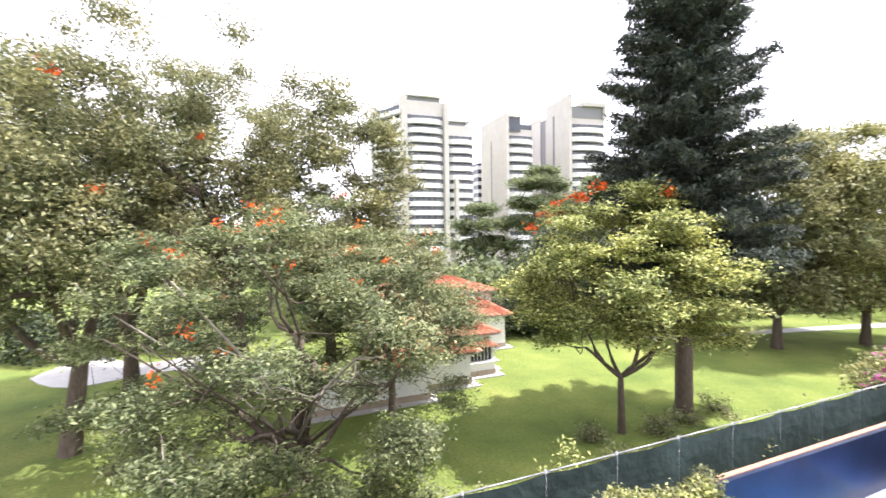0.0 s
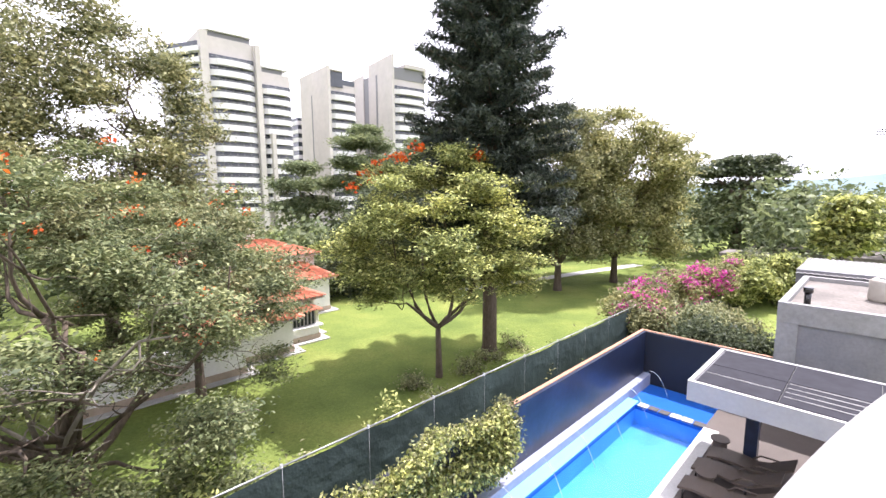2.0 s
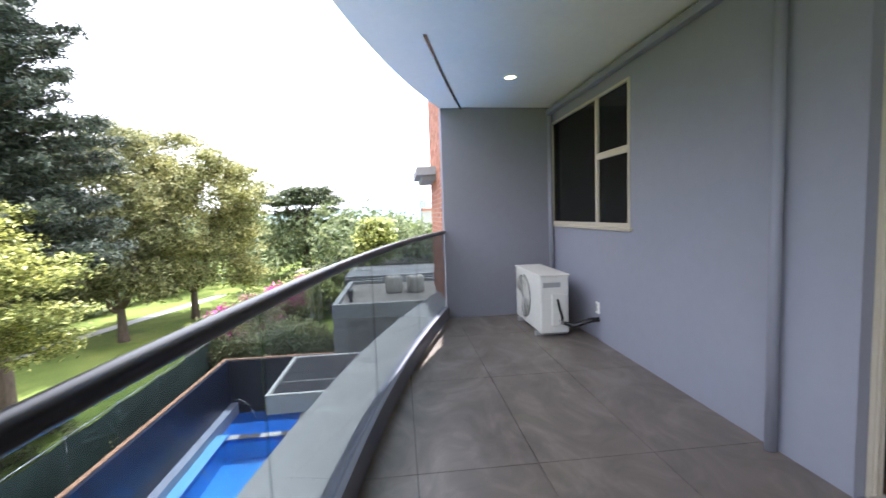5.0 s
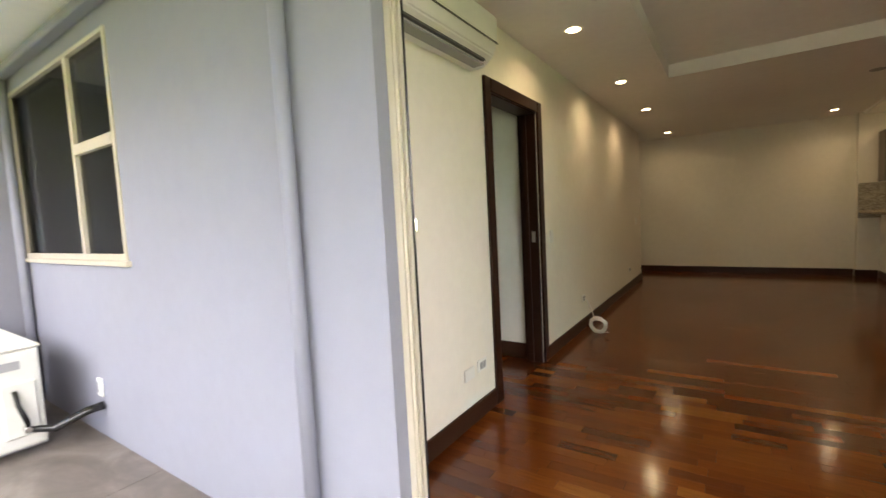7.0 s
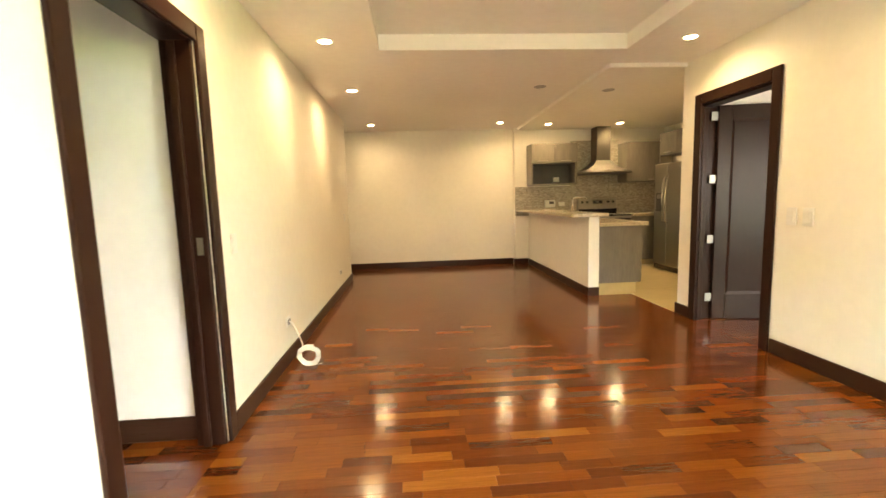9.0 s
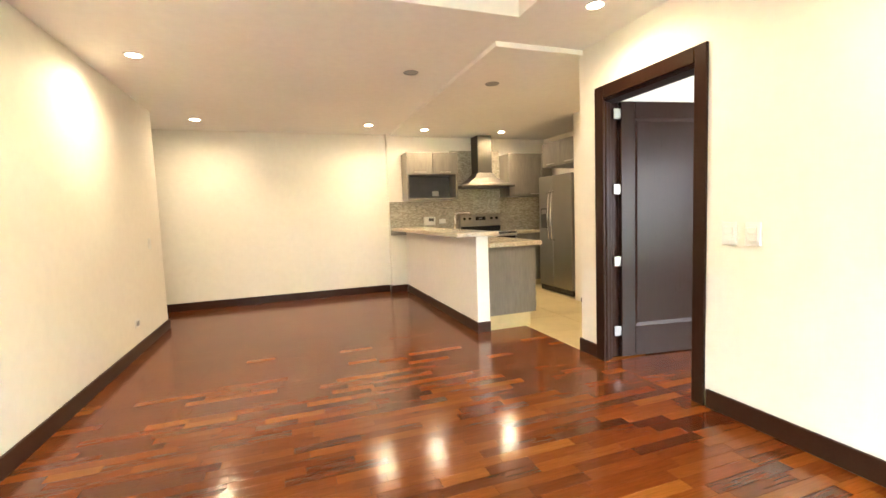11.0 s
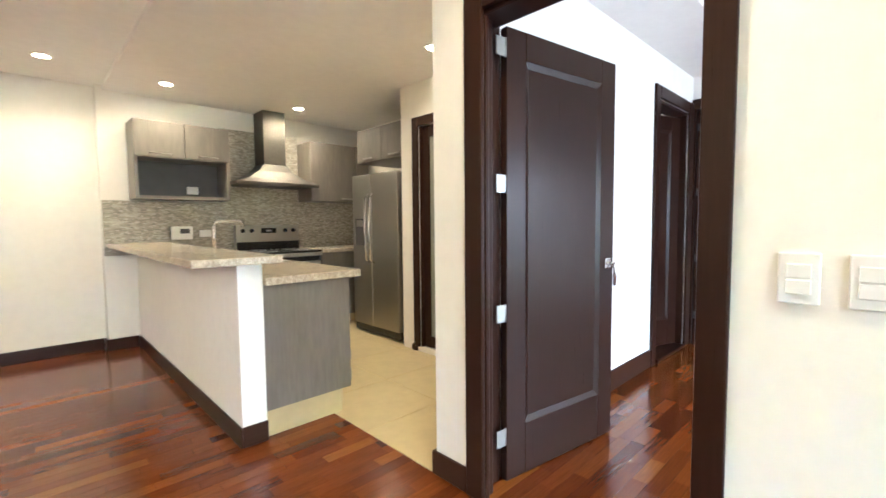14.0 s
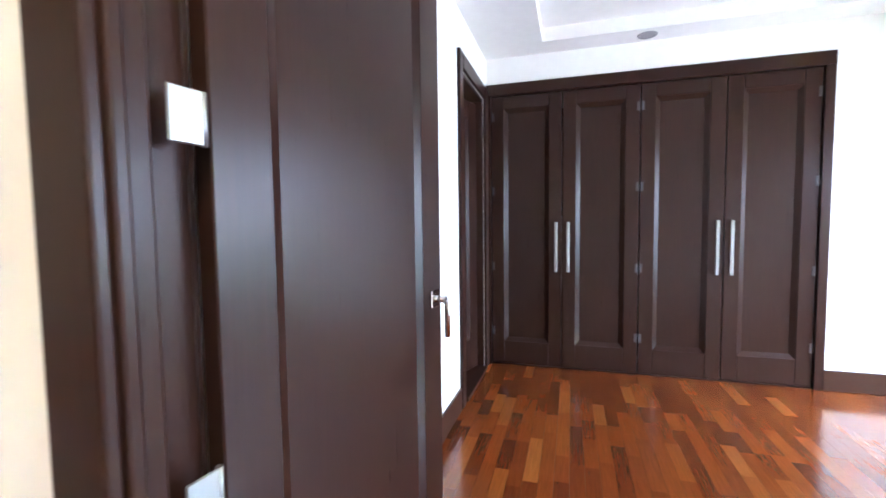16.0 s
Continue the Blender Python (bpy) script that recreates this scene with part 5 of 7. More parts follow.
for i in range(11):
    x = 2.6 - i * 2.15
    s = 0.30 * RNG.random()
    bush("fence_plant", "low weedy plant growing along the fence", (x + RNG.uniform(-.4, .4), -10.15 - RNG.uniform(0, .5), GROUND), ring_blobs(3, 0.4, 0.9 + s * 2.0, 0.4, 0.45, 0.4, 400 + i), 26, 20, 0.13, M_LEAF_LIME if i % 2 else M_LEAF_OLIVE, 0.18)
for i, (x, y) in enumerate([(-10.6, -13.7), (-12.3, -13.9), (-8.0, -14.2), (-14.5, -14.1), (7.6, -18.6), (6.6, -18.2)]):
    bush("garden_shrub", "low dark shrub on the lawn", (x, y, GROUND), ring_blobs(4, 0.4, 0.22, 0.36, 0.24, 0.3, 500 + i), 34, 26, 0.11, M_LEAF_OLIVE, 0.15)

# dark undergrowth along the far edge of the lawn
g = random.Random(8)
blobs = []
for i in range(70):
    f = i / 69
    x = -9 - 38 * f + g.uniform(-0.6, 0.6)
    blobs.append((x, -28.9 + 4.4 * f ** 2 - g.uniform(0, 1.5), GROUND + g.uniform(0.8, 2.6), 1.3, 1.2, 1.4))
for i in range(26):
    blobs.append((3 + g.random() * 17, -35 - g.random() * 3, GROUND + g.uniform(0.8, 2.4), 1.5, 1.4, 1.5))
pos, _ = clumps(blobs, 1500, 30, 0.42, 0.4, 0.8)
tagged(new("undergrowth", leaf_mesh("undergrowth", pos, 0.27, M_LEAF_DARK, 0.3, 0.5)), "dark undergrowth at the far edge of the lawn", "shrubs", kind="stuff")

# far woods, one mass of foliage
blobs = []
g = random.Random(5)
for i in range(60):
    x = -14 - g.random() * 40
    y = -33 - g.random() * 22 + (x + 14) * 0.02
    r = g.uniform(1.6, 3.0)
    blobs.append((x, y, GROUND + r * 0.8 + g.uniform(0, 1.6), r, r, r * 0.85))
for i in range(26):
    blobs.append((-4 - g.random() * 22, -30.5 - g.random() * 3, GROUND + 1.2, 1.6, 1.6, 1.5))
for i in range(150):
    d = g.uniform(46, 190)
    a = math.radians(g.uniform(-28, 12))
    r = g.uniform(2.4, 4.4) * (1 + d / 260)
    blobs.append((2 - math.cos(a) * d, -2 + math.sin(a) * d, GROUND - (d - 40) * 0.035 + r * 0.9 + g.uniform(-0.5, 1.6), r, r, r * 0.8))
for i in range(60):
    d = g.uniform(44, 110)
    a = math.radians(g.uniform(80, 128))
    r = g.uniform(2.4, 4.2)
    blobs.append((2 - math.cos(a) * d * -0.3 - 4, -2 - math.sin(a) * d * 0.6 - 10, GROUND + r * 0.9 + g.uniform(0, 2), r, r, r * 0.9))
pos, _ = clumps(blobs, 5200, 26, 0.6, 0.6, 0.7)
tagged(new("far_woods", leaf_mesh("far_woods", pos, 0.62, M_LEAF_FAR, 0.3, 0.6)), "distant belt of mixed green trees", "woods", kind="stuff")

# long bare boughs reaching out through the spreading tree
g = random.Random(12)
for i in range(8):
    a = math.radians(25 + 13 * i + g.uniform(-5, 5))
    end = Vector((math.cos(a) * 5.2, math.sin(a) * 5.0, g.uniform(4.4, 7.4)))
    bm = bmesh.new()
    pts = limb(bm, (0.2, 0.1, 0.62), end, 0.075, 0.018, 0.07, 6)
    for k in (2, 3, 4):
        for n in range(2):
            limb(bm, pts[k], pts[k] + Vector((g.uniform(-1.4, 1.4), g.uniform(0.3, 1.3), g.uniform(-0.2, 0.9))), 0.026, 0.006, 0.12, 5)
    part("bough", bm, M_BARK if i % 3 else M_TWIG, spreading, "long bare bough")

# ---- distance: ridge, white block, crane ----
# the haze of distance is put into the ridge's pale blue base colour
M_HILL = Mat("blue ridge with painted haze", (0.46, 0.56, 0.70), 1.0, spec=0.0).vary(0.01, 0.12).m
bm = bmesh.new()
for ring_i, (dist, amp, base_z) in enumerate(((900, 24, 4), (1300, 40, 14))):
    lo, hi = [], []
    for k in range(61):
        a = math.radians(-35 + k * 1.1)
        z = base_z + amp * (0.35 + 0.65 * noise.noise((k * 0.13, ring_i * 7.3, 0))) * min(1, max(0.05, (k - 14) / 14))
        lo.append(bm.verts.new((-math.cos(a) * dist, math.sin(a) * dist, -60)))
        hi.append(bm.verts.new((-math.cos(a) * dist, math.sin(a) * dist, z)))
    for k in range(60):
        bm.faces.new((lo[k], lo[k + 1], hi[k + 1], hi[k]))
structure("backdrop", bm, M_HILL, "distant mountain ridge with haze in its blue colour", "hills")
wbk = thing("white_building", "plain white building among the trees", "building", (-77.5, 7.0, GROUND - 4))
part("wall", boxes((-6, -3.6, 0, 0, 9, 12.2)), M_WHITE_OUT, wbk)
part("roof", boxes((-6.2, -3.8, 12.2, 0.2, 9.2, 12.6)), M_TERRA, wbk)
for k in range(3):
    part("window", boxes((0.001, -2.6 + k * 2.2, 8.2, 0.06, -1.4 + k * 2.2, 9.6)), M_TGLASS, wbk)
for i, (x, y, w, h_, lb) in enumerate([(-48, -1.5, 6, 2.6, "low white house among the trees"), (-52, -8.0, 5, 2.4, "low grey roofed house among the trees"), (-60, 4, 8, 3.4, "low white house among the trees"), (-46, -10.6, 3, 2.2, "small white hut beyond the garden"),
                                       (-400, -26, 14, 22, "far pale apartment block"), (-405, -44, 12, 17, "far pale apartment block"), (-410, -10, 16, 15, "far pale apartment block")]):
    hs = thing("distant_house" if i < 4 else "distant_block", lb, "house" if i < 4 else "building", (x, y, GROUND - (0.5 if i < 4 else 14)))
    part("wall", boxes((-w / 2, -w / 2, 0, w / 2, w / 2, h_)), M_WHITE_OUT, hs)
    part("roof", boxes((-w / 2 - .3, -w / 2 - .3, h_, w / 2 + .3, w / 2 + .3, h_ + .25)), M_ROOF, hs)
    part("window", boxes((w / 2 + .001, -w * .3, h_ * .4, w / 2 + .05, w * .3, h_ * .75)), M_TGLASS, hs)
crane = thing("tower_crane", "pale lattice tower crane on the skyline", "crane", (-118, 5.4, GROUND - 4))
M_CRANE = Mat("crane paint", (0.12, 0.12, 0.13), 0.7).m


def lattice(bm, a, b, w, n):
    a, b = Vector(a), Vector(b)
    d = (b - a).normalized()
    u = d.cross(Vector((1, 0, 0))).normalized() * w
    v = Vector((1, 0, 0)) * w
    for o in (u, -u, v):
        tube(bm, [a + o, b + o], 0.10, 4)
    for i in range(n):
        p, q = a.lerp(b, i / n), a.lerp(b, (i + 1) / n)
        tube(bm, [p + u, q - u], 0.06, 4)
        tube(bm, [p - u, q + v], 0.06, 4)


bm = bmesh.new()
lattice(bm, (0, 0, 0), (0, 0, 22.0), 0.55, 14)
part("mast", bm, M_CRANE, crane)
bm = bmesh.new()
lattice(bm, (0, -9.8, 23.0), (0, 11.5, 21.2), 0.5, 22)
part("jib", bm, M_CRANE, crane)
part("cab", boxes((-0.8, -0.5, 20.2, 0.8, 1.3, 21.7)), M_CRANE, crane)


# ---- balcony things ----
railing = thing("balcony_railing", "curved balcony railing of tinted glass panes under a black handrail", "railing")
EDGE = [-3.03] + [-1.74 + 1.4 * i for i in range(6)] + [6.87]
for a, b in zip(EDGE, EDGE[1:]):
    xs = [a + 0.006 + (b - a - 0.012) * k / 6 for k in range(7)]
    pane = part("pane", strip(bmesh.new(), [arc(x, 0.030) for x in xs], [arc(x, 0.040) for x in xs], 0.12, 1.055), M_RAIL_GLASS, railing)
    pane.visible_shadow = False
XR = [-3.03 + i * (9.9 / 60) for i in range(61)]
bm = bmesh.new()
prof = [(math.cos(k * math.tau / 14) * 0.027, math.sin(k * math.tau / 14) * 0.024) for k in range(14)]
rg = [[bm.verts.new((*arc(x, 0.028 + u), 1.078 + w)) for u, w in prof] for x in XR]
for q, w in zip(rg, rg[1:]):
    for k in range(14):
        bm.faces.new((q[k], q[(k + 1) % 14], w[(k + 1) % 14], w[k])).smooth = True
bm.faces.new(rg[0])
bm.faces.new(rg[-1])
part("handrail", bm, M_RAIL, railing, "glossy black handrail")

# large floor tiles, as pieces of the balcony floor
bal_floor = bpy.data.objects["balcony_floor"]


def clip_tile(x0, x1, y0, y1):
    bm = bmesh.new()
    pts = []
    n = 6
    lo = [(x0 + (x1 - x0) * k / n, max(y0, arc(x0 + (x1 - x0) * k / n)[1] + 0.003)) for k in range(n + 1)]
    if all(y >= y1 for _, y in lo):
        return None
    lo = [(x, min(y, y1 - 0.002)) for x, y in lo]
    a = [bm.verts.new((x, y, -0.010)) for x, y in lo]
    b = [bm.verts.new((x, y, 0.0)) for x, y in lo]
    c = [bm.verts.new((x, y1, -0.010)) for x, _ in lo]
    d = [bm.verts.new((x, y1, 0.0)) for x, _ in lo]
    for k in range(n):
        bm.faces.new((b[k], b[k + 1], d[k + 1], d[k]))
        bm.faces.new((a[k], a[k + 1], b[k + 1], b[k]))
        bm.faces.new((c[k], d[k], d[k + 1], c[k + 1]))
    bm.faces.new((a[0], b[0], d[0], c[0]))
    bm.faces.new((a[-1], c[-1], d[-1], b[-1]))
    return bm


TW, TD = 1.2, 0.63
for i in range(-3, 6):
    for j in range(5):
        x0, y1 = 0.18 + i * TW, 0.747 - j * TD
        if x0 + TW < -3.0 or x0 > 6.8:
            continue
        bm = clip_tile(max(-3.03, x0 + 0.002), min(6.87, x0 + TW - 0.002), y1 - TD + 0.004, y1)
        if bm is not None:
            part("tile", bm, M_BTILE, bal_floor)

# big window on the balcony
win = structure("window_1", boxes((-3.027, 0.742, 2.345, -1.191, 0.80, 2.369), (-3.027, 0.742, 1.131, -1.191, 0.80, 1.165), (-3.027, 0.742, 1.165, -3.005, 0.80, 2.345), (-1.222, 0.742, 1.165, -1.191, 0.80, 2.345)), M_ALU, "cream aluminium balcony window with dark glass", "window")
part("mullion", boxes((-1.825, 0.744, 1.166, -1.78, 0.798, 2.344)), M_ALU, win)
part("transom", boxes((-1.779, 0.74, 1.765, -1.223, 0.796, 1.825)), M_ALU, win)
for r in ((-3.004, 1.166, -1.826, 2.344), (-1.779, 1.166, -1.223, 1.764), (-1.779, 1.826, -1.223, 2.344)):
    part("pane", boxes((r[0], 0.765, r[1], r[2], 0.772, r[3])), M_DARK_GLASS, win)
part("sill", boxes((-3.06, 0.725, 1.098, -1.16, 0.80, 1.129), bevel=0.004), M_ALU, win)

# grey conduit on the wall and along the ceiling
pipe = thing("conduit", "grey painted drain pipe running up the balcony wall", "pipe", (0.26, 0.715, 0))
part("tube", tube(bmesh.new(), [(0, 0, 0.002), (0, 0, 2.34)], 0.028, 12), M_GREY_WALL, pipe)
part("junction", boxes((-0.09, -0.06, 2.341, 0.09, 0.034, 2.556), bevel=0.006), M_GREY_WALL, pipe)
moulding = thing("cable_duct", "grey cable duct under the balcony ceiling", "duct", (0, 0.71, 2.50))
part("cover", boxes((-3.02, -0.035, -0.03, 6.8, 0.037, 0.03), bevel=0.008), M_GREY_WALL, moulding)
pipe2 = thing("conduit", "grey pipe in the balcony corner", "pipe", (-2.99, 0.71, 0))
part("tube", tube(bmesh.new(), [(0, 0, 0.002), (0, 0, 2.46)], 0.03, 10), M_GREY_WALL, pipe2)

# outdoor air conditioner
ac = thing("air_conditioner_unit", "white outdoor air conditioner with a round fan grille", "air conditioner", (-2.40, 0.36, 0))
M_AC = Mat("white enamelled sheet", (0.66, 0.65, 0.60), 0.4).vary(3, 0.05).vary(20, 0.03).m
part("body", boxes((-0.46, -0.15, 0.045, 0.46, 0.15, 0.63), bevel=0.015, seg=2), M_AC, ac)
part("top_panel", boxes((-0.47, -0.16, 0.631, 0.47, 0.16, 0.65), bevel=0.007), M_AC, ac)
fan = part("fan_housing", tube(bmesh.new(), [(-0.12, -0.148, 0.34), (-0.12, -0.158, 0.34)], [0.245, 0.245], 28), M_CAB_DARK, ac, "dark round fan opening")
for k in range(9):
    bm = bmesh.new()
    rr = 0.035 + k * 0.026
    tube(bm, [(-0.12 + math.cos(a * math.tau / 24) * rr, -0.165, 0.34 + math.sin(a * math.tau / 24) * rr) for a in range(25)], 0.004, 5, False)
    part("grille_ring", bm, M_AC, fan)
for k in range(8):
    a = k * math.tau / 8
    part("grille_spoke", tube(bmesh.new(), [(-0.12 + math.cos(a) * 0.03, -0.163, 0.34 + math.sin(a) * 0.03), (-0.12 + math.cos(a) * 0.25, -0.163, 0.34 + math.sin(a) * 0.25)], 0.004, 5), M_AC, fan)
part("side_cover", boxes((0.461, -0.04, 0.12, 0.485, 0.12, 0.45), bevel=0.01), M_AC, ac)
part("label_plate", boxes((0.461, -0.12, 0.52, 0.464, 0.06, 0.57)), M_PLASTIC_GREY, ac)
for sx in (-0.32, 0.32):
    part("foot", boxes((sx - 0.03, -0.17, 0.001, sx + 0.03, 0.17, 0.044)), M_PLASTIC_GREY, ac)
bm = bmesh.new()
tube(bm, [(0.486, 0.02, 0.40), (0.53, 0.02, 0.33), (0.53, 0.05, 0.22), (0.49, 0.06, 0.16), (0.56, 0.16, 0.14), (0.62, 0.30, 0.20), (0.64, 0.385, 0.21)], [0.012, 0.012, 0.014, 0.018, 0.024, 0.026, 0.026], 8)
part("hose", bm, M_BLACK, ac, "black wrapped refrigerant hose")
part("valve", tube(bmesh.new(), [(0.486, 0.05, 0.17), (0.54, 0.05, 0.17)], 0.018, 8), M_CHROME, ac)


def wall_plate(name, label, at, turn, w=0.115, h=0.075, keys=2, mat=None, vertical=False):
    root = thing(name, label, "switch" if "switch" in name else "socket", at, turn=turn)
    part("plate", boxes((-w / 2, -0.012, -h / 2, w / 2, -0.001, h / 2), bevel=0.004, seg=2), mat or M_PLASTIC, root)
    for k in range(keys):
        if vertical:
            z0 = -h * 0.30 + k * h * 0.31
            part("key", boxes((-w * 0.3, -0.017, z0, w * 0.3, -0.0122, z0 + h * 0.28), bevel=0.002), M_PLASTIC, root)
        else:
            x0 = -w * 0.32 + k * w * 0.34
            part("key", boxes((x0, -0.0165, -h * 0.3, x0 + w * 0.28, -0.0122, h * 0.3), bevel=0.002), M_PLASTIC if "switch" in name else M_PLASTIC_GREY, root)
    return root


wall_plate("wall_socket", "white weatherproof socket on the grey balcony wall", (-1.79, 0.75, 0.32), 0, 0.075, 0.115, 1)
wall_plate("light_switch", "white light switch plate beside the bedroom door", (4.03, 3.89, 1.08), -90, 0.085, 0.13, 2, vertical=True)
wall_plate("light_switch", "white light switch plate beside the bedroom door", (4.03, 3.755, 1.08), -90, 0.085, 0.13, 2, vertical=True)
wall_plate("light_switch", "white light switch beside the side room door", (0.20, 3.47, 1.06), 90, 0.075, 0.115, 2, vertical=True)
wall_plate("light_switch", "white light switch near the end of the wall", (0.20, 7.57, 1.05), 90, 0.075, 0.115, 2, vertical=True)
wall_plate("wall_socket", "white double socket low on the wall", (0.20, 2.11, 0.33), 90, 0.115, 0.075, 2)
wall_plate("wall_socket", "blank white socket plate low on the wall", (0.20, 1.95, 0.32), 90, 0.115, 0.075, 0)
wall_plate("wall_socket", "white cable outlet low on the wall", (0.20, 4.40, 0.33), 90, 0.115, 0.075, 2)
wall_plate("wall_socket", "white socket low on the wall", (0.20, 6.96, 0.31), 90, 0.115, 0.075, 2)

# coil of white cable
coil = thing("cable_coil", "coiled white antenna cable hanging from a wall outlet", "cable", (0.40, 4.22, 0))
bm = bmesh.new()
pts = [(-0.185, 0.18, 0.33), (-0.15, 0.15, 0.325), (-0.09, 0.08, 0.25), (-0.05, 0.02, 0.19)]
for k in range(150):
    a = k / 150 * math.tau * 9 + 2.2
    rr = 0.078 + 0.014 * math.sin(k * 0.53) + 0.004 * math.sin(k * 1.7)
    pts.append((math.cos(a) * rr * 0.92, 0.035 * math.sin(k * 0.37) + math.cos(a) * 0.02, 0.099 + math.sin(a) * rr))
tube(bm, pts, 0.0058, 6)
part("cable", bm, M_PLASTIC, coil)
part("tie", boxes((-0.03, -0.045, 0.155, 0.03, 0.045, 0.175), bevel=0.004), M_PLASTIC, coil)
part("plug", tube(bmesh.new(), [(0.07, -0.03, 0.03), (0.11, -0.045, 0.045)], 0.008, 8), M_CHROME, coil)

# indoor air conditioner
aci = thing("split_air_conditioner", "white wall-mounted split air conditioner high on the wall", "air conditioner", (0.20, 1.655, 2.155))
bm = bmesh.new()
prof = [(0.001, 0.0), (0.10, -0.0), (0.17, 0.05), (0.195, 0.13), (0.20, 0.26), (0.17, 0.285), (0.001, 0.29)]
rows = [[bm.verts.new((u, y, w)) for u, w in prof] for y in (-0.48, 0.48)]
bm.faces.new(rows[0])
bm.faces.new(rows[1][::-1])
for k in range(len(prof)):
    j = (k + 1) % len(prof)
    bm.faces.new((rows[0][k], rows[0][j], rows[1][j], rows[1][k]))
bmesh.ops.bevel(bm, geom=[e for e in bm.edges], offset=0.008, segments=2, affect="EDGES")
part("body", bm, M_PLASTIC, aci)
part("louvre", boxes((0.06, -0.42, -0.004, 0.13, 0.42, 0.004)), M_PLASTIC_GREY, aci)
part("seam", boxes((0.1985, -0.47, 0.11, 0.2025, 0.47, 0.118)), M_CAB_DARK, aci)
part("vent", boxes((0.13, -0.40, 0.012, 0.150, 0.40, 0.024)), M_CAB_DARK, aci)

# ---- sliding balcony door ----
sd = structure("door_1", boxes((0.652, 0.805, 0, 0.675, 0.868, 2.36), (3.59, 0.785, 0, 3.618, 0.872, 2.36), (0.675, 0.785, 2.31, 3.59, 0.872, 2.358)), M_ALU, "cream aluminium sliding door to the balcony, open", "door")
part("jamb_rib", boxes((0.6752, 0.812, 0.02, 0.686, 0.819, 2.31), bevel=0.002), M_ALU, sd)
part("jamb_rib", boxes((0.6752, 0.833, 0.02, 0.690, 0.841, 2.31), bevel=0.002), M_ALU, sd)
part("jamb_rib", boxes((0.6752, 0.859, 0.02, 0.682, 0.867, 2.31), bevel=0.002), M_BLACK, sd)
part("latch", boxes((0.6825, 0.858, 1.235, 0.692, 0.866, 1.28), bevel=0.003), M_CHROME, sd)
part("track", boxes((0.675, 0.79, 0.0, 3.59, 0.868, 0.018)), M_ALU, sd)
for k, (xa, y) in enumerate(((2.13, 0.80), (2.20, 0.845))):
    lf = part("sash", boxes((xa, y - 0.018, 0.023, xa + 0.07, y + 0.018, 2.309), (3.49, y - 0.018, 0.023, 3.56, y + 0.018, 2.309), (xa + 0.07, y - 0.018, 0.023, 3.49, y + 0.018, 0.10), (xa + 0.07, y - 0.018, 2.24, 3.49, y + 0.018, 2.309)), M_ALU, sd)
    pn = part("pane", boxes((xa + 0.07, y - 0.004, 0.10, 3.49, y + 0.004, 2.24)), M_GLASS, lf)
    pn.visible_shadow = False
bw = structure("window_2", boxes((4.9, 0.76, 0.05, 4.96, 0.9, 2.3), (7.14, 0.76, 0.05, 7.2, 0.9, 2.3), (4.96, 0.76, 2.24, 7.14, 0.9, 2.3), (4.96, 0.76, 0.05, 7.14, 0.9, 0.1), (6.02, 0.78, 0.1, 6.08, 0.88, 2.24)), M_ALU, "cream aluminium bedroom window", "window")
for r in ((4.96, 6.02), (6.08, 7.14)):
    pn = part("pane", boxes((r[0], 0.82, 0.1, r[1], 0.828, 2.24)), M_GLASS, bw)
    pn.visible_shadow = False


# ---- doors ----
def casing(name, label, rows, mat=M_WOOD):
    root = thing(name, label, "door frame")
    for nm, r in rows:
        part(nm, boxes(r, bevel=0.006, seg=2), mat, root)
    return root


# side-room doorway in the west wall
casing("doorway_frame", "dark stained wooden frame of the open side room doorway", [
    ("architrave", (0.2005, 2.285, 0, 0.222, 2.372, 2.175)), ("architrave", (0.2005, 3.198, 0, 0.222, 3.285, 2.175)), ("architrave", (0.2005, 2.373, 2.085, 0.222, 3.197, 2.175)),
    ("jamb", (0.05, 2.371, 0, 0.2, 2.40, 2.11)), ("jamb", (0.05, 3.17, 0, 0.2, 3.199, 2.11)), ("head", (0.05, 2.401, 2.08, 0.2, 3.169, 2.109)),
    ("stop", (0.09, 3.15, 0, 0.13, 3.169, 2.08)), ("stop", (0.09, 2.401, 0, 0.13, 2.42, 2.08))])
part("strike_plate", boxes((0.145, 3.1672, 1.03, 0.175, 3.1695, 1.12)), M_STEEL, bpy.data.objects["doorway_frame"], "satin metal strike plate")

# bedroom door
bf = casing("doorway_frame", "dark stained wooden frame of the bedroom doorway", [
    ("architrave", (4.006, 4.035, 0, 4.0295, 4.118, 2.20)), ("architrave", (4.006, 4.928, 0, 4.0295, 5.025, 2.20)), ("architrave", (4.006, 4.119, 2.10, 4.0295, 4.927, 2.20)),
    ("jamb", (4.03, 4.0855, 0, 4.17, 4.10, 2.11)), ("jamb", (4.03, 4.985, 0, 4.20, 4.9995, 2.11)), ("head", (4.03, 4.101, 2.08, 4.17, 4.984, 2.109)),
    ("stop", (4.032, 4.94, 0, 4.10, 4.984, 2.08)), ("stop", (4.03, 4.922, 0, 4.055, 4.9395, 2.08)),
    ("architrave", (4.201, 4.99, 0, 4.216, 5.07, 2.19))])


def wedge(a, b):
    """A mitred sloped moulding between two triangular ends."""
    bm = bmesh.new()
    va, vb = [bm.verts.new(p) for p in a], [bm.verts.new(p) for p in b]
    bm.faces.new(va)
    bm.faces.new(vb)
    for k in range(3):
        bm.faces.new((va[k], va[(k + 1) % 3], vb[(k + 1) % 3], vb[k]))
    bmesh.ops.recalc_face_normals(bm, faces=bm.faces)
    return bm


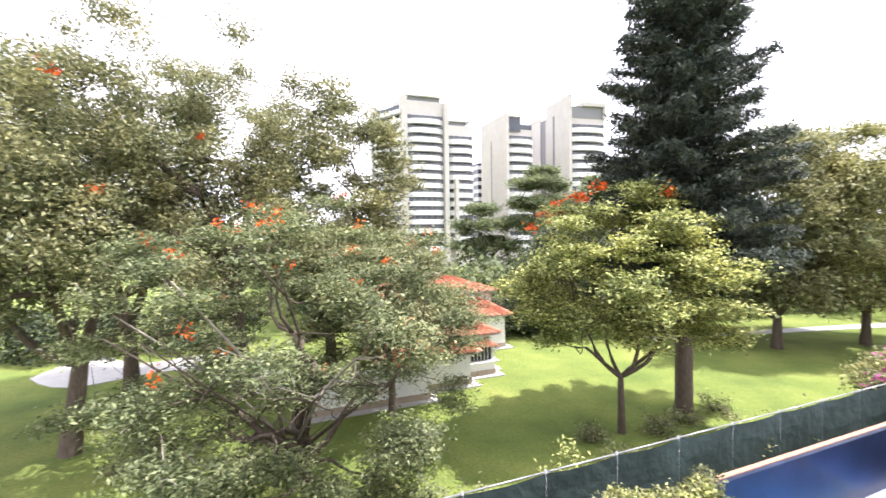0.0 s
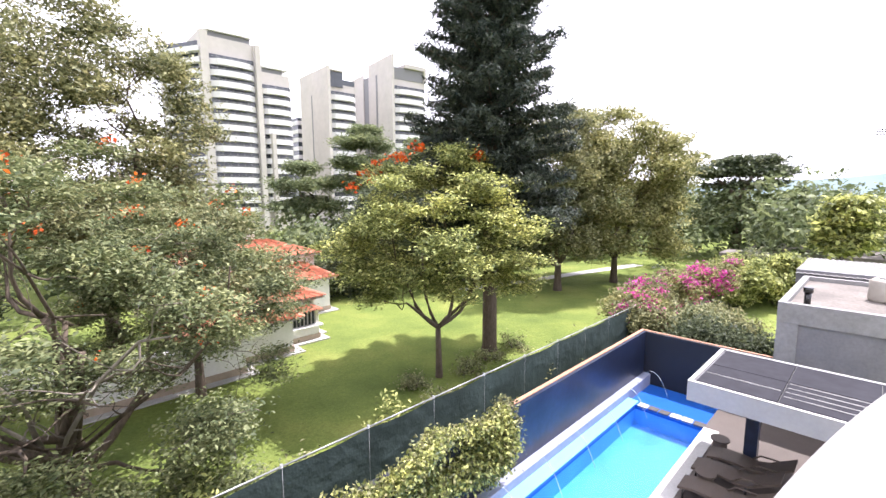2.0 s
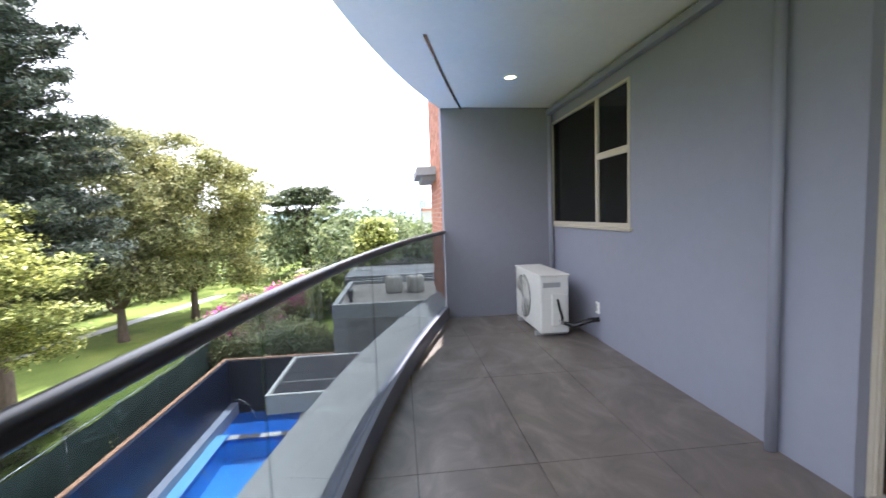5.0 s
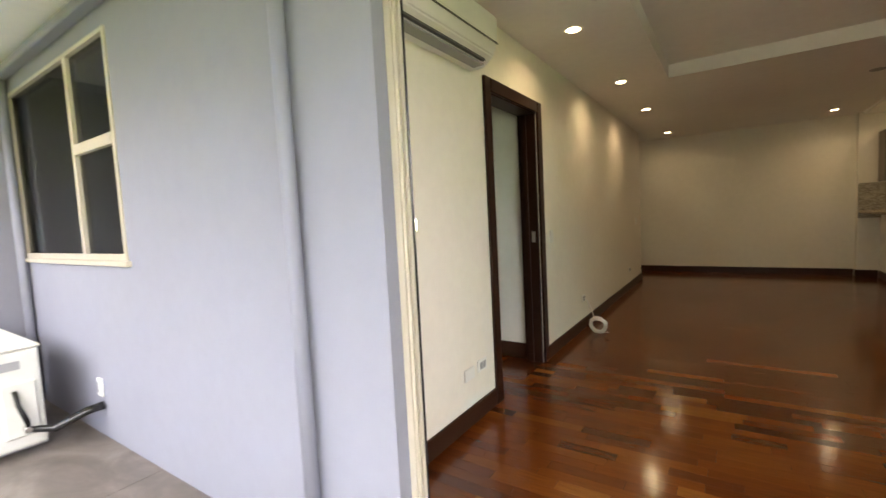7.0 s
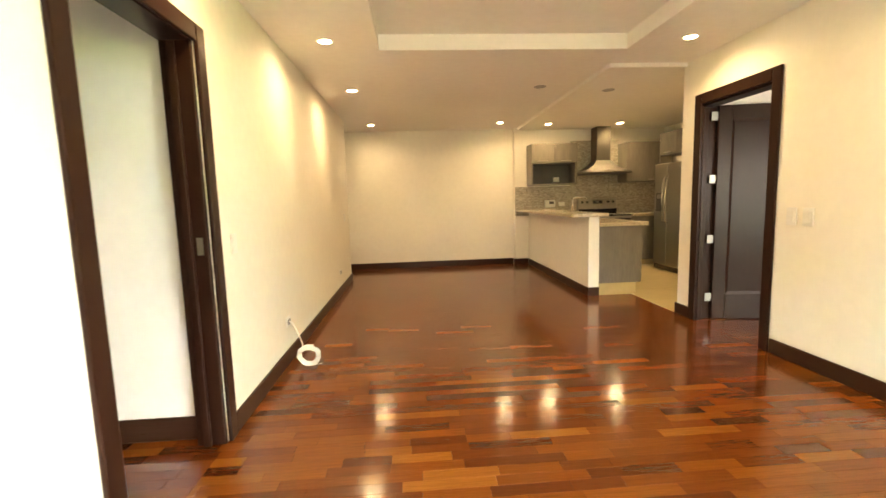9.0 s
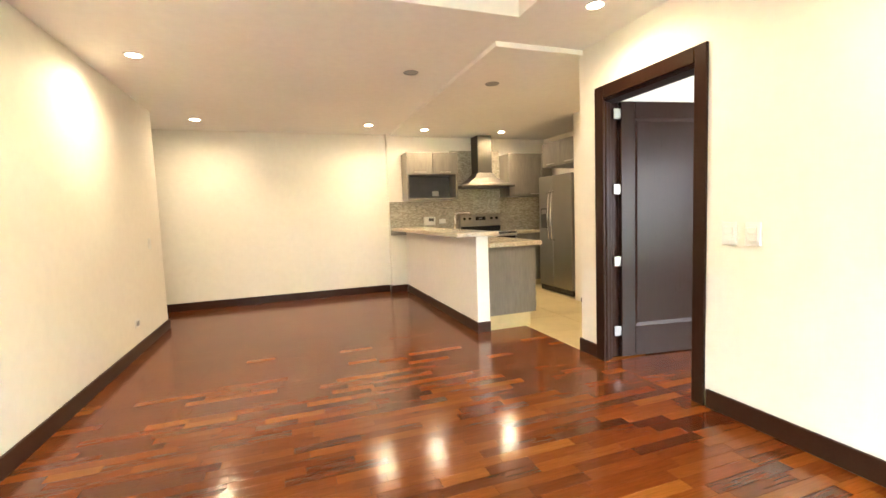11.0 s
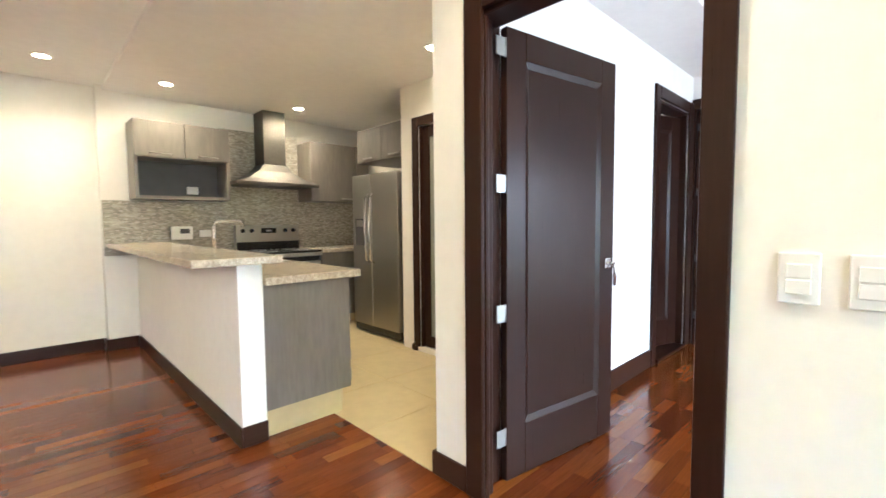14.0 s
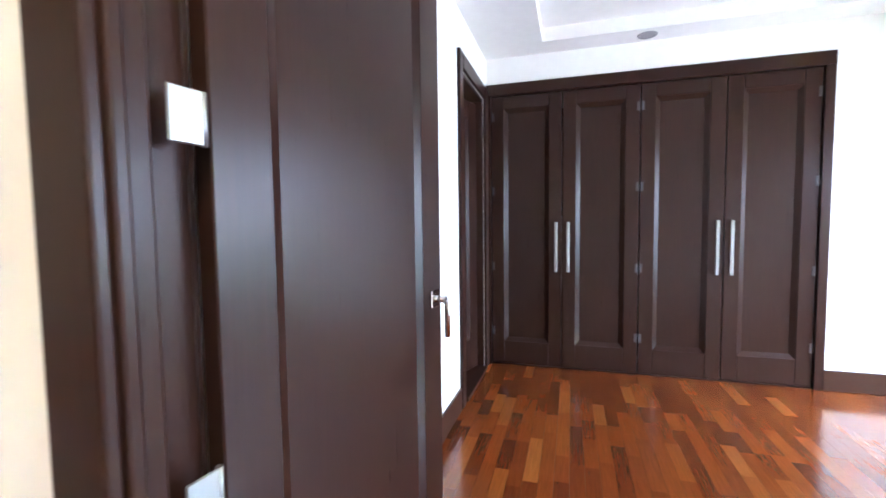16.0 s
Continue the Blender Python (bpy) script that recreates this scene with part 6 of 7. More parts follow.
def panel_leaf(root, w, h, t=0.042, stile=0.125, top=0.13, bottom=0.25, mat=M_WOOD, y0=0.0):
    """A door leaf along local x from the hinge, with one sunk panel and its moulding."""
    part("stile", boxes((0, y0, 0, stile, y0 + t, h), bevel=0.003), mat, root)
    part("stile", boxes((w - stile, y0, 0, w, y0 + t, h), bevel=0.003), mat, root)
    part("top_rail", boxes((stile + 0.0005, y0, h - top, w - stile - 0.0005, y0 + t, h), bevel=0.002), mat, root)
    part("bottom_rail", boxes((stile + 0.0005, y0, 0, w - stile - 0.0005, y0 + t, bottom), bevel=0.002), mat, root)
    part("panel", boxes((stile, y0 + 0.012, bottom, w - stile, y0 + t - 0.012, h - top)), mat, root)
    m = 0.032
    x0, x1, z0, z1 = stile - 0.001, w - stile + 0.001, bottom - 0.001, h - top + 0.001
    for face, sunk in ((y0 + 0.0015, y0 + 0.0135), (y0 + t - 0.0015, y0 + t - 0.0135)):
        part("moulding", wedge([(x0, face, z0), (x0 + m, sunk, z0 + m), (x0, sunk, z0)], [(x0, face, z1), (x0 + m, sunk, z1 - m), (x0, sunk, z1)]), mat, root)
        part("moulding", wedge([(x1, face, z0), (x1 - m, sunk, z0 + m), (x1, sunk, z0)], [(x1, face, z1), (x1 - m, sunk, z1 - m), (x1, sunk, z1)]), mat, root)
        part("moulding", wedge([(x0, face, z0), (x0 + m, sunk, z0 + m), (x0, sunk, z0)], [(x1, face, z0), (x1 - m, sunk, z0 + m), (x1, sunk, z0)]), mat, root)
        part("moulding", wedge([(x0, face, z1), (x0 + m, sunk, z1 - m), (x0, sunk, z1)], [(x1, face, z1), (x1 - m, sunk, z1 - m), (x1, sunk, z1)]), mat, root)


def lever(root, x, z, y, side, flip=1):
    h = part("handle", tube(bmesh.new(), [(x, y, z), (x, y + side * 0.045, z)], 0.011, 10), M_CHROME, root, "chrome lever handle")
    part("rose", boxes((x - 0.028, y, z - 0.028, x + 0.028, y + side * 0.009, z + 0.028), bevel=0.003), M_CHROME, h)
    part("lever", tube(bmesh.new(), [(x, y + side * 0.045, z), (x, y + side * 0.05, z - 0.03), (x - 0.004 * flip, y + side * 0.05, z - 0.12)], [0.011, 0.010, 0.008], 10), M_CHROME, h)


leaf = thing("bedroom_door", "dark stained panelled bedroom door standing open", "door", (4.205, 4.965, 0.008), turn=-8.6)
panel_leaf(leaf, 0.83, 2.085, y0=-0.021)
lever(leaf, 0.775, 0.985, -0.021, -1)
lever(leaf, 0.775, 0.985, 0.021, 1)
for z in (0.225, 0.805, 1.39, 1.985):
    hg = part("hinge", boxes((-0.074, -0.034, z - 0.041, -0.020, -0.028, z + 0.041), bevel=0.002), M_HINGE, leaf, "satin metal hinge")
    part("knuckle", tube(bmesh.new(), [(-0.016, -0.028, z - 0.041), (-0.016, -0.028, z + 0.041)], 0.006, 8), M_HINGE, hg)

# bathroom doorway and its open leaf
casing("doorway_frame", "dark stained frame of the bathroom doorway", [
    ("architrave", (6.355, 5.078, 0, 6.45, 5.0995, 2.34)), ("architrave", (7.20, 5.078, 0, 7.33, 5.0995, 2.34)), ("architrave", (6.451, 5.078, 2.24, 7.199, 5.0995, 2.34)),
    ("jamb", (6.451, 5.10, 0, 6.48, 5.238, 2.24)), ("jamb", (7.17, 5.10, 0, 7.199, 5.238, 2.24)), ("head", (6.481, 5.10, 2.21, 7.169, 5.238, 2.239)), ("threshold", (6.481, 5.07, 0.001, 7.169, 5.238, 0.03))])
bleaf = thing("bathroom_door", "dark stained bathroom door standing ajar", "door", (7.165, 5.17, 0.035), turn=163)
panel_leaf(bleaf, 0.675, 2.16, y0=-0.021)
lever(bleaf, 0.62, 1.0, 0.021, 1)
lever(bleaf, 0.62, 1.0, -0.021, -1)
part("latch_plate", boxes((0.6752, -0.012, 0.92, 0.677, 0.012, 1.08)), M_HINGE, bleaf, "satin metal latch plate")

# pantry door: dark frame with frosted glass
pd = thing("pantry_door", "dark wooden framed door with frosted glass beside the refrigerator", "door", (5.30, 0.04, 0.05))
for nm, r in (("architrave", (-0.022, 5.78, 0, -0.001, 5.862, 2.15)), ("architrave", (-0.022, 6.758, 0, -0.001, 6.84, 2.15)), ("architrave", (-0.022, 5.863, 2.068, -0.001, 6.757, 2.15)),
              ("jamb", (0.0, 5.861, 0, 0.11, 5.885, 2.068)), ("jamb", (0.0, 6.735, 0, 0.11, 6.759, 2.068)), ("stile", (0.03, 5.886, 0, 0.07, 5.96, 2.068)), ("stile", (0.03, 6.66, 0, 0.07, 6.734, 2.068)), ("rail", (0.03, 5.961, 0, 0.07, 6.659, 0.11)), ("rail", (0.03, 5.961, 1.96, 0.07, 6.659, 2.068))):
    part(nm, boxes(r, bevel=0.004), M_WOOD, pd)
part("pane", boxes((0.045, 5.962, 0.111, 0.055, 6.658, 1.959)), M_FROST, pd, "frosted glass pane")

# ---- bedroom wardrobe ----
wd = thing("wardrobe", "built-in dark stained wardrobe with four panelled doors", "wardrobe", (7.34, 0, 0))
part("side", boxes((-0.02, 5.06, 0, 0.6, 5.097, 2.384)), M_WOOD, wd)
part("side", boxes((-0.02, 2.662, 0, 0.6, 2.72, 2.384)), M_WOOD, wd)
part("cornice", boxes((-0.03, 2.662, 2.29, 0.02, 5.097, 2.384), bevel=0.006), M_WOOD_H, wd)
part("plinth", boxes((-0.006, 2.722, 0.001, 0.02, 5.058, 0.012)), M_WOOD_H, wd)
part("back", boxes((0.55, 2.722, 0.012, 0.58, 5.058, 2.289)), M_WOOD, wd)
DW = (5.058 - 2.722) / 4
for k in range(4):
    d = part("door", boxes((0.028, 5.058 - k * DW - DW + 0.003, 0.014, 0.034, 5.058 - k * DW - 0.003, 2.286)), M_WOOD, wd)
    ya, yb = 5.058 - k * DW - 0.003, 5.058 - (k + 1) * DW + 0.003
    st = 0.105
    for r in ((0.0, yb, 0.014, 0.0275, yb + st, 2.286), (0.0, ya - st, 0.014, 0.0275, ya, 2.286)):
        part("stile", boxes(r, bevel=0.003), M_WOOD, d)
    for r in ((0.0005, yb + st, 0.014, 0.0275, ya - st, 0.21), (0.0005, yb + st, 2.18, 0.0275, ya - st, 2.286)):
        part("rail", boxes(r, bevel=0.003), M_WOOD, d)
    y0, y1, z0, z1, m, f, b = yb + st - 0.001, ya - st + 0.001, 0.209, 2.181, 0.034, 0.004, 0.0272
    lo = [[(f, y0, z0), (b, y0 + m, z0 + m), (b, y0, z0)], [(f, y1, z0), (b, y1 - m, z0 + m), (b, y1, z0)]]
    hi = [[(f, y0, z1), (b, y0 + m, z1 - m), (b, y0, z1)], [(f, y1, z1), (b, y1 - m, z1 - m), (b, y1, z1)]]
    for e0, e1 in ((lo[0], hi[0]), (lo[1], hi[1]), (lo[0], lo[1]), (hi[0], hi[1])):
        part("moulding", wedge(e0, e1), M_WOOD, d)
    hy = (yb + 0.045) if k % 2 == 0 else (ya - 0.045)
    hd = part("handle", boxes((-0.030, hy - 0.012, 0.82, -0.020, hy + 0.012, 1.23), bevel=0.003), M_HINGE, d, "long satin steel bar handle")
    for z in (0.86, 1.19):
        part("standoff", tube(bmesh.new(), [(-0.021, hy, z), (-0.0005, hy, z)], 0.006, 8), M_HINGE, hd)
    hy = (ya - 0.012) if k % 2 == 0 else (yb + 0.012)
    for z in (0.30, 0.86, 1.50, 2.12):
        part("hinge", boxes((-0.004, hy - 0.011, z - 0.035, -0.0005, hy + 0.011, z + 0.035)), M_CAB_DARK, d)


# ---- recessed lamps ----
def downlight(x, y, z, lit, label):
    root = thing("recessed_lamp", label, "ceiling lamp", (x, y, z), "recessed ceiling lamps")
    bm = bmesh.new()
    n = 22
    rr = [[bm.verts.new((math.cos(k * math.tau / n) * r, math.sin(k * math.tau / n) * r, w)) for k in range(n)] for r, w in ((0.048, 0.004), (0.05, -0.006), (0.066, -0.006), (0.070, -0.0005))]
    for q, w in zip(rr, rr[1:]):
        for k in range(n):
            bm.faces.new((q[k], q[(k + 1) % n], w[(k + 1) % n], w[k])).smooth = True
    part("ring", bm, M_PLASTIC if lit else M_PLASTIC_GREY, root)
    part("bulb", tube(bmesh.new(), [(0, 0, -0.004), (0, 0, -0.001)], 0.047, 20), M_LAMP if lit else M_PLASTIC_GREY, root)


for lx, ly, lz in LIVING_LAMPS:
    downlight(lx, ly, lz, True, "lit round recessed ceiling lamp")
downlight(-1.82, -0.08, 2.56, True, "lit round recessed lamp in the balcony ceiling")
# unseen fixture, added to go with the extra bathroom lamp
downlight(6.95, 5.95, 2.56, True, "added recessed lamp that brightens the bathroom")
downlight(2.79, 6.05, 2.56, False, "unlit grey recessed ceiling lamp")
downlight(3.63, 6.08, 2.52, False, "unlit grey recessed ceiling lamp")
downlight(7.22, 3.87, 2.60, False, "unlit grey recessed ceiling lamp")
downlight(4.95, 3.6, 2.60, False, "unlit grey recessed ceiling lamp")

# ---- kitchen ----
structure("half_wall", boxes((3.44, 6.165, 0, 3.575, 8.998, 1.01)), M_WHITE, "white half wall of the breakfast bar", "wall")
baseboard("baseboard_bar", (3.426, 6.151, 0, 3.438, 8.982, BH), (3.438, 6.151, 0, 3.577, 6.163, BH))
bar = thing("bar_top", "speckled granite breakfast bar top on the half wall", "counter top", (0, 0, 1.012))
part("slab", boxes((3.20, 6.08, 0, 3.66, 8.978, 0.042), bevel=0.006, seg=2), M_GRANITE, bar)
unit = thing("base_cabinet", "grey wood-grain kitchen base cabinet under the sink counter", "cabinet", (3.578, 6.18, 0))
part("end_panel", boxes((0, 0, 0.155, 0.56, 0.02, 0.882)), M_CABINET, unit)
part("body", boxes((0, 0.021, 0.155, 0.54, 2.1, 0.882)), M_CAB_DARK, unit)
part("plinth", boxes((0.0, 0.012, 0.001, 0.50, 2.1, 0.154)), M_TILE, unit)
for k in range(4):
    d = part("door", boxes((0.541, 0.024 + k * 0.52, 0.158, 0.56, 0.54 + k * 0.52, 0.878), bevel=0.002), M_CABINET, unit)
    part("handle", boxes((0.561, 0.10 + k * 0.52, 0.80, 0.585, 0.30 + k * 0.52, 0.815), bevel=0.002), M_STEEL, d)
for z in (0.20, 0.33):
    part("hinge_plate", boxes((0.541, 0.001, z, 0.566, 0.023, z + 0.07)), M_HINGE, unit)
ct = thing("kitchen_counter", "speckled granite counter top with a rough-hewn edge", "counter top", (0, 0, 0.884))
bm = boxes((3.577, 6.13, 0, 4.20, 8.30, 0.046), (3.577, 8.30, 0, 4.33, 8.978, 0.046), bevel=0.006, seg=2)
part("slab", bm, M_GRANITE, ct)
ct2 = thing("kitchen_counter", "speckled granite counter beside the range", "counter top", (0, 0, 0.884))
part("slab", boxes((5.13, 8.33, 0, 5.98, 8.978, 0.046), bevel=0.006, seg=2), M_GRANITE, ct2)
u2 = thing("base_cabinet", "grey wood-grain base cabinet beside the range", "cabinet", (5.14, 8.38, 0))
part("body", boxes((0, 0.02, 0.10, 0.84, 0.59, 0.882)), M_CAB_DARK, u2)
part("plinth", boxes((0, 0.06, 0.001, 0.84, 0.59, 0.099)), M_TILE, u2)
part("door", boxes((0.004, 0, 0.105, 0.52, 0.019, 0.878), bevel=0.002), M_CABINET, u2)
sp = structure("splashback", boxes((4.24, 8.980, 0.93, 5.16, 8.998, 2.30)), M_SPLASH, "speckled stone mosaic splashback", "splashback")
part("side_panel", boxes((3.182, 8.980, 0.93, 4.239, 8.998, 1.47)), M_SPLASH, sp)
part("side_panel", boxes((5.161, 8.980, 0.93, 6.078, 8.998, 1.50)), M_SPLASH, sp)

wc = thing("wall_cabinet", "grey wood-grain wall cabinet over an open dark niche", "cabinet", (3.40, 8.64, 1.48))
part("carcass", boxes((0, 0.001, 0, 0.03, 0.335, 0.74), (0.81, 0.001, 0, 0.84, 0.335, 0.74), (0.03, 0.001, 0, 0.81, 0.335, 0.03), (0.03, 0.001, 0.71, 0.81, 0.335, 0.74), (0.03, 0.001, 0.39, 0.81, 0.335, 0.41)), M_CABINET, wc)
part("niche_back", boxes((0.031, 0.31, 0.031, 0.809, 0.333, 0.389)), M_CAB_DARK, wc, "dark back of the open niche")
for k in range(2):
    d = part("door", boxes((0.003 + k * 0.419, -0.019, 0.40, 0.418 + k * 0.419, 0.0, 0.737), bevel=0.002), M_CABINET, wc)
    part("handle", tube(bmesh.new(), [(0.12 + k * 0.42, -0.02, 0.43), (0.13 + k * 0.42, -0.045, 0.43), (0.29 + k * 0.42, -0.045, 0.43), (0.30 + k * 0.42, -0.02, 0.43)], 0.006, 7), M_STEEL, d)
part("socket", boxes((0.50, 0.300, 0.07, 0.61, 0.309, 0.15), bevel=0.003), M_PLASTIC, wc, "white socket in the niche")
wc2 = thing("wall_cabinet", "grey wood-grain wall cabinet beside the hood", "cabinet", (5.16, 8.64, 1.50))
part("body", boxes((0, 0.001, 0, 0.62, 0.335, 0.72)), M_CABINET, wc2)
d = part("door", boxes((0.003, -0.019, 0.003, 0.617, 0.0, 0.717), bevel=0.002), M_CABINET, wc2)
part("handle", boxes((0.40, -0.04, 0.03, 0.56, -0.0195, 0.045), bevel=0.002), M_STEEL, d)
wc3 = thing("wall_cabinet", "grey wood-grain corner wall cabinet", "cabinet", (5.785, 8.60, 1.50))
part("body", boxes((0, 0.001, 0, 0.2, 0.37, 0.72)), M_CABINET, wc3)
wc4 = thing("wall_cabinet", "grey wood-grain cabinet above the refrigerator", "cabinet", (5.42, 7.064, 1.90))
part("body", boxes((0, 0, 0, 0.6, 0.92, 0.36)), M_CABINET, wc4)
for k in range(2):
    d = part("door", boxes((-0.02, 0.003 + k * 0.46, 0.003, -0.001, 0.457 + k * 0.46, 0.357), bevel=0.002), M_CABINET, wc4)
    part("handle", boxes((-0.04, 0.14 + k * 0.46, 0.03, -0.0205, 0.32 + k * 0.46, 0.045), bevel=0.002), M_STEEL, d)

# hood
M_HOOD = Mat("brushed dark steel", (0.105, 0.098, 0.082), 0.5, 1.0).vary(3, 0.1).vary(60, 0.12).m
hood = thing("range_hood", "brushed steel pyramid range hood with a square chimney", "hood", (4.76, 8.79, 1.66))
bm = bmesh.new()
lv = [(0.48, -0.22, 0.185, 0.0), (0.48, -0.22, 0.185, 0.035), (0.33, -0.165, 0.185, 0.085), (0.20, -0.12, 0.185, 0.165), (0.130, -0.09, 0.185, 0.25)]
rg = [[bm.verts.new(v) for v in ((-w, y0, z), (w, y0, z), (w, y1, z), (-w, y1, z))] for w, y0, y1, z in lv]
for q, w in zip(rg, rg[1:]):
    for k in range(4):
        bm.faces.new((q[k], q[(k + 1) % 4], w[(k + 1) % 4], w[k]))
bm.faces.new(rg[0])
bm.faces.new(rg[-1])
part("canopy", bm, M_HOOD, hood)
part("chimney", boxes((-0.127, -0.087, 0.251, 0.127, 0.185, 0.855), bevel=0.002), M_HOOD, hood)
part("filter", boxes((-0.40, -0.18, -0.006, 0.40, 0.15, -0.001)), M_CAB_DARK, hood)

# range
rgn = thing("cooking_range", "stainless steel electric range with a black glass top and back panel", "stove", (4.735, 8.64, 0))
part("body", boxes((-0.375, -0.28, 0.03, 0.375, 0.33, 0.90), bevel=0.004), M_BLACK, rgn)
part("cooktop", boxes((-0.385, -0.31, 0.901, 0.385, 0.25, 0.925), bevel=0.006), M_BLACK, rgn, "black glass cooktop")
part("oven_door", boxes((-0.37, -0.31, 0.25, 0.37, -0.281, 0.80), bevel=0.005), M_STEEL, rgn)
part("drawer", boxes((-0.37, -0.31, 0.05, 0.37, -0.281, 0.24), bevel=0.005), M_STEEL, rgn)
part("door_handle", tube(bmesh.new(), [(-0.33, -0.311, 0.77), (-0.33, -0.35, 0.77), (0.33, -0.35, 0.77), (0.33, -0.311, 0.77)], 0.011, 8), M_STEEL, rgn)
part("front_trim", boxes((-0.385, -0.322, 0.86, 0.385, -0.282, 0.899), bevel=0.004), M_STEEL, rgn)
bg = part("back_panel", boxes((-0.375, 0.252, 0.925, 0.375, 0.33, 1.215), bevel=0.008), M_STEEL, rgn, "steel control panel")
part("back_skirt", boxes((-0.37, 0.240, 0.926, 0.37, 0.2515, 1.02)), M_BLACK, rgn)
part("display", boxes((-0.09, 0.244, 1.12, 0.09, 0.2515, 1.18)), M_BLACK, bg, "black clock display")
part("digits", boxes((-0.03, 0.242, 1.14, 0.03, 0.2435, 1.16)), M_PLASTIC_GREY, bg, "pale display digits")
for x in (-0.30, -0.20, 0.20, 0.30):
    part("knob", tube(bmesh.new(), [(x, 0.2515, 1.15), (x, 0.225, 1.15)], [0.024, 0.020], 12), M_BLACK, bg)
for x, y, r in ((-0.19, -0.17, 0.10), (0.19, -0.17, 0.085), (-0.19, 0.08, 0.075), (0.19, 0.08, 0.10)):
    part("burner_ring", tube(bmesh.new(), [(x + math.cos(k * math.tau / 24) * r, y + math.sin(k * math.tau / 24) * r, 0.9255) for k in range(25)], 0.0015, 4, False), M_PLASTIC_GREY, rgn)

# refrigerator
fr = thing("refrigerator", "stainless steel side-by-side refrigerator with an ice dispenser", "refrigerator", (5.33, 7.57, 0))
part("body", boxes((0.06, -0.40, 0.02, 0.74, 0.42, 1.74), bevel=0.006), M_CAB_DARK, fr)
for ya, yb in ((-0.40, 0.056), (0.062, 0.42)):
    d = part("door", boxes((0, ya, 0.10, 0.055, yb, 1.755), bevel=0.010, seg=2), M_STEEL, fr)
    hy = 0.02 if ya < 0 else 0.10
    part("handle", tube(bmesh.new(), [(-0.001, hy, 1.54), (-0.045, hy, 1.50), (-0.06, hy, 1.16), (-0.045, hy, 0.84), (-0.001, hy, 0.80)], 0.013, 8), M_CHROME, d)
dp = part("dispenser", boxes((-0.006, 0.18, 0.98, 0.002, 0.36, 1.28), bevel=0.004), M_CAB_DARK, fr, "dark ice and water dispenser")
part("spout", boxes((-0.012, 0.21, 1.19, -0.0065, 0.33, 1.26)), M_STEEL, dp)
part("grille", boxes((0.02, -0.40, 0.02, 0.058, 0.42, 0.095)), M_BLACK, fr)

# faucet, telephone, sink
fc = thing("faucet", "tall square-bent chrome kitchen faucet", "faucet", (3.70, 7.42, 0.93))
part("spout", tube(bmesh.new(), [(0, 0, 0.0), (0, 0, 0.29), (0.015, 0, 0.315), (0.045, 0, 0.325), (0.19, 0, 0.325), (0.215, 0, 0.31), (0.22, 0, 0.275)], 0.014, 10), M_CHROME, fc)
part("base", tube(bmesh.new(), [(0, 0, 0.001), (0, 0, 0.05)], 0.026, 12), M_CHROME, fc)
part("lever", tube(bmesh.new(), [(0, 0.015, 0.09), (0, 0.075, 0.11)], 0.007, 8), M_CHROME, fc)
sk = thing("sink", "stainless steel sink set in the granite counter", "sink", (3.95, 7.42, 0.931))
part("rim", boxes((-0.19, -0.36, 0, 0.19, -0.33, 0.006), (-0.19, 0.33, 0, 0.19, 0.36, 0.006), (-0.19, -0.33, 0, -0.16, 0.33, 0.006), (0.16, -0.33, 0, 0.19, 0.33, 0.006)), M_STEEL, sk)
part("bowl", boxes((-0.16, -0.33, 0.0005, 0.16, 0.33, 0.002)), M_STEEL, sk)
ph = thing("intercom", "white wall intercom on the stone splashback", "intercom", (3.84, 8.979, 1.14))
part("case", boxes((-0.10, -0.035, -0.07, 0.10, -0.0005, 0.07), bevel=0.008, seg=2), M_PLASTIC, ph)
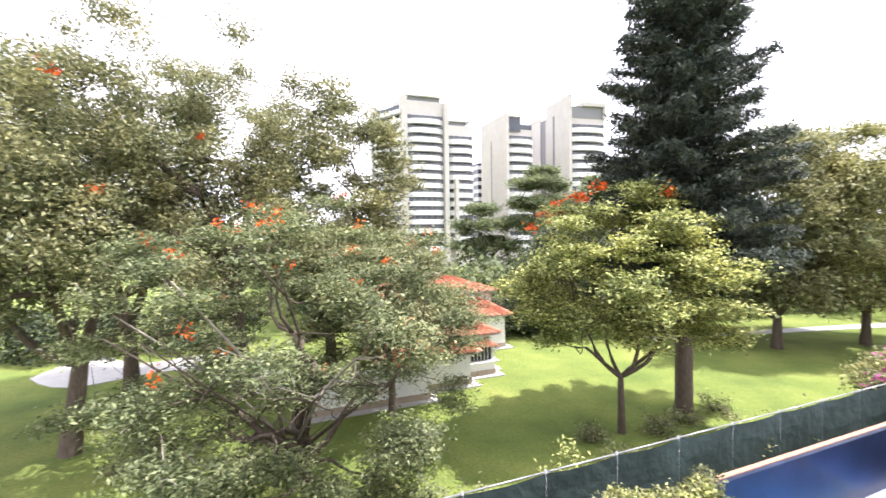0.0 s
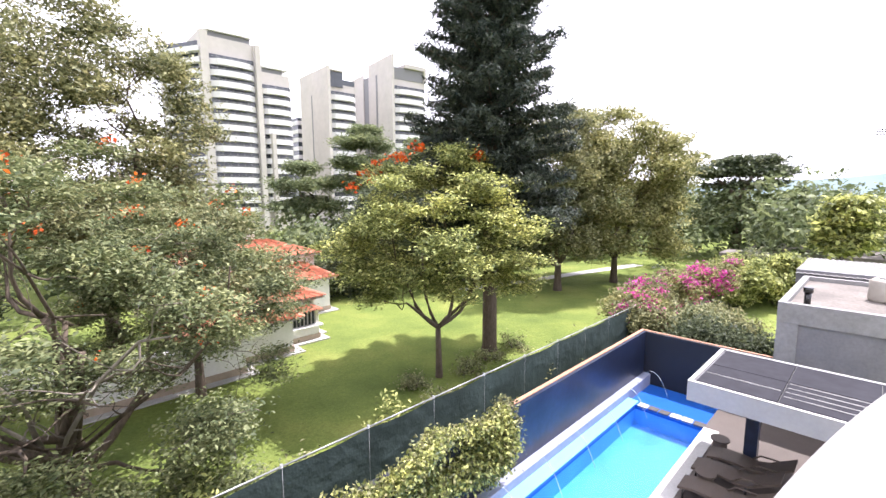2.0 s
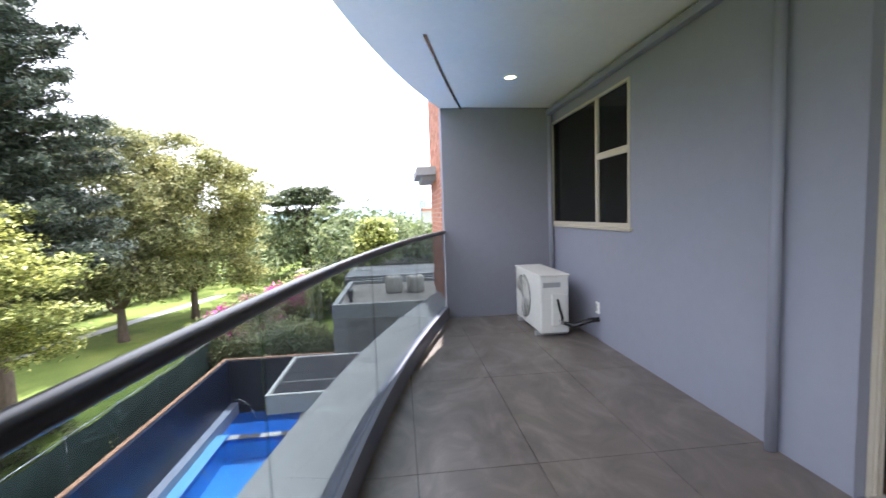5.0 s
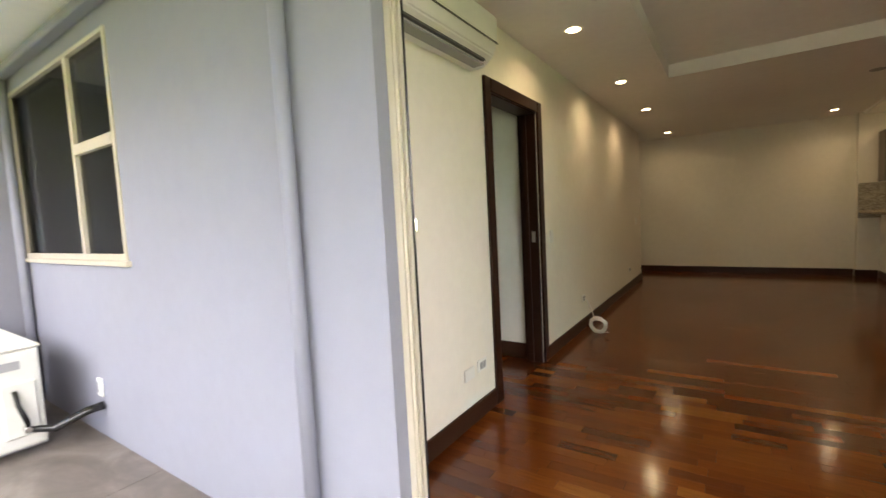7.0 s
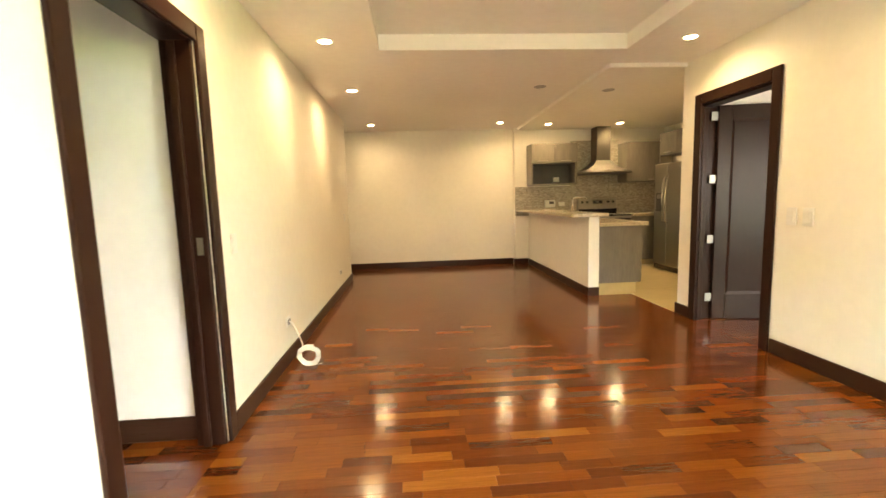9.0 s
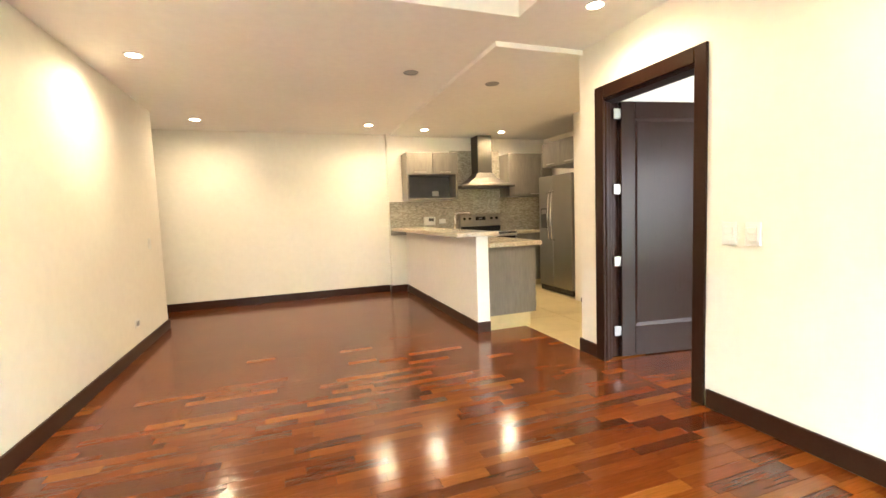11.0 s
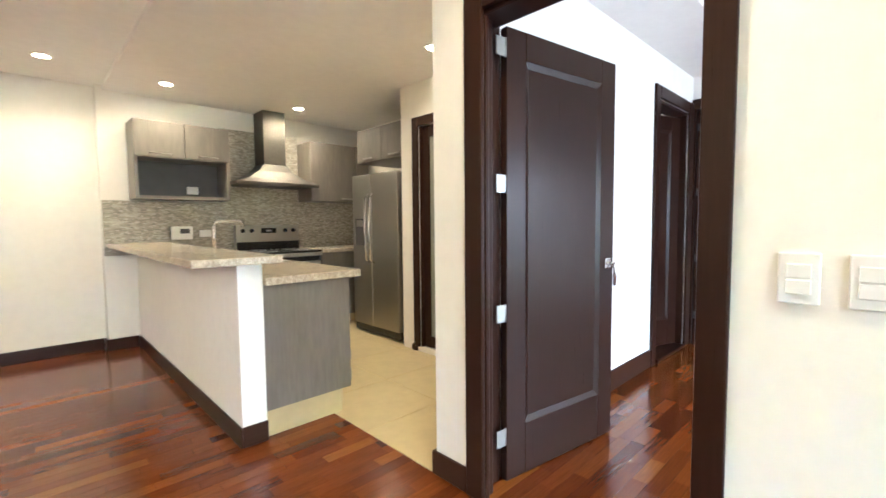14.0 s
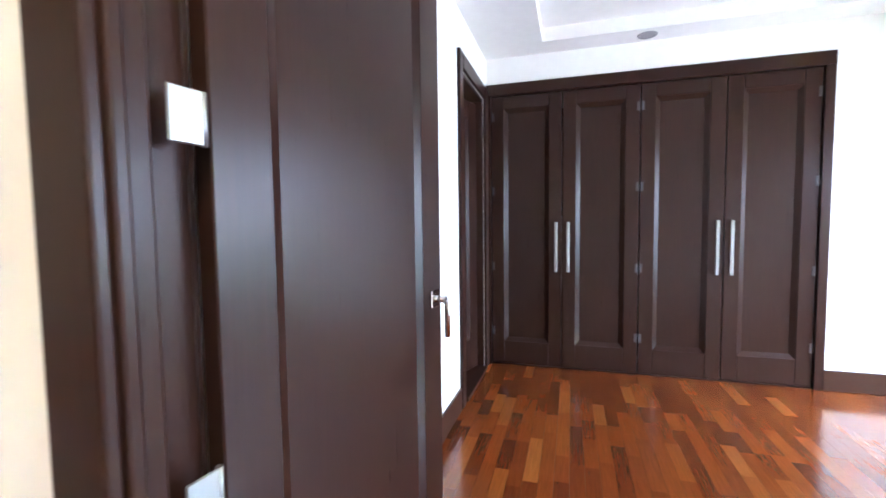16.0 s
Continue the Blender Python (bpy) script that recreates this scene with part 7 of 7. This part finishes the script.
part("screen", boxes((-0.02, -0.038, -0.005, 0.07, -0.0355, 0.045)), M_CAB_DARK, ph)
wall_plate("wall_socket", "white socket on the stone splashback", (4.07, 8.979, 1.13), 0, 0.115, 0.075, 0)

# ---- floors in pieces ----
# beige kitchen tiles
kf = bpy.data.objects["floor_kitchen"]
tm = finish("tile", boxes((0.0015, 0.0015, -0.010, 0.5985, 0.5985, 0.0), bevel=0.0015), M_TILE)
for i in range(4):
    for j in range(7):
        x0, y0 = 4.022 + i * 0.6, 5.24 + j * 0.6
        if x0 + 0.6 > 6.0:
            continue
        t = new("tile", tm)
        t.parent = kf
        t.location = (x0, y0, 0)

# parquet: staggered planks; those where the walk passes as pieces, the rest joined
fl = bpy.data.objects["floor"]
PW = 0.072
g = random.Random(12)
LENGTHS = (0.24, 0.30, 0.36, 0.43, 0.50)
plank_mesh = {}
for ln in LENGTHS:
    plank_mesh[ln] = finish("plank", boxes((0.0006, 0.0006, -0.011, ln - 0.0006, PW - 0.0006, 0.0)), M_PARQUET_P)
rest = bmesh.new()
made = 0


def lay(xa, xb, ya, yb, near=None):
    global made
    y = ya
    while y < yb - 0.001:
        x = xa - g.random() * 0.4
        w = min(PW, yb - y)
        while x < xb - 0.001:
            ln = g.choice(LENGTHS)
            a, b = max(x, xa), min(x + ln, xb)
            whole = a == x and b == x + ln and w == PW
            if whole and near and near[0] < x < near[1] and near[2] < y < near[3] and made < 300:
                p = new("plank", plank_mesh[ln])
                p.parent = fl
                p.location = (x, y, 0)
                made += 1
            elif b - a > 0.004:
                box(rest, a + 0.0006, y + 0.0006, -0.011, b - 0.0006, y + w - 0.0006, 0)
            x += ln
        y += PW


lay(0.2, 4.019, 0.875, 8.05, (0.6, 4.0, 3.6, 6.2))
lay(-1.5, 3.18, 8.05, 9.11)
lay(3.18, 3.44, 8.05, 8.985)
lay(4.021, 7.36, 0.875, 5.095)
lay(-3.2, 0.2, 0.875, 3.25)
tagged(part("planks", rest, M_PARQUET_S, fl), kind="stuff")
